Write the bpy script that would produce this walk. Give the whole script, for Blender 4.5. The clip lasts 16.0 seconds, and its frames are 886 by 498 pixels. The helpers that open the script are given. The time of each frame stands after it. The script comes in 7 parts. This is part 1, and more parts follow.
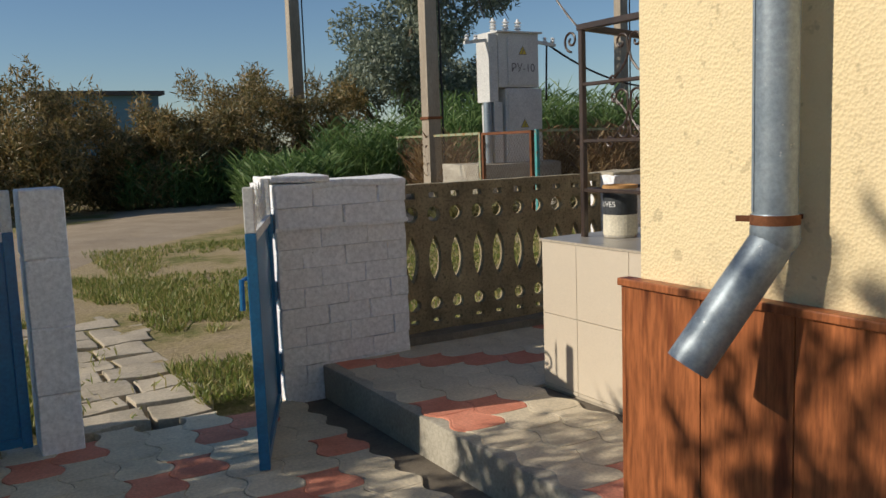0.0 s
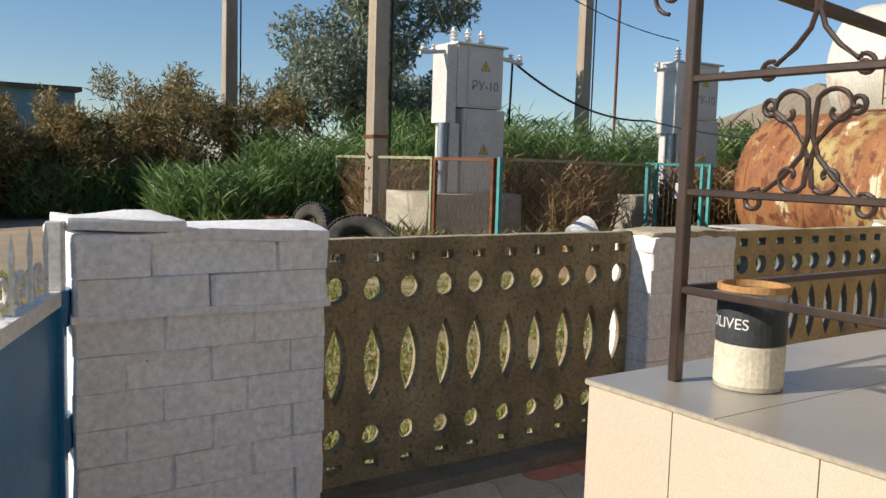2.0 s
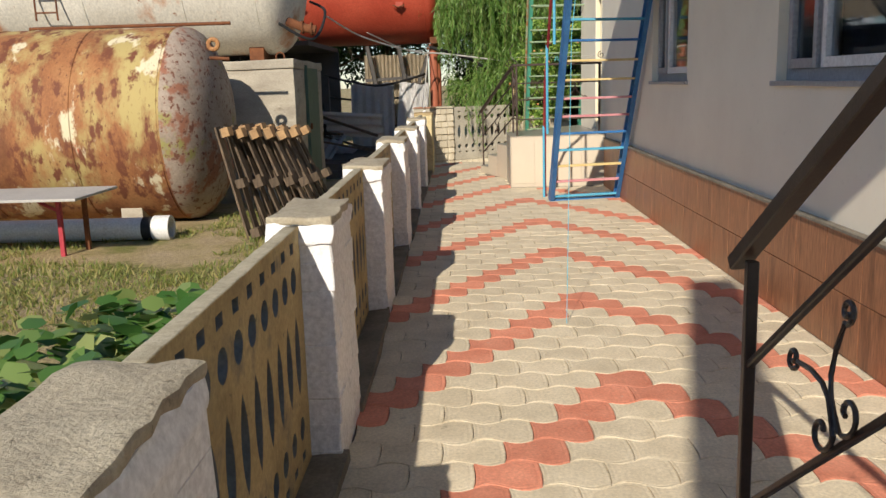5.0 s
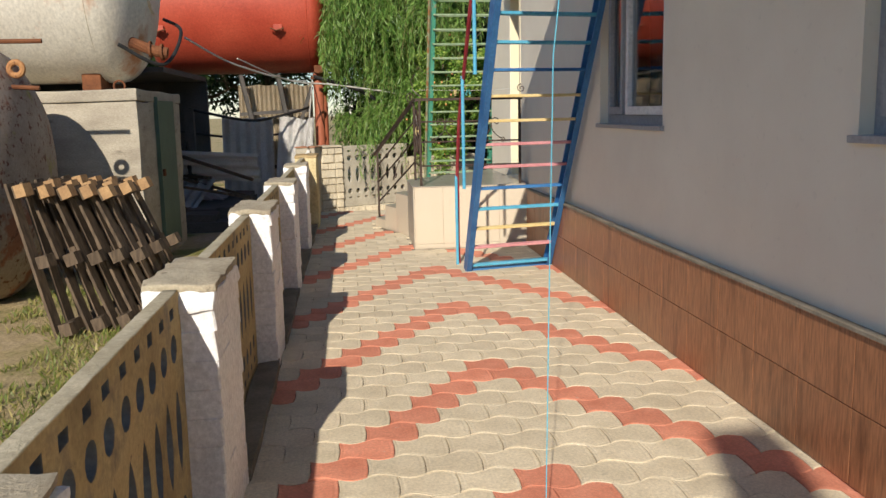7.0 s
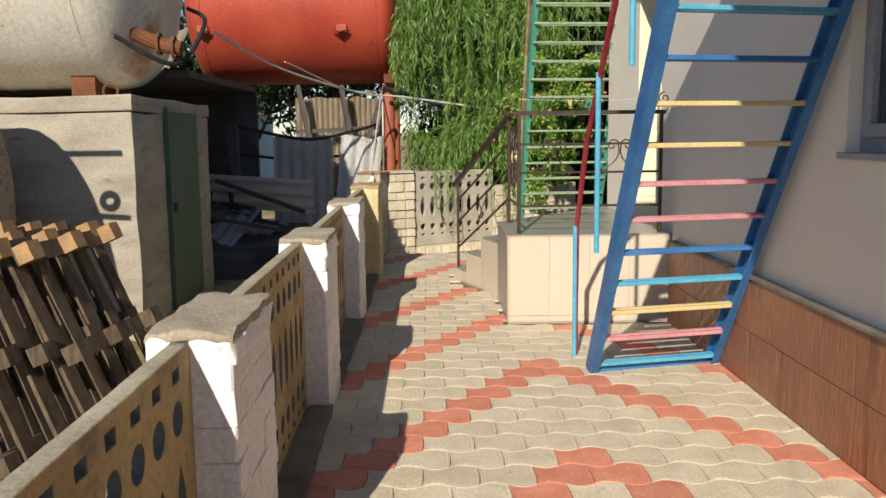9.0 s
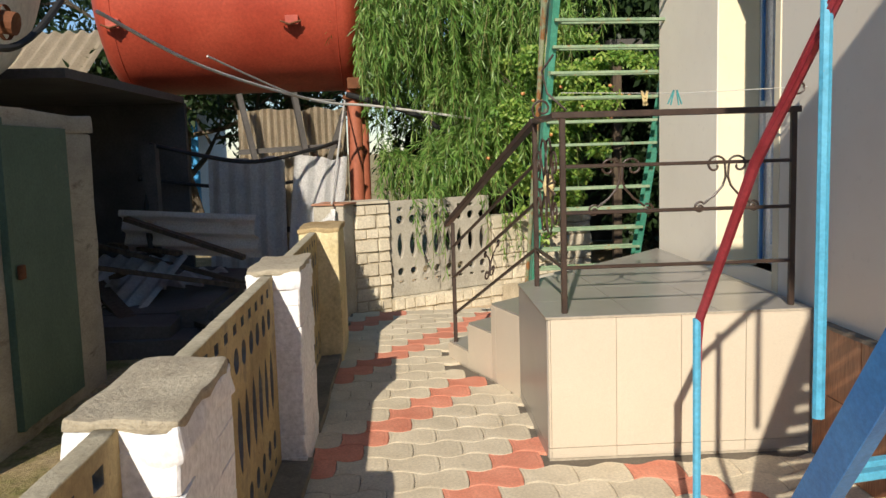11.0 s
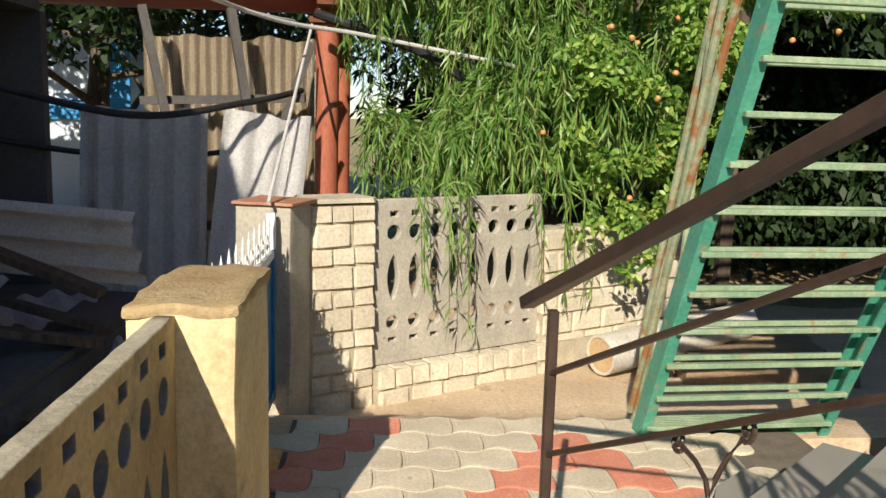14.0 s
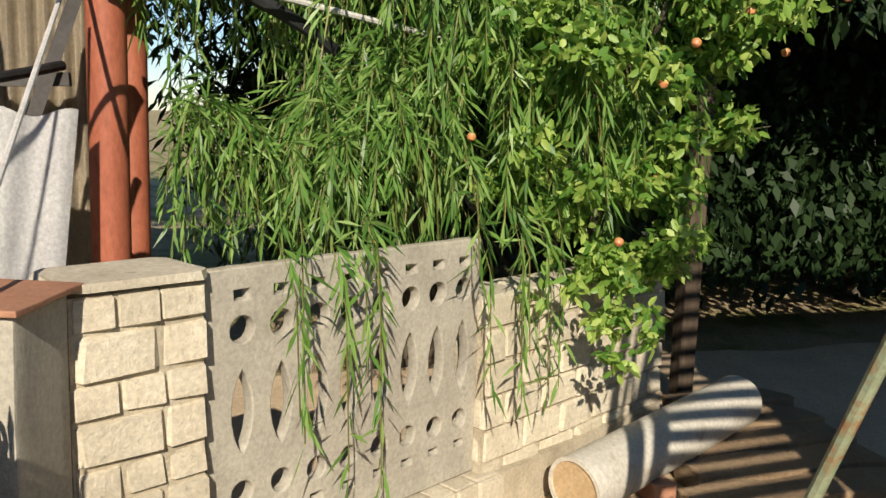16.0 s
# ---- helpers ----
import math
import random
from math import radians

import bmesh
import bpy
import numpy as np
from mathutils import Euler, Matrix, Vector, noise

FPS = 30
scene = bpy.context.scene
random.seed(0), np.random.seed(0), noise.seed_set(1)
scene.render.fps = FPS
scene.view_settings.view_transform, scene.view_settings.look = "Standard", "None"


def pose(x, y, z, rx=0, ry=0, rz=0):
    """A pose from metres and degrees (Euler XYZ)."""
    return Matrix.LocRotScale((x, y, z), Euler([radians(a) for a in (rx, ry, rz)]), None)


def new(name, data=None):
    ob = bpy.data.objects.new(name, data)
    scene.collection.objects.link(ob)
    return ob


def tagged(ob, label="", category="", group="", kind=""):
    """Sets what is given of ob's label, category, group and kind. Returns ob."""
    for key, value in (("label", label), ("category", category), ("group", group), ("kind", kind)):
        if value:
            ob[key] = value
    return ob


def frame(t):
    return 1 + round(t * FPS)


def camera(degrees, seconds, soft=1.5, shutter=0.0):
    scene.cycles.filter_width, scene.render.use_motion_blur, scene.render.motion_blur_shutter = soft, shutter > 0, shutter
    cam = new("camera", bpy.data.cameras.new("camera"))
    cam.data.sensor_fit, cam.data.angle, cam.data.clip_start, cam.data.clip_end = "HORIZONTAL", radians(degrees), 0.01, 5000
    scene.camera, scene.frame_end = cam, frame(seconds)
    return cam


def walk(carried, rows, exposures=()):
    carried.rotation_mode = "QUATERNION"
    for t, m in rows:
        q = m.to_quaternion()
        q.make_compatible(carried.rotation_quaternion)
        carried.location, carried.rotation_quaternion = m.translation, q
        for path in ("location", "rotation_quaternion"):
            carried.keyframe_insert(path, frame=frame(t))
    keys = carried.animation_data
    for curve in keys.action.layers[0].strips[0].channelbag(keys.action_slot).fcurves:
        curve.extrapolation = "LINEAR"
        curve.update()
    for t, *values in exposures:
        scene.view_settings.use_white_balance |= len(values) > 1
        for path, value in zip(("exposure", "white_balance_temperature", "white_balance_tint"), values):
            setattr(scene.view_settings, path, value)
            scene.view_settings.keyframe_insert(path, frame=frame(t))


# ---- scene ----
# The x axis runs along the garden fence, y points into the yard, the paved walk lies at z = 0.
cam = camera(54.0, 16.0)
METRES, EYE, TILT, LEAN, TURN = 18.5, 1.14, 0.0, 0.0, 0.0
ROWS = [
    (0.0, 0.0, 0.0, 0.0, -0.25, -7.04, 2.04),
    (0.5, -0.0006, 0.0265, -0.0001, 1.52, -6.62, 2.46),
    (1.0, -0.0022, 0.0531, -0.0008, 3.5, -8.46, 0.89),
    (1.5, -0.0015, 0.0808, -0.0016, 0.24, -8.53, -0.52),
    (2.0, -0.0018, 0.1093, 0.0014, -3.99, -5.57, -1.72),
    (2.5, -0.0032, 0.1382, 0.0016, -8.38, -7.07, -0.71),
    (3.0, -0.0022, 0.1648, 0.002, -12.9, -8.93, -0.09),
    (3.5, -0.0018, 0.1906, 0.0042, -24.39, -9.2, -0.49),
    (4.0, 0.0054, 0.2151, 0.0076, -39.15, -9.81, -0.31),
    (4.5, 0.0141, 0.2366, 0.0123, -49.81, -10.27, 0.95),
    (5.0, 0.0304, 0.2557, 0.0124, -58.57, -10.84, 1.64),
    (5.2, 0.0396, 0.2625, 0.0123, -60.52, -11.32, 1.64),
    (7.3, 0.1543, 0.3281, 0.0168, -65.97, -8.84, 1.07),
    (7.5, 0.1696, 0.3356, 0.0168, -65.5, -8.22, 1.04),
    (8.0, 0.199, 0.3507, 0.0169, -64.89, -7.52, 0.87),
    (8.5, 0.2303, 0.3668, 0.0164, -62.26, -7.63, 0.82),
    (9.0, 0.2595, 0.3864, 0.0158, -60.62, -7.7, 0.63),
    (9.2, 0.2714, 0.3932, 0.0165, -61.22, -7.41, 0.95),
    (11.3, 0.3985, 0.4716, 0.0150, -62.57, -6.49, 1.55),
    (11.5, 0.4122, 0.4785, 0.0139, -62.67, -6.61, 1.16),
    (12.0, 0.442, 0.4947, 0.0133, -62.96, -7.18, 0.09),
    (12.5, 0.4725, 0.5115, 0.0136, -64.02, -7.17, 0.3),
    (13.0, 0.4986, 0.5278, 0.0138, -62.8, -7.63, -0.79),
    (13.5, 0.5258, 0.5485, 0.0136, -63.19, -9.34, -1.44),
    (14.0, 0.5525, 0.5664, 0.0133, -63.34, -8.59, -1.62),
    (14.5, 0.5802, 0.5864, 0.0157, -65.43, -7.42, -2.06),
    (15.0, 0.6067, 0.6038, 0.0137, -64.92, -8.15, -3.46),
    (15.5, 0.632, 0.6216, 0.0146, -69.27, -7.52, -3.57),
    (16.0, 0.6574, 0.6336, 0.0135, -75.78, -8.7, -1.83),
]
PLAN = pose(0, 0, 0, 0, 0, -30.4) @ pose(-1.06, -5.686, EYE, TILT, LEAN, TURN)
walk(cam, [(t, PLAN @ pose(METRES * x, METRES * y, METRES * z, 90 + pitch, roll, yaw)) for t, x, y, z, yaw, pitch, roll in ROWS],
     [(0.0, -0.24), (0.6, -0.10), (1.5, 0.06), (2.5, 0.36), (4.0, 0.24), (5.2, 0.12), (9.0, 0.16), (12.5, 0.26), (14.0, 0.42), (15.0, 0.33), (16.0, 0.26)])

# ---- light ----
SUN_WAY = Vector((1.68, -0.43, -1.0)).normalized()
world = bpy.data.worlds.new("sky")
scene.world = world
world.use_nodes = True
sky = world.node_tree.nodes.new("ShaderNodeTexSky")
sky.sky_type = "NISHITA"
sky.sun_disc = False
sky.sun_elevation = math.asin(-SUN_WAY.z)
sky.sun_rotation = math.atan2(-SUN_WAY.x, -SUN_WAY.y)
sky.air_density, sky.dust_density, sky.ozone_density = 1.0, 0.05, 5.0
world.node_tree.links.new(sky.outputs[0], world.node_tree.nodes["Background"].inputs[0])
world.node_tree.nodes["Background"].inputs[1].default_value = 0.095
sun = new("sun", bpy.data.lights.new("sun", "SUN"))
sun.data.energy, sun.data.angle, sun.data.color = 5.0, radians(0.53), (1.0, 0.90, 0.76)
sun.rotation_mode = "QUATERNION"
sun.rotation_quaternion = SUN_WAY.to_track_quat("-Z", "Y")

# ---- materials ----
def ramp(nt, stops):
    r = nt.nodes.new("ShaderNodeValToRGB")
    e = r.color_ramp.elements
    while len(e) < len(stops):
        e.new(0.5)
    for el, (p, c) in zip(e, stops):
        el.position = p
        el.color = (c, c, c, 1) if isinstance(c, (int, float)) else (*c, 1)
    return r


def mapped(nt, scale=(1, 1, 1), source="Object"):
    tc = nt.nodes.new("ShaderNodeTexCoord")
    mp = nt.nodes.new("ShaderNodeMapping")
    mp.inputs["Scale"].default_value = scale
    if source == "World":
        g = nt.nodes.new("ShaderNodeNewGeometry")
        nt.links.new(g.outputs["Position"], mp.inputs["Vector"])
    else:
        nt.links.new(tc.outputs[source], mp.inputs["Vector"])
    return mp.outputs[0]


def noise_of(nt, vec, scale, detail=5, rough=0.6):
    n = nt.nodes.new("ShaderNodeTexNoise")
    n.inputs["Scale"].default_value, n.inputs["Detail"].default_value, n.inputs["Roughness"].default_value = scale, detail, rough
    nt.links.new(vec, n.inputs["Vector"])
    return n.outputs[0]


def mixed(nt, fac, a, b, blend="MIX"):
    m = nt.nodes.new("ShaderNodeMix")
    m.data_type, m.blend_type = "RGBA", blend
    for sock, val in ((m.inputs[0], fac), (m.inputs[6], a), (m.inputs[7], b)):
        if isinstance(val, bpy.types.NodeSocket):
            nt.links.new(val, sock)
        elif isinstance(val, tuple):
            sock.default_value = (*val, 1)
        else:
            sock.default_value = val
    return m.outputs[2]


def shell(name, rough=0.8, metal=0.0, spec=0.4):
    m = bpy.data.materials.new(name)
    m.use_nodes = True
    b = m.node_tree.nodes["Principled BSDF"]
    b.inputs["Roughness"].default_value, b.inputs["Metallic"].default_value = rough, metal
    b.inputs["Specular IOR Level"].default_value = spec
    return m, m.node_tree, b


def bumped(nt, b, height, strength, distance):
    k = nt.nodes.new("ShaderNodeBump")
    k.inputs["Strength"].default_value, k.inputs["Distance"].default_value = strength, distance
    nt.links.new(height, k.inputs["Height"])
    nt.links.new(k.outputs[0], b.inputs["Normal"])


def surface(name, cols, scale=4, fine=60, rough=0.8, metal=0.0, bump=0.3, depth=0.004, spots=(), vary=0.0, stretch=(1, 1, 1), spec=0.35, island=0.0):
    """cols: colours from the low to the high end of a coarse noise; spots: (colour, noise scale, from, to) laid over it."""
    m, nt, b = shell(name, rough, metal, spec)
    vec = mapped(nt, stretch, "World")
    r = ramp(nt, [(0.3 + 0.4 * i / max(1, len(cols) - 1), c) for i, c in enumerate(cols)])
    nt.links.new(noise_of(nt, vec, scale), r.inputs[0])
    col = r.outputs[0]
    f = noise_of(nt, vec, fine, 4, 0.7)
    fr = ramp(nt, [(0.3, 0.78), (0.7, 1.15)])
    nt.links.new(f, fr.inputs[0])
    col = mixed(nt, 1.0, col, fr.outputs[0], "MULTIPLY")
    for i, (c, s, lo, hi) in enumerate(spots):
        sr = ramp(nt, [(lo, 0.0), (hi, 1.0)])
        shift = mapped(nt, tuple(a * (1 + 0.13 * i) for a in stretch), "World")
        nt.links.new(noise_of(nt, shift, s, 8, 0.65), sr.inputs[0])
        col = mixed(nt, sr.outputs[0], col, c)
    for amount, node, out in ((vary, "ShaderNodeObjectInfo", "Random"), (island, "ShaderNodeNewGeometry", "Random Per Island")):
        if amount:
            o = nt.nodes.new(node)
            vr = ramp(nt, [(0.0, 1 - amount), (1.0, 1 + amount)])
            nt.links.new(o.outputs[out], vr.inputs[0])
            col = mixed(nt, 1.0, col, vr.outputs[0], "MULTIPLY")
    nt.links.new(col, b.inputs["Base Color"])
    if bump:
        bumped(nt, b, f, bump, depth)
    return m


def leaf_material(name, cols, rough=0.5, through_light=0.35):
    m, nt, b = shell(name, rough, 0, 0.4)
    g = nt.nodes.new("ShaderNodeNewGeometry")
    r = ramp(nt, [(i / max(1, len(cols) - 1), c) for i, c in enumerate(cols)])
    nt.links.new(g.outputs["Random Per Island"], r.inputs[0])
    nt.links.new(r.outputs[0], b.inputs["Base Color"])
    t = nt.nodes.new("ShaderNodeBsdfTranslucent")
    nt.links.new(r.outputs[0], t.inputs["Color"])
    mx = nt.nodes.new("ShaderNodeMixShader")
    mx.inputs[0].default_value = through_light
    nt.links.new(b.outputs[0], mx.inputs[1])
    nt.links.new(t.outputs[0], mx.inputs[2])
    nt.links.new(mx.outputs[0], nt.nodes["Material Output"].inputs[0])
    return m


def plaster_material(name, col, col2, coarse=True):
    m, nt, b = shell(name, 0.9, 0, 0.2)
    vec = mapped(nt, (1, 1, 1), "World")
    r = ramp(nt, [(0.3, col2), (0.65, col)])
    nt.links.new(noise_of(nt, vec, 1.3, 6), r.inputs[0])
    pits = ramp(nt, [(0.30, 0.55), (0.36, 1.0)])
    nt.links.new(noise_of(nt, vec, 22, 3, 0.5), pits.inputs[0])
    c = mixed(nt, 0.5 if coarse else 0.1, r.outputs[0], pits.outputs[0], "MULTIPLY")
    nt.links.new(c, b.inputs["Base Color"])
    v = nt.nodes.new("ShaderNodeTexVoronoi")
    v.inputs["Scale"].default_value = 110
    nt.links.new(vec, v.inputs["Vector"])
    bumped(nt, b, v.outputs["Distance"], 0.38 if coarse else 0.05, 0.008)
    return m


def wood_tile_material(name, dark, light, along, across):
    """Printed wood grain that runs up the tile, each tile with its own part of the print."""
    m, nt, b = shell(name, 0.42, 0, 0.4)
    tc = nt.nodes.new("ShaderNodeTexCoord")
    oi = nt.nodes.new("ShaderNodeObjectInfo")
    add = nt.nodes.new("ShaderNodeVectorMath")
    add.operation = "MULTIPLY_ADD"
    nt.links.new(oi.outputs["Random"], add.inputs[0])
    add.inputs[1].default_value = (7, 5, 3)
    nt.links.new(tc.outputs["Object"], add.inputs[2])
    mp = nt.nodes.new("ShaderNodeMapping")
    mp.inputs["Scale"].default_value = (across, across, along)
    nt.links.new(add.outputs[0], mp.inputs["Vector"])
    mid = tuple((p + 2 * q) / 3 for p, q in zip(dark, light))
    r = ramp(nt, [(0.36, dark), (0.44, mid), (0.50, light), (0.55, mid), (0.64, light)])
    nt.links.new(noise_of(nt, mp.outputs[0], 1.0, 3, 0.55), r.inputs[0])
    fr = ramp(nt, [(0.35, 0.62), (0.65, 1.12)])
    nt.links.new(noise_of(nt, mp.outputs[0], 9, 4, 0.6), fr.inputs[0])
    nt.links.new(mixed(nt, 1.0, r.outputs[0], fr.outputs[0], "MULTIPLY"), b.inputs["Base Color"])
    return m


def glass_material(name, tint, rough=0.02):
    m, nt, b = shell(name, rough, 0, 0.5)
    b.inputs["Base Color"].default_value = (*tint, 1)
    b.inputs["Transmission Weight"].default_value = 1.0
    b.inputs["IOR"].default_value = 1.45
    return m


WHITEWASH = surface("whitewash", [(0.80, 0.80, 0.81), (0.89, 0.89, 0.89)], 3, 45, 0.85, bump=0.4, depth=0.006, spots=[((0.16, 0.15, 0.13), 11, 0.72, 0.75)], vary=0.02)
JOINT = surface("whitewashed joint", [(0.76, 0.76, 0.77), (0.87, 0.87, 0.87)], 6, 60, 0.9, bump=0.8, depth=0.010, spots=[((0.10, 0.09, 0.08), 9, 0.63, 0.66)])
CEMENT_CAP = surface("weathered cement", [(0.33, 0.28, 0.20), (0.52, 0.46, 0.34)], 6, 70, 0.9, bump=0.8, depth=0.008, spots=[((0.20, 0.17, 0.12), 26, 0.62, 0.68)])
MOSSY = surface("mossy concrete", [(0.17, 0.138, 0.084), (0.31, 0.25, 0.153), (0.42, 0.345, 0.21)], 5, 55, 0.95, bump=1.0, depth=0.006, spots=[((0.08, 0.07, 0.045), 30, 0.58, 0.72), ((0.09, 0.075, 0.045), 55, 0.52, 0.70), ((0.40, 0.34, 0.21), 85, 0.58, 0.68)])
SANDY = surface("sand-yellow painted concrete", [(0.27, 0.205, 0.105), (0.46, 0.36, 0.18), (0.56, 0.45, 0.24)], 2.5, 50, 0.92, bump=0.7, depth=0.006, spots=[((0.20, 0.175, 0.125), 5, 0.53, 0.68), ((0.13, 0.115, 0.085), 24, 0.62, 0.70)])
BARE_CONCRETE = surface("bare concrete", [(0.33, 0.30, 0.24), (0.50, 0.46, 0.37)], 3, 60, 0.9, bump=0.6, depth=0.005, spots=[((0.24, 0.22, 0.18), 12, 0.62, 0.72)])
OLD_CONCRETE = surface("board-marked concrete", [(0.34, 0.30, 0.24), (0.50, 0.455, 0.365)], 2.2, 40, 0.9, bump=0.7, depth=0.01, spots=[((0.20, 0.17, 0.13), 3.5, 0.60, 0.72), ((0.34, 0.18, 0.08), 5, 0.70, 0.74)], stretch=(1, 1, 3))
DARK_CONCRETE = surface("dark kerb concrete", [(0.15, 0.13, 0.10), (0.28, 0.25, 0.20)], 4, 60, 0.95, bump=0.7, depth=0.006)
MORTAR = surface("crumbling mortar", [(0.40, 0.34, 0.24), (0.56, 0.49, 0.36)], 8, 70, 0.95, bump=0.8, depth=0.006)
STONE_BLOCK = surface("limestone block", [(0.52, 0.45, 0.33), (0.68, 0.61, 0.46)], 5, 55, 0.92, bump=0.8, depth=0.006, vary=0.10, spots=[((0.30, 0.26, 0.19), 14, 0.62, 0.72)])
TILE_GREY = surface("grey-cream paving", [(0.56, 0.48, 0.345), (0.72, 0.63, 0.47)], 5, 70, 0.82, bump=0.35, depth=0.003, vary=0.07, island=0.07, spots=[((0.30, 0.26, 0.19), 9, 0.63, 0.75)])
TILE_RED = surface("red paving", [(0.56, 0.20, 0.125), (0.70, 0.295, 0.195)], 6, 70, 0.8, bump=0.35, depth=0.003, vary=0.10, island=0.10, spots=[((0.55, 0.40, 0.32), 25, 0.64, 0.76)])
BEDDING = surface("sand bedding", [(0.13, 0.11, 0.085), (0.20, 0.17, 0.13)], 8, 80, 0.95)
PLASTER_YELLOW = plaster_material("pale yellow plaster", (0.80, 0.66, 0.40), (0.72, 0.59, 0.36))
PLASTER_CREAM = plaster_material("cream smooth plaster", (0.83, 0.775, 0.65), (0.76, 0.70, 0.585), False)
TRIM_YELLOW = plaster_material("yellow painted trim", (0.80, 0.72, 0.52), (0.74, 0.66, 0.46), False)
WOOD_BRIGHT = wood_tile_material("orange wood-grain tile", (0.13, 0.036, 0.014), (0.40, 0.135, 0.048), 1.2, 9)
WOOD_DULL = wood_tile_material("brown wood-grain tile", (0.21, 0.088, 0.043), (0.35, 0.155, 0.076), 1.2, 11)
TILE_BEIGE = surface("beige wall tile", [(0.60, 0.52, 0.405), (0.64, 0.56, 0.44)], 2, 420, 0.35, bump=0.05, depth=0.001, vary=0.02, spec=0.5)
TILE_SLATE = surface("grey floor tile", [(0.28, 0.26, 0.23), (0.34, 0.315, 0.28)], 2.5, 420, 0.30, bump=0.05, depth=0.001, vary=0.02, spec=0.5)
GROUT = surface("grout", [(0.40, 0.35, 0.27), (0.48, 0.42, 0.33)], 6, 60, 0.9)
BROWN_IRON = surface("dark brown painted iron", [(0.035, 0.022, 0.016), (0.065, 0.040, 0.028)], 9, 90, 0.38, 0.0, bump=0.3, depth=0.002, spec=0.6)
BLUE_PAINT = surface("glossy blue gate paint", [(0.012, 0.13, 0.30), (0.02, 0.19, 0.40)], 4, 60, 0.30, bump=0.25, depth=0.002, spec=0.6)
WHITE_PAINT = surface("chipped white paint", [(0.68, 0.68, 0.66), (0.80, 0.80, 0.78)], 5, 60, 0.5, spots=[((0.35, 0.25, 0.18), 22, 0.66, 0.72)])
GALVANISED = surface("galvanised sheet", [(0.22, 0.27, 0.31), (0.31, 0.36, 0.40)], 9, 70, 0.46, 0.35, bump=0.12, depth=0.002, spots=[((0.60, 0.61, 0.62), 30, 0.66, 0.70)])
LADDER_BLUE = surface("blue ladder paint", [(0.035, 0.14, 0.36), (0.06, 0.21, 0.47)], 6, 60, 0.4, spots=[((0.13, 0.16, 0.20), 18, 0.68, 0.73)])
RUNG_LIGHT = surface("light blue paint", [(0.07, 0.34, 0.52), (0.12, 0.43, 0.62)], 6, 60, 0.45, spots=[((0.3, 0.22, 0.16), 20, 0.68, 0.73)])
RUNG_YELLOW = surface("cream yellow paint", [(0.62, 0.47, 0.20), (0.72, 0.58, 0.30)], 6, 60, 0.5, spots=[((0.3, 0.2, 0.12), 20, 0.66, 0.73)])
RUNG_PINK = surface("faded pink paint", [(0.50, 0.20, 0.22), (0.64, 0.32, 0.34)], 6, 60, 0.5, spots=[((0.3, 0.2, 0.15), 20, 0.66, 0.73)])
RUNG_RED = surface("red paint", [(0.34, 0.03, 0.045), (0.46, 0.06, 0.08)], 6, 60, 0.45)
GREEN_PAINT = surface("weathered green paint", [(0.06, 0.30, 0.20), (0.12, 0.42, 0.30)], 5, 60, 0.55, spots=[((0.30, 0.26, 0.16), 9, 0.58, 0.66), ((0.36, 0.15, 0.06), 16, 0.66, 0.72)])
GREEN_BAR = surface("faded green bars", [(0.16, 0.26, 0.15), (0.32, 0.40, 0.26)], 8, 70, 0.7, spots=[((0.30, 0.20, 0.10), 14, 0.58, 0.68)])
RUSTY_GREEN = surface("green pipe with rust", [(0.20, 0.26, 0.16), (0.40, 0.42, 0.26)], 8, 70, 0.7, spots=[((0.32, 0.14, 0.05), 10, 0.50, 0.62)])
RUST = surface("rusty steel", [(0.10, 0.035, 0.015), (0.22, 0.085, 0.035)], 6, 60, 0.85, bump=0.6)
RED_PIPE = surface("red-brown painted pipe", [(0.30, 0.085, 0.045), (0.40, 0.13, 0.07)], 3, 50, 0.6, spots=[((0.16, 0.05, 0.03), 8, 0.62, 0.74)], stretch=(1, 1, 0.4))
RED_TANK = surface("red oxide tank paint", [(0.36, 0.050, 0.026), (0.46, 0.080, 0.042)], 1.5, 30, 0.5, bump=0.2, spots=[((0.25, 0.04, 0.025), 3, 0.62, 0.76)])
WHITE_TANK = surface("white tank paint with rust", [(0.60, 0.56, 0.47), (0.74, 0.71, 0.62)], 1.2, 30, 0.5, bump=0.2, spots=[((0.45, 0.20, 0.09), 1.1, 0.56, 0.68), ((0.28, 0.11, 0.05), 6, 0.66, 0.71)], stretch=(1, 1.2, 0.8))
RUST_TANK = surface("flaking rusty yellow tank paint", [(0.17, 0.068, 0.032), (0.31, 0.130, 0.052), (0.40, 0.20, 0.080)], 1.6, 40, 0.75, bump=0.6, depth=0.006, spots=[((0.42, 0.33, 0.13), 0.9, 0.49, 0.58), ((0.64, 0.56, 0.38), 1.5, 0.59, 0.63), ((0.16, 0.055, 0.028), 4.5, 0.53, 0.60), ((0.42, 0.11, 0.05), 2.7, 0.65, 0.69), ((0.13, 0.05, 0.03), 16, 0.62, 0.66)], stretch=(1, 1.25, 0.62))
TANK_END = surface("peeling pinkish tank end", [(0.30, 0.235, 0.185), (0.43, 0.35, 0.28)], 2.2, 40, 0.75, bump=0.6, depth=0.006, spots=[((0.30, 0.13, 0.08), 2.6, 0.52, 0.58), ((0.30, 0.28, 0.09), 1.8, 0.60, 0.66), ((0.17, 0.07, 0.045), 12, 0.56, 0.60)])
KIOSK = surface("pale grey kiosk enamel", [(0.56, 0.55, 0.52), (0.66, 0.65, 0.61)], 2, 40, 0.5, bump=0.1, spots=[((0.36, 0.30, 0.24), 7, 0.68, 0.76)])
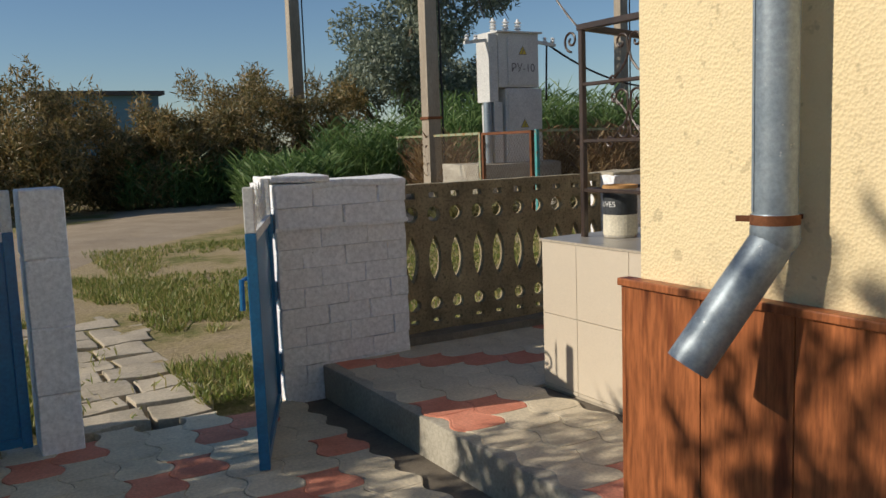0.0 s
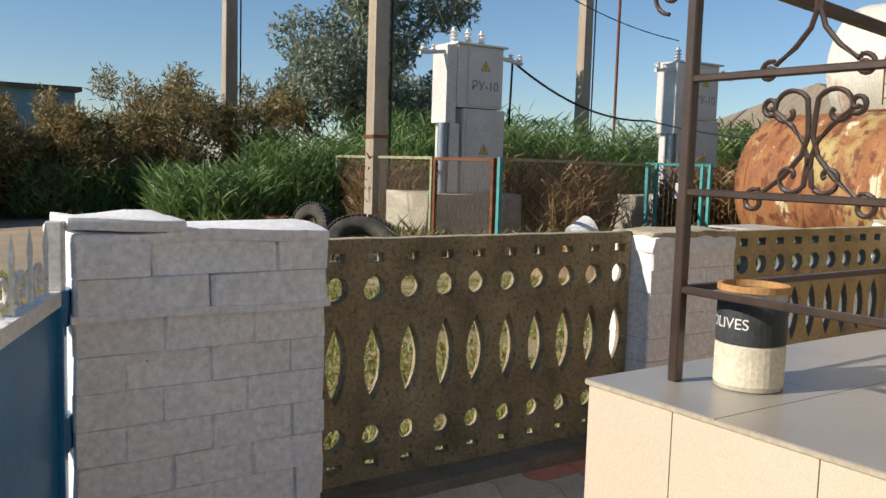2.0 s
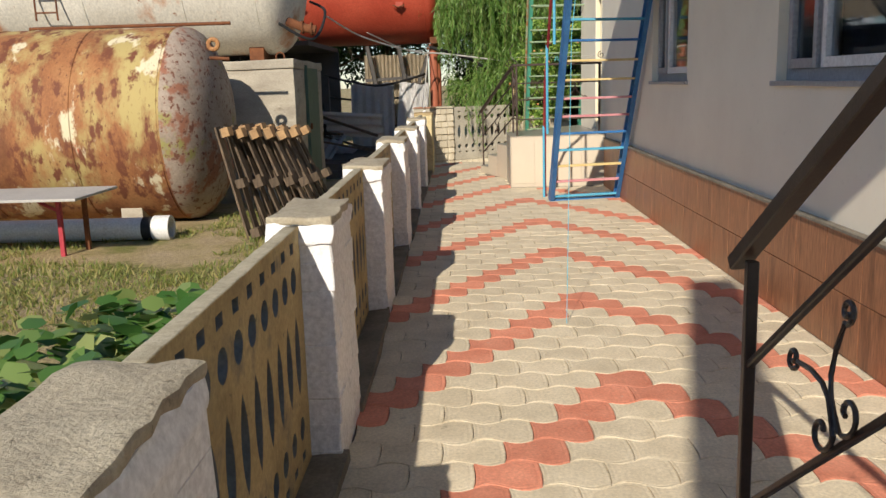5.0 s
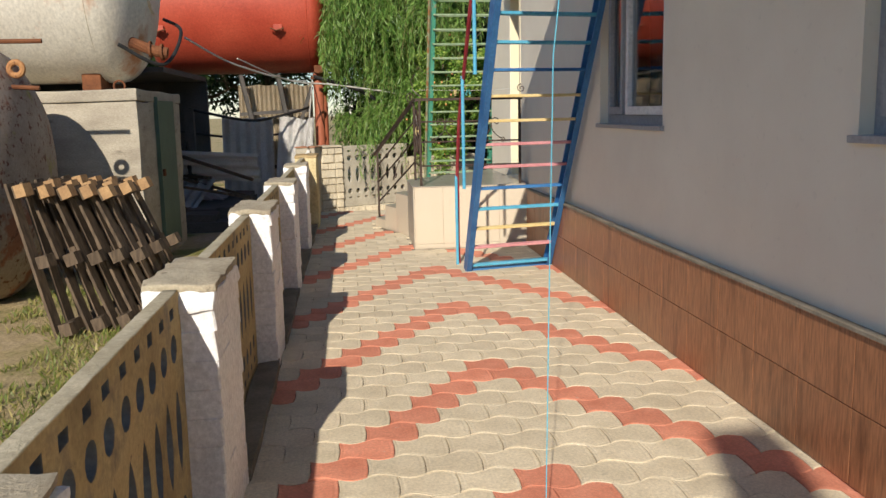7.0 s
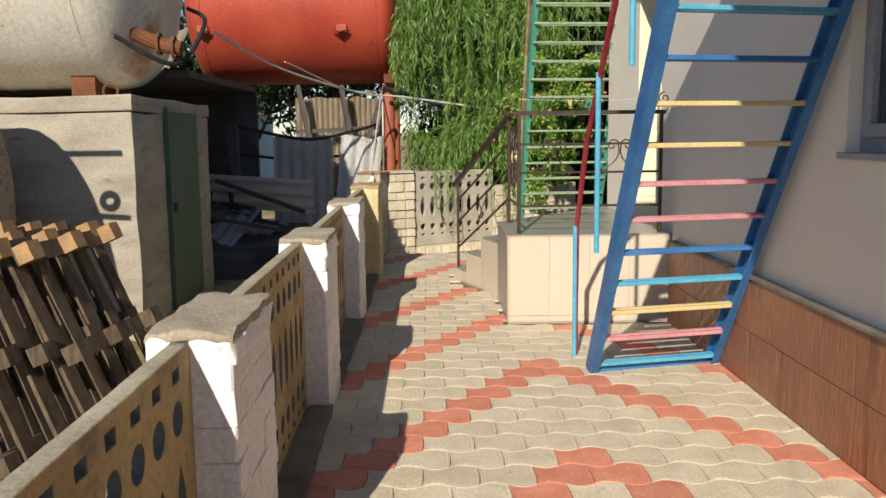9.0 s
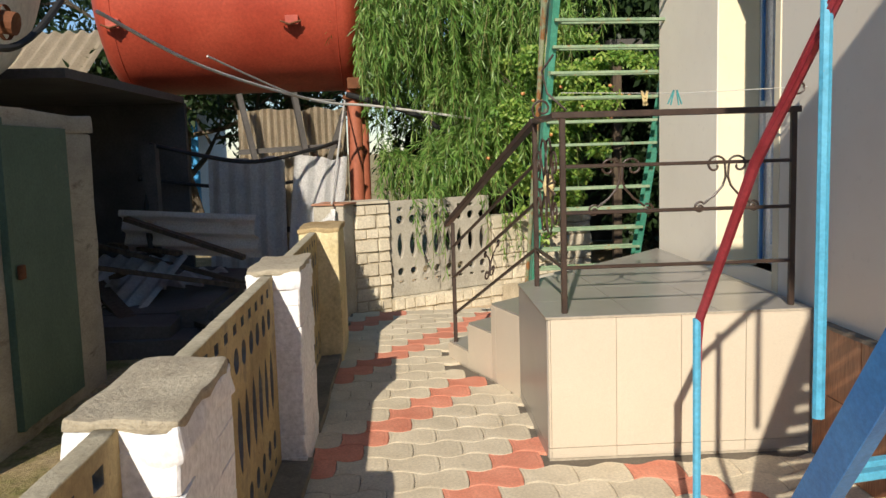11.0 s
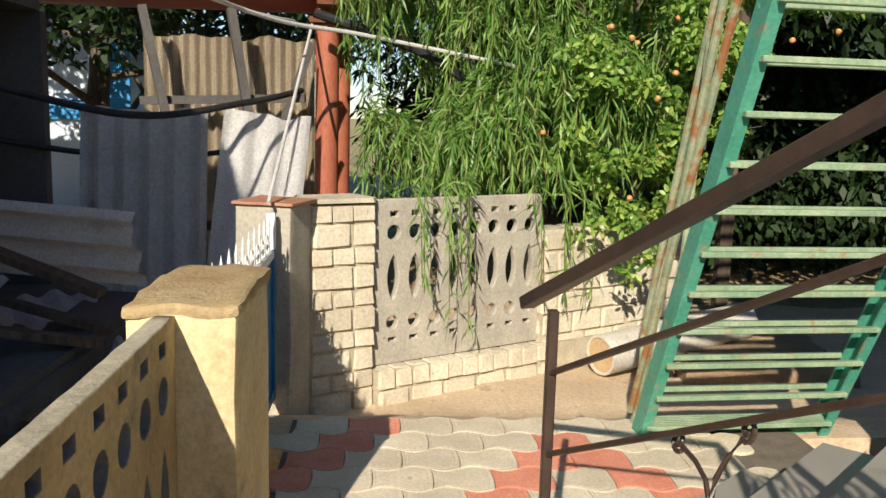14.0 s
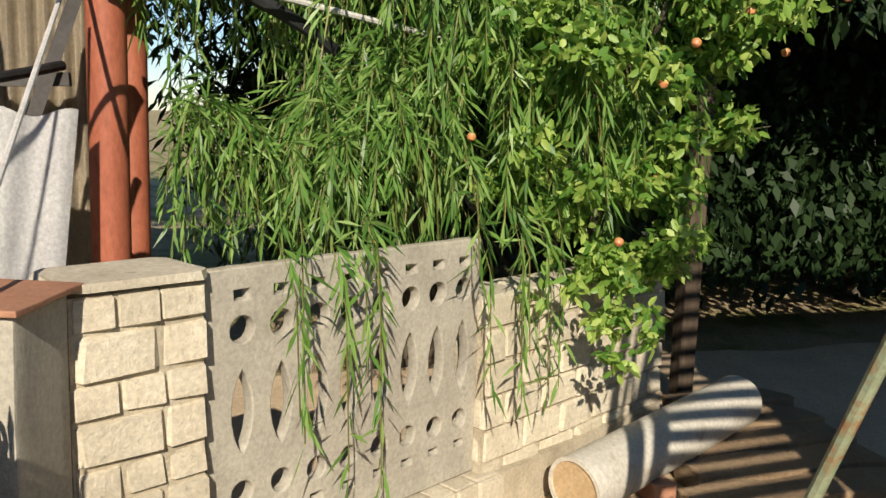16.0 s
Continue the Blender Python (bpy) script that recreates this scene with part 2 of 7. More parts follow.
CERAMIC = surface("white ceramic", [(0.7, 0.7, 0.68), (0.8, 0.8, 0.78)], 6, 50, 0.25)
BLACK = surface("black rubber", [(0.012, 0.012, 0.013), (0.028, 0.027, 0.026)], 6, 60, 0.7, bump=0.4)
TYRE = surface("dusty tyre rubber", [(0.035, 0.032, 0.030), (0.085, 0.078, 0.068)], 6, 60, 0.85, bump=0.5)
POLE_CONCRETE = surface("grey-tan pole", [(0.30, 0.25, 0.19), (0.42, 0.36, 0.28)], 3, 50, 0.9, stretch=(1, 1, 0.2))
TEAL_PAINT = surface("faded teal paint", [(0.05, 0.26, 0.26), (0.09, 0.36, 0.36)], 6, 60, 0.6, spots=[((0.25, 0.13, 0.07), 9, 0.60, 0.68)])
MESH_WIRE = surface("rusty wire mesh", [(0.16, 0.12, 0.08), (0.26, 0.20, 0.14)], 8, 60, 0.7)
PALLET_WOOD = surface("weathered pallet wood", [(0.06, 0.043, 0.030), (0.16, 0.115, 0.075)], 5, 60, 0.85, bump=0.5, stretch=(6, 6, 1), vary=0.25)
FRESH_WOOD = surface("raw wood end", [(0.30, 0.18, 0.09), (0.46, 0.29, 0.14)], 8, 60, 0.8)
PVC = surface("white plastic pipe", [(0.62, 0.62, 0.60), (0.74, 0.74, 0.72)], 4, 50, 0.4, spots=[((0.40, 0.36, 0.28), 7, 0.62, 0.74)])
TABLE_TOP = surface("grey sheet table top", [(0.42, 0.40, 0.37), (0.52, 0.50, 0.46)], 3, 50, 0.6)
CORRUGATED = surface("grey asbestos sheet", [(0.58, 0.58, 0.565), (0.70, 0.70, 0.68)], 3, 40, 0.85, bump=0.4, spots=[((0.26, 0.25, 0.23), 5, 0.60, 0.74)])
CORRUGATED_TAN = surface("tan asbestos sheet", [(0.50, 0.42, 0.30), (0.62, 0.53, 0.39)], 2, 40, 0.85)
DOOR_GREEN = surface("dull green door paint", [(0.065, 0.115, 0.085), (0.095, 0.155, 0.115)], 3, 50, 0.6, spots=[((0.20, 0.19, 0.15), 9, 0.66, 0.74)])
FRAME_GREY = surface("grey plastic window frame", [(0.30, 0.31, 0.33), (0.36, 0.37, 0.39)], 4, 50, 0.4)
FRAME_WHITE = surface("white plastic frame", [(0.70, 0.70, 0.70), (0.78, 0.78, 0.78)], 4, 50, 0.35)
PANE = glass_material("window pane", (0.75, 0.82, 0.88))
CURTAIN = surface("dark room curtain", [(0.05, 0.055, 0.07), (0.10, 0.11, 0.13)], 2, 30, 0.9, stretch=(6, 6, 0.4))
CAN_METAL = surface("rusted tin", [(0.42, 0.38, 0.30), (0.58, 0.54, 0.46)], 14, 90, 0.45, 0.3, spots=[((0.36, 0.15, 0.05), 13, 0.55, 0.63)])
CAN_DARK = surface("dark printed band", [(0.03, 0.035, 0.04), (0.06, 0.065, 0.07)], 14, 90, 0.5)
CAN_RUST = surface("orange rusted rim", [(0.40, 0.20, 0.07), (0.55, 0.32, 0.13)], 20, 90, 0.8)
CAN_LABEL = surface("worn paper label", [(0.60, 0.55, 0.42), (0.72, 0.67, 0.53)], 14, 90, 0.7, spots=[((0.36, 0.17, 0.07), 13, 0.62, 0.68)])
SOIL = surface("dry earth", [(0.24, 0.16, 0.09), (0.38, 0.27, 0.16)], 3, 50, 0.95, bump=0.8, depth=0.02)
BARK = surface("grey-brown bark", [(0.085, 0.066, 0.045), (0.19, 0.155, 0.11)], 8, 40, 0.95, bump=0.9, depth=0.02, stretch=(3, 3, 0.5))
SHED_BLUE = surface("blue-grey shed paint", [(0.12, 0.24, 0.31), (0.16, 0.31, 0.39)], 1.5, 30, 0.7)
ROOF_DARK = surface("dark roofing felt", [(0.07, 0.065, 0.06), (0.12, 0.11, 0.10)], 2, 40, 0.9)
ROOF_THATCH = surface("grey-brown slate roof", [(0.20, 0.16, 0.12), (0.30, 0.25, 0.19)], 2, 40, 0.9, stretch=(1, 6, 1))
FACADE_BLUE = surface("bright blue facade", [(0.03, 0.25, 0.55), (0.05, 0.32, 0.65)], 2, 40, 0.6)
FACADE_WHITE = surface("pale blue-white facade", [(0.60, 0.68, 0.76), (0.70, 0.77, 0.84)], 2, 40, 0.7)
YELLOW_SIGN = surface("yellow warning sign", [(0.62, 0.46, 0.05), (0.72, 0.55, 0.08)], 8, 60, 0.6)
PRINT = surface("dark print", [(0.16, 0.15, 0.14), (0.22, 0.20, 0.19)], 8, 60, 0.8)
PAPER = surface("white notice", [(0.74, 0.74, 0.72), (0.80, 0.80, 0.78)], 8, 60, 0.7)
CABLE = surface("black cable", [(0.012, 0.012, 0.012), (0.03, 0.03, 0.03)], 8, 60, 0.6)
CABLE_PALE = surface("pale cable", [(0.50, 0.48, 0.44), (0.62, 0.60, 0.55)], 8, 60, 0.6)
CORD = surface("light blue cord", [(0.10, 0.45, 0.62), (0.14, 0.52, 0.70)], 8, 60, 0.6)
PIPE_ASBESTOS = surface("stained white asbestos pipe", [(0.50, 0.46, 0.38), (0.66, 0.62, 0.53)], 3, 50, 0.85, spots=[((0.34, 0.27, 0.18), 5, 0.60, 0.72)])
PLUG = surface("tan plug board", [(0.46, 0.32, 0.17), (0.56, 0.41, 0.24)], 5, 60, 0.85)
BOARD_ORANGE = surface("worn red-brown board", [(0.36, 0.17, 0.10), (0.48, 0.25, 0.15)], 5, 60, 0.7)
APPLE_SKIN = leaf_material("ripening apple skin", [(0.42, 0.50, 0.12), (0.52, 0.54, 0.15), (0.60, 0.46, 0.15), (0.62, 0.20, 0.09)], 0.35, 0.05)
WILLOW_LEAF = leaf_material("willow leaf", [(0.07, 0.17, 0.03), (0.17, 0.32, 0.06), (0.33, 0.47, 0.14)], 0.4)
APPLE_LEAF = leaf_material("apple leaf", [(0.08, 0.20, 0.03), (0.22, 0.37, 0.06), (0.44, 0.55, 0.13)], 0.45)
WEED_LEAF = leaf_material("dusty weed leaf", [(0.12, 0.12, 0.045), (0.20, 0.19, 0.075), (0.28, 0.24, 0.12)])
SILVER_LEAF = leaf_material("silver-green leaf", [(0.14, 0.17, 0.12), (0.22, 0.26, 0.19), (0.32, 0.36, 0.28)])
TAMARISK = leaf_material("brown-green brush", [(0.11, 0.115, 0.045), (0.24, 0.19, 0.08), (0.44, 0.31, 0.14)])
REED_LEAF = leaf_material("reed leaf", [(0.06, 0.125, 0.035), (0.115, 0.20, 0.055), (0.22, 0.30, 0.11)])
REED_DRY = leaf_material("dry reed", [(0.14, 0.075, 0.035), (0.24, 0.15, 0.07), (0.36, 0.26, 0.13)])
GRASS_BLADE = leaf_material("grass blade", [(0.12, 0.17, 0.035), (0.24, 0.27, 0.065), (0.46, 0.38, 0.16)])
VINE_LEAF = leaf_material("broad vine leaf", [(0.05, 0.14, 0.03), (0.12, 0.24, 0.05), (0.34, 0.38, 0.14)], 0.4)
# Greens set near black so that deep shade sits in the leaf colour.
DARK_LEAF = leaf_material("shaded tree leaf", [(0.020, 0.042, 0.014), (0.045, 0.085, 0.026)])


def ground_material():
    m, nt, b = shell("grass and bare earth", 0.95, 0, 0.2)
    vec = mapped(nt, (1, 1, 1), "World")
    g = ramp(nt, [(0.36, (0.50, 0.39, 0.25)), (0.50, (0.45, 0.355, 0.19)), (0.60, (0.22, 0.22, 0.07)), (0.72, (0.30, 0.28, 0.10))])
    nt.links.new(noise_of(nt, vec, 0.9, 8, 0.7), g.inputs[0])
    f = noise_of(nt, vec, 38, 5, 0.75)
    fr = ramp(nt, [(0.3, 0.55), (0.7, 1.3)])
    nt.links.new(f, fr.inputs[0])
    nt.links.new(mixed(nt, 1.0, g.outputs[0], fr.outputs[0], "MULTIPLY"), b.inputs["Base Color"])
    bumped(nt, b, f, 0.9, 0.03)
    return m


GROUND = ground_material()
ROAD_DIRT = surface("pale dirt track", [(0.34, 0.265, 0.18), (0.46, 0.37, 0.26)], 1.5, 40, 0.95, bump=0.7, depth=0.02)
SANDY_DIRT = surface("sandy yard dirt", [(0.52, 0.39, 0.25), (0.66, 0.51, 0.34)], 3, 40, 0.95, bump=0.6, depth=0.01, spots=[((0.30, 0.22, 0.13), 6, 0.60, 0.74)])
SLAB = surface("pale path slab", [(0.40, 0.34, 0.25), (0.52, 0.45, 0.34)], 3, 50, 0.9, bump=0.6, depth=0.006, vary=0.1)
PVC_SHEET = surface("whitish asbestos sheet", [(0.72, 0.71, 0.69), (0.82, 0.81, 0.78)], 3, 60, 0.85, bump=0.1, spots=[((0.50, 0.48, 0.44), 4, 0.62, 0.74)])
# Darker and bluer than the sandy panel face; goes on the hole sides.
HOLE_GREY = surface("dark blue-grey hole sides", [(0.10, 0.11, 0.115), (0.17, 0.18, 0.18)], 5, 60, 0.95, bump=0.6)
# Lighter than the mossy face; goes on the upward faces along the panel top.
PANEL_TOP = surface("light concrete top edge", [(0.33, 0.29, 0.20), (0.50, 0.45, 0.33)], 6, 60, 0.95, bump=0.7, depth=0.006)
STAINED_CAP = surface("ochre stained cement", [(0.34, 0.23, 0.10), (0.52, 0.40, 0.22)], 6, 60, 0.9, bump=0.8, depth=0.008, spots=[((0.60, 0.54, 0.42), 7, 0.62, 0.68)])

# ---- building helpers ----
rng = np.random.default_rng(7)


def block(bm, x0, x1, y0, y1, z0, z1, bevel=0.0):
    made = bmesh.ops.create_cube(bm, size=1.0, matrix=Matrix.Translation(((x0 + x1) / 2, (y0 + y1) / 2, (z0 + z1) / 2)) @ Matrix.Diagonal((x1 - x0, y1 - y0, z1 - z0, 1)))
    if bevel:
        vs = set(made["verts"])
        bmesh.ops.bevel(bm, geom=[e for e in bm.edges if e.verts[0] in vs and e.verts[1] in vs], offset=bevel, segments=2, affect="EDGES", profile=0.6)
    return bm


def box(x0, x1, y0, y1, z0, z1, bevel=0.0):
    return block(bmesh.new(), x0, x1, y0, y1, z0, z1, bevel)


def bar(bm, a, b, w, h, up=(0, 0, 1), bevel=0.0):
    """A square bar from a to b, w wide and h high."""
    a, b = Vector(a), Vector(b)
    d = b - a
    z = d.normalized()
    u = Vector(up)
    x = u.cross(z)
    if x.length < 1e-4:
        x = Vector((1, 0, 0)).cross(z)
    x.normalize()
    y = z.cross(x)
    m = Matrix((x, y, z)).transposed().to_4x4()
    m.translation = (a + b) / 2
    made = bmesh.ops.create_cube(bm, size=1.0, matrix=m @ Matrix.Diagonal((w, h, d.length, 1)))
    if bevel:
        vs = set(made["verts"])
        bmesh.ops.bevel(bm, geom=[e for e in bm.edges if e.verts[0] in vs and e.verts[1] in vs], offset=bevel, segments=1, affect="EDGES")
    return bm


def tube(bm, pts, r, seg=8, caps=True):
    """A round tube along a line of points; r may be one radius or one for each point."""
    pts = [Vector(p) for p in pts]
    rs = [r] * len(pts) if isinstance(r, (int, float)) else r
    ref = Vector((0, 0, 1))
    rings = []
    for i, p in enumerate(pts):
        d = (pts[min(i + 1, len(pts) - 1)] - pts[max(i - 1, 0)]).normalized()
        x = ref.cross(d)
        if x.length < 0.05:
            x = Vector((1, 0, 0)).cross(d)
            if x.length < 0.05:
                x = Vector((0, 1, 0)).cross(d)
        x.normalize()
        y = d.cross(x)
        ref = y if abs(d.z) > 0.95 else Vector((0, 0, 1))
        rings.append([bm.verts.new(p + rs[i] * (math.cos(2 * math.pi * k / seg) * x + math.sin(2 * math.pi * k / seg) * y)) for k in range(seg)])
    for a, b in zip(rings, rings[1:]):
        best = min(range(seg), key=lambda s: (a[0].co - b[s].co).length)
        for k in range(seg):
            bm.faces.new((a[k], a[(k + 1) % seg], b[(k + 1 + best) % seg], b[(k + best) % seg]))
    if caps:
        bm.faces.new(rings[0][::-1])
        bm.faces.new(rings[-1])
    return bm


def lathe(bm, profile, seg=32, axis=None, closed=False):
    """Turns (radius, height) pairs round the z axis; axis is a pose for the result."""
    m = axis or Matrix.Identity(4)
    rings = [[bm.verts.new(m @ Vector((max(r, 1e-4) * math.cos(2 * math.pi * k / seg), max(r, 1e-4) * math.sin(2 * math.pi * k / seg), z))) for k in range(seg)] for r, z in profile]
    pairs = list(zip(rings, rings[1:])) + ([(rings[-1], rings[0])] if closed else [])
    for a, b in pairs:
        for k in range(seg):
            bm.faces.new((a[k], a[(k + 1) % seg], b[(k + 1) % seg], b[k]))
    return bm


def prism(bm, outline, z0, z1):
    low = [bm.verts.new((x, y, z0)) for x, y in outline]
    top = [bm.verts.new((x, y, z1)) for x, y in outline]
    bm.faces.new(low[::-1])
    bm.faces.new(top)
    for i in range(len(low)):
        j = (i + 1) % len(low)
        bm.faces.new((low[i], low[j], top[j], top[i]))
    return bm


def rough(bm, amount, scale=6.0, cuts=0, seed=0.0):
    if cuts:
        bmesh.ops.subdivide_edges(bm, edges=bm.edges[:], cuts=cuts, use_grid_fill=True)
    for v in bm.verts:
        v.co += amount * noise.noise_vector(v.co * scale + Vector((seed, seed * 1.7, 0)))
    return bm


def mesh_of(name, bm, material, smooth=False):
    bmesh.ops.recalc_face_normals(bm, faces=bm.faces[:])
    me = bpy.data.meshes.new(name)
    bm.to_mesh(me)
    bm.free()
    for p in me.polygons:
        p.use_smooth = smooth
    me.materials.append(material)
    return me


def smoothed(me, angle=35):
    me.polygons.foreach_set("use_smooth", [True] * len(me.polygons))
    me.set_sharp_from_angle(angle=radians(angle))
    return me


def part(name, bm, material, parent, label="", smooth=False):
    me = bm if isinstance(bm, bpy.types.Mesh) else mesh_of(name, bm, material)
    if smooth:
        smoothed(me)
    ob = new(name, me)
    ob.parent = parent
    return tagged(ob, label)


def thing(name, label, category, group="", kind="", at=None):
    ob = new(name)
    ob.empty_display_size = 0.1
    if at is not None:
        ob.matrix_basis = at if isinstance(at, Matrix) else pose(*at)
    return tagged(ob, label, category, group, kind)


def solid(name, bm, material, label, category, group="", kind="", smooth=False):
    me = bm if isinstance(bm, bpy.types.Mesh) else mesh_of(name, bm, material)
    if smooth:
        smoothed(me)
    return tagged(new(name, me), label, category, group, kind)


def blades(name, P, D, S, L, W, droop, material):
    """Many leaf blades as one mesh: root P, direction D, side S, length L, width W, sag of the tip."""
    n = len(P)
    L, W, droop = (np.broadcast_to(np.asarray(a, float), (n,))[:, None] for a in (L, W, droop))
    down = np.array([[0, 0, -1.0]])
    mid = P + D * L * 0.5 + down * droop * 0.25
    tip = P + D * L + down * droop
    co = np.stack([P, mid + S * W / 2, tip, mid - S * W / 2], 1).reshape(-1, 3)
    me = bpy.data.meshes.new(name)
    me.vertices.add(4 * n)
    me.vertices.foreach_set("co", co.ravel().astype(np.float32))
    me.loops.add(4 * n)
    me.loops.foreach_set("vertex_index", np.arange(4 * n, dtype=np.int32))
    me.polygons.add(n)
    me.polygons.foreach_set("loop_start", np.arange(0, 4 * n, 4, dtype=np.int32))
    me.update(calc_edges=True)
    me.materials.append(material)
    return me


def round_leaves(name, P, D, S, L, W, droop, material):
    """Many oval leaves as one mesh, folded a little along the midrib."""
    n = len(P)
    L, W, droop = (np.broadcast_to(np.asarray(a, float), (n,))[:, None] for a in (L, W, droop))
    down = np.array([[0, 0, -1.0]])
    N = np.cross(D, S)
    at = lambda f, w, lift: P + D * L * f + S * W * w + down * droop * f * f + N * W * lift
    co = np.stack([at(0, 0, 0), at(0.28, 0.42, 0.12), at(0.68, 0.40, 0.10), at(1, 0, 0), at(0.68, -0.40, 0.10), at(0.28, -0.42, 0.12)], 1).reshape(-1, 3)
    base = np.arange(n, dtype=np.int32)[:, None] * 6
    me = bpy.data.meshes.new(name)
    me.vertices.add(6 * n)
    me.vertices.foreach_set("co", co.ravel().astype(np.float32))
    loops = (base + np.array([[0, 1, 2, 3, 0, 3, 4, 5]], dtype=np.int32)).ravel()
    me.loops.add(8 * n)
    me.loops.foreach_set("vertex_index", loops)
    me.polygons.add(2 * n)
    me.polygons.foreach_set("loop_start", np.arange(0, 8 * n, 4, dtype=np.int32))
    me.update(calc_edges=True)
    me.materials.append(material)
    return me


def unit(v):
    return v / np.maximum(np.linalg.norm(v, axis=1, keepdims=True), 1e-6)


def ways(n, up=0.0, spread=1.0):
    v = rng.normal(size=(n, 3)) * spread
    v[:, 2] += up
    return unit(v)


def sides(D):
    return unit(np.cross(D, rng.normal(size=D.shape)))


def in_lumps(n, lumps, hollow=0.55):
    """Points in the outer shells of ellipsoid lumps (centre, radii)."""
    wt = np.array([r[0] * r[1] * r[2] for c, r in lumps]) ** (2 / 3)
    pick = rng.choice(len(lumps), n, p=wt / wt.sum())
    C = np.array([c for c, r in lumps])[pick]
    R = np.array([r for c, r in lumps])[pick]
    d = unit(rng.normal(size=(n, 3)))
    return C + d * R * (hollow + (1 - hollow) * rng.random((n, 1)) ** 0.6)


def spiral(c, r0, r1, a0, a1, n, U, V):
    c, U, V = Vector(c), Vector(U), Vector(V)
    out = []
    for i in range(n + 1):
        f = i / n
        a, r = radians(a0 + (a1 - a0) * f), r0 + (r1 - r0) * f
        out.append(c + r * (math.cos(a) * U + math.sin(a) * V))
    return out


def text_mesh(words, size, depth=0.0):
    cu = bpy.data.curves.new("words", "FONT")
    cu.body, cu.size, cu.align_x, cu.align_y, cu.extrude = words, size, "CENTER", "CENTER", depth
    ob = bpy.data.objects.new("words", cu)
    me = bpy.data.meshes.new_from_object(ob)
    bpy.data.objects.remove(ob)
    bpy.data.curves.remove(cu)
    return me


# ---- ground ----
def ground_height(x, y):
    return -0.13 + 0.05 * noise.noise(Vector((x * 0.25, y * 0.25, 3.1)))


def build_ground():
    bm = bmesh.new()
    xs = [-400, -120, -60, -30] + [-20 + 1.0 * i for i in range(61)] + [50, 70, 120, 400]
    ys = [-400, -120, -40, -20] + [-10 + 1.0 * i for i in range(51)] + [50, 70, 120, 400]
    grid = [[bm.verts.new((x, y, ground_height(x, y) if abs(x) < 45 and abs(y) < 45 else -0.13)) for y in ys] for x in xs]
    for v in bm.verts:
        if v.co.y < 0.2 and v.co.x > -3.4 and v.co.y > -12:
            v.co.z = -0.32
        elif -6 < v.co.x < -2 and v.co.y < 3:
            v.co.z = -0.172
    for i in range(len(xs) - 1):
        for j in range(len(ys) - 1):
            bm.faces.new((grid[i][j], grid[i + 1][j], grid[i + 1][j + 1], grid[i][j + 1]))
    solid("ground", bm, GROUND, "dry patchy grass over bare earth", "ground", kind="structure", smooth=True)


build_ground()


def build_track():
    """The dirt track that comes past the gate and bends away between bushes and reeds."""
    line = [(-26, 2.0), (-14, 3.5), (-8, 5.0), (-4.0, 7.2), (-1.2, 10.2), (0.9, 13.2), (2.0, 15.6), (2.8, 19.0)]
    fine = []
    for (a, b), (c, d) in zip(line, line[1:]):
        fine += [(a + (c - a) * k / 6, b + (d - b) * k / 6) for k in range(6)]
    bm = bmesh.new()
    rows = []
    for i, (x, y) in enumerate(fine):
        p, q = fine[max(i - 1, 0)], fine[min(i + 1, len(fine) - 1)]
        n = Vector((p[1] - q[1], q[0] - p[0])).normalized()
        w = 2.3 + 0.7 * noise.noise(Vector((x * 0.5, y * 0.5, 0)))
        rows.append([bm.verts.new((x + n.x * w * f, y + n.y * w * f, -0.075 - 0.10 * f * f)) for f in (-1, -0.5, 0, 0.5, 1)])
    for a, b in zip(rows, rows[1:]):
        for k in range(4):
            bm.faces.new((a[k], b[k], b[k + 1], a[k + 1]))
    solid("road", bm, ROAD_DIRT, "pale dry dirt track beyond the gate", "road", kind="structure", smooth=True)


build_track()

# ---- paving ----
PU, PV = 0.196, 0.236


def tile_outline(seg=5):
    """One wavy interlocking paver, PU by PV, centred on zero: broad and round at one end, waisted at the other."""
    a, g, bow = 0.024, 0.0012, 0.007
    side = lambda y: PU / 2 + a * math.cos(2 * math.pi * (y / PV + 0.235))
    half = side(PV / 2)
    ys = [-PV / 2 + PV * i / (2 * seg) for i in range(2 * seg + 1)]
    low = [(-side(y) + g, y + g) for y in ys]
    end = [(half * f, PV / 2 - g - bow * (1 - f * f)) for f in (-0.6, 0.0, 0.6)]
    top = [(side(y) - g, y - g) for y in reversed(ys)]
    back = [(half * f, -PV / 2 + g - bow * (1 - f * f)) for f in (0.6, 0.0, -0.6)]
    return low + end + top + back


def paver_bm(bm=None, at=(0, 0), thick=0.03, tilt=(0, 0)):
    """A paver with a rounded lip and a shallow groove that runs round inside it."""
    bm = bm or bmesh.new()
    out = tile_outline()
    rings = [[bm.verts.new((at[0] + x * k, at[1] + y * k, z + x * tilt[0] + y * tilt[1])) for x, y in out] for k, z in ((0.80, 0.0006), (0.865, -0.0007), (0.955, 0.0006), (0.994, -0.0012), (0.994, -thick))]
    bm.faces.new(rings[0])
    for hi, lo in zip(rings, rings[1:]):
        for i in range(len(out)):
            j = (i + 1) % len(out)
            bm.faces.new((lo[i], lo[j], hi[j], hi[i])).smooth = lo is not rings[-1]
    return bm


def is_red(i, j, off):
    """The chevrons: one red paver in each column, stepping back a row a column from the middle line."""
    mid = -1.30
    y = j * PV + (PV / 2 if off else 0)
    k = round(abs(y - mid) / (PV / 2))
    return (i + k) % 8 == 7


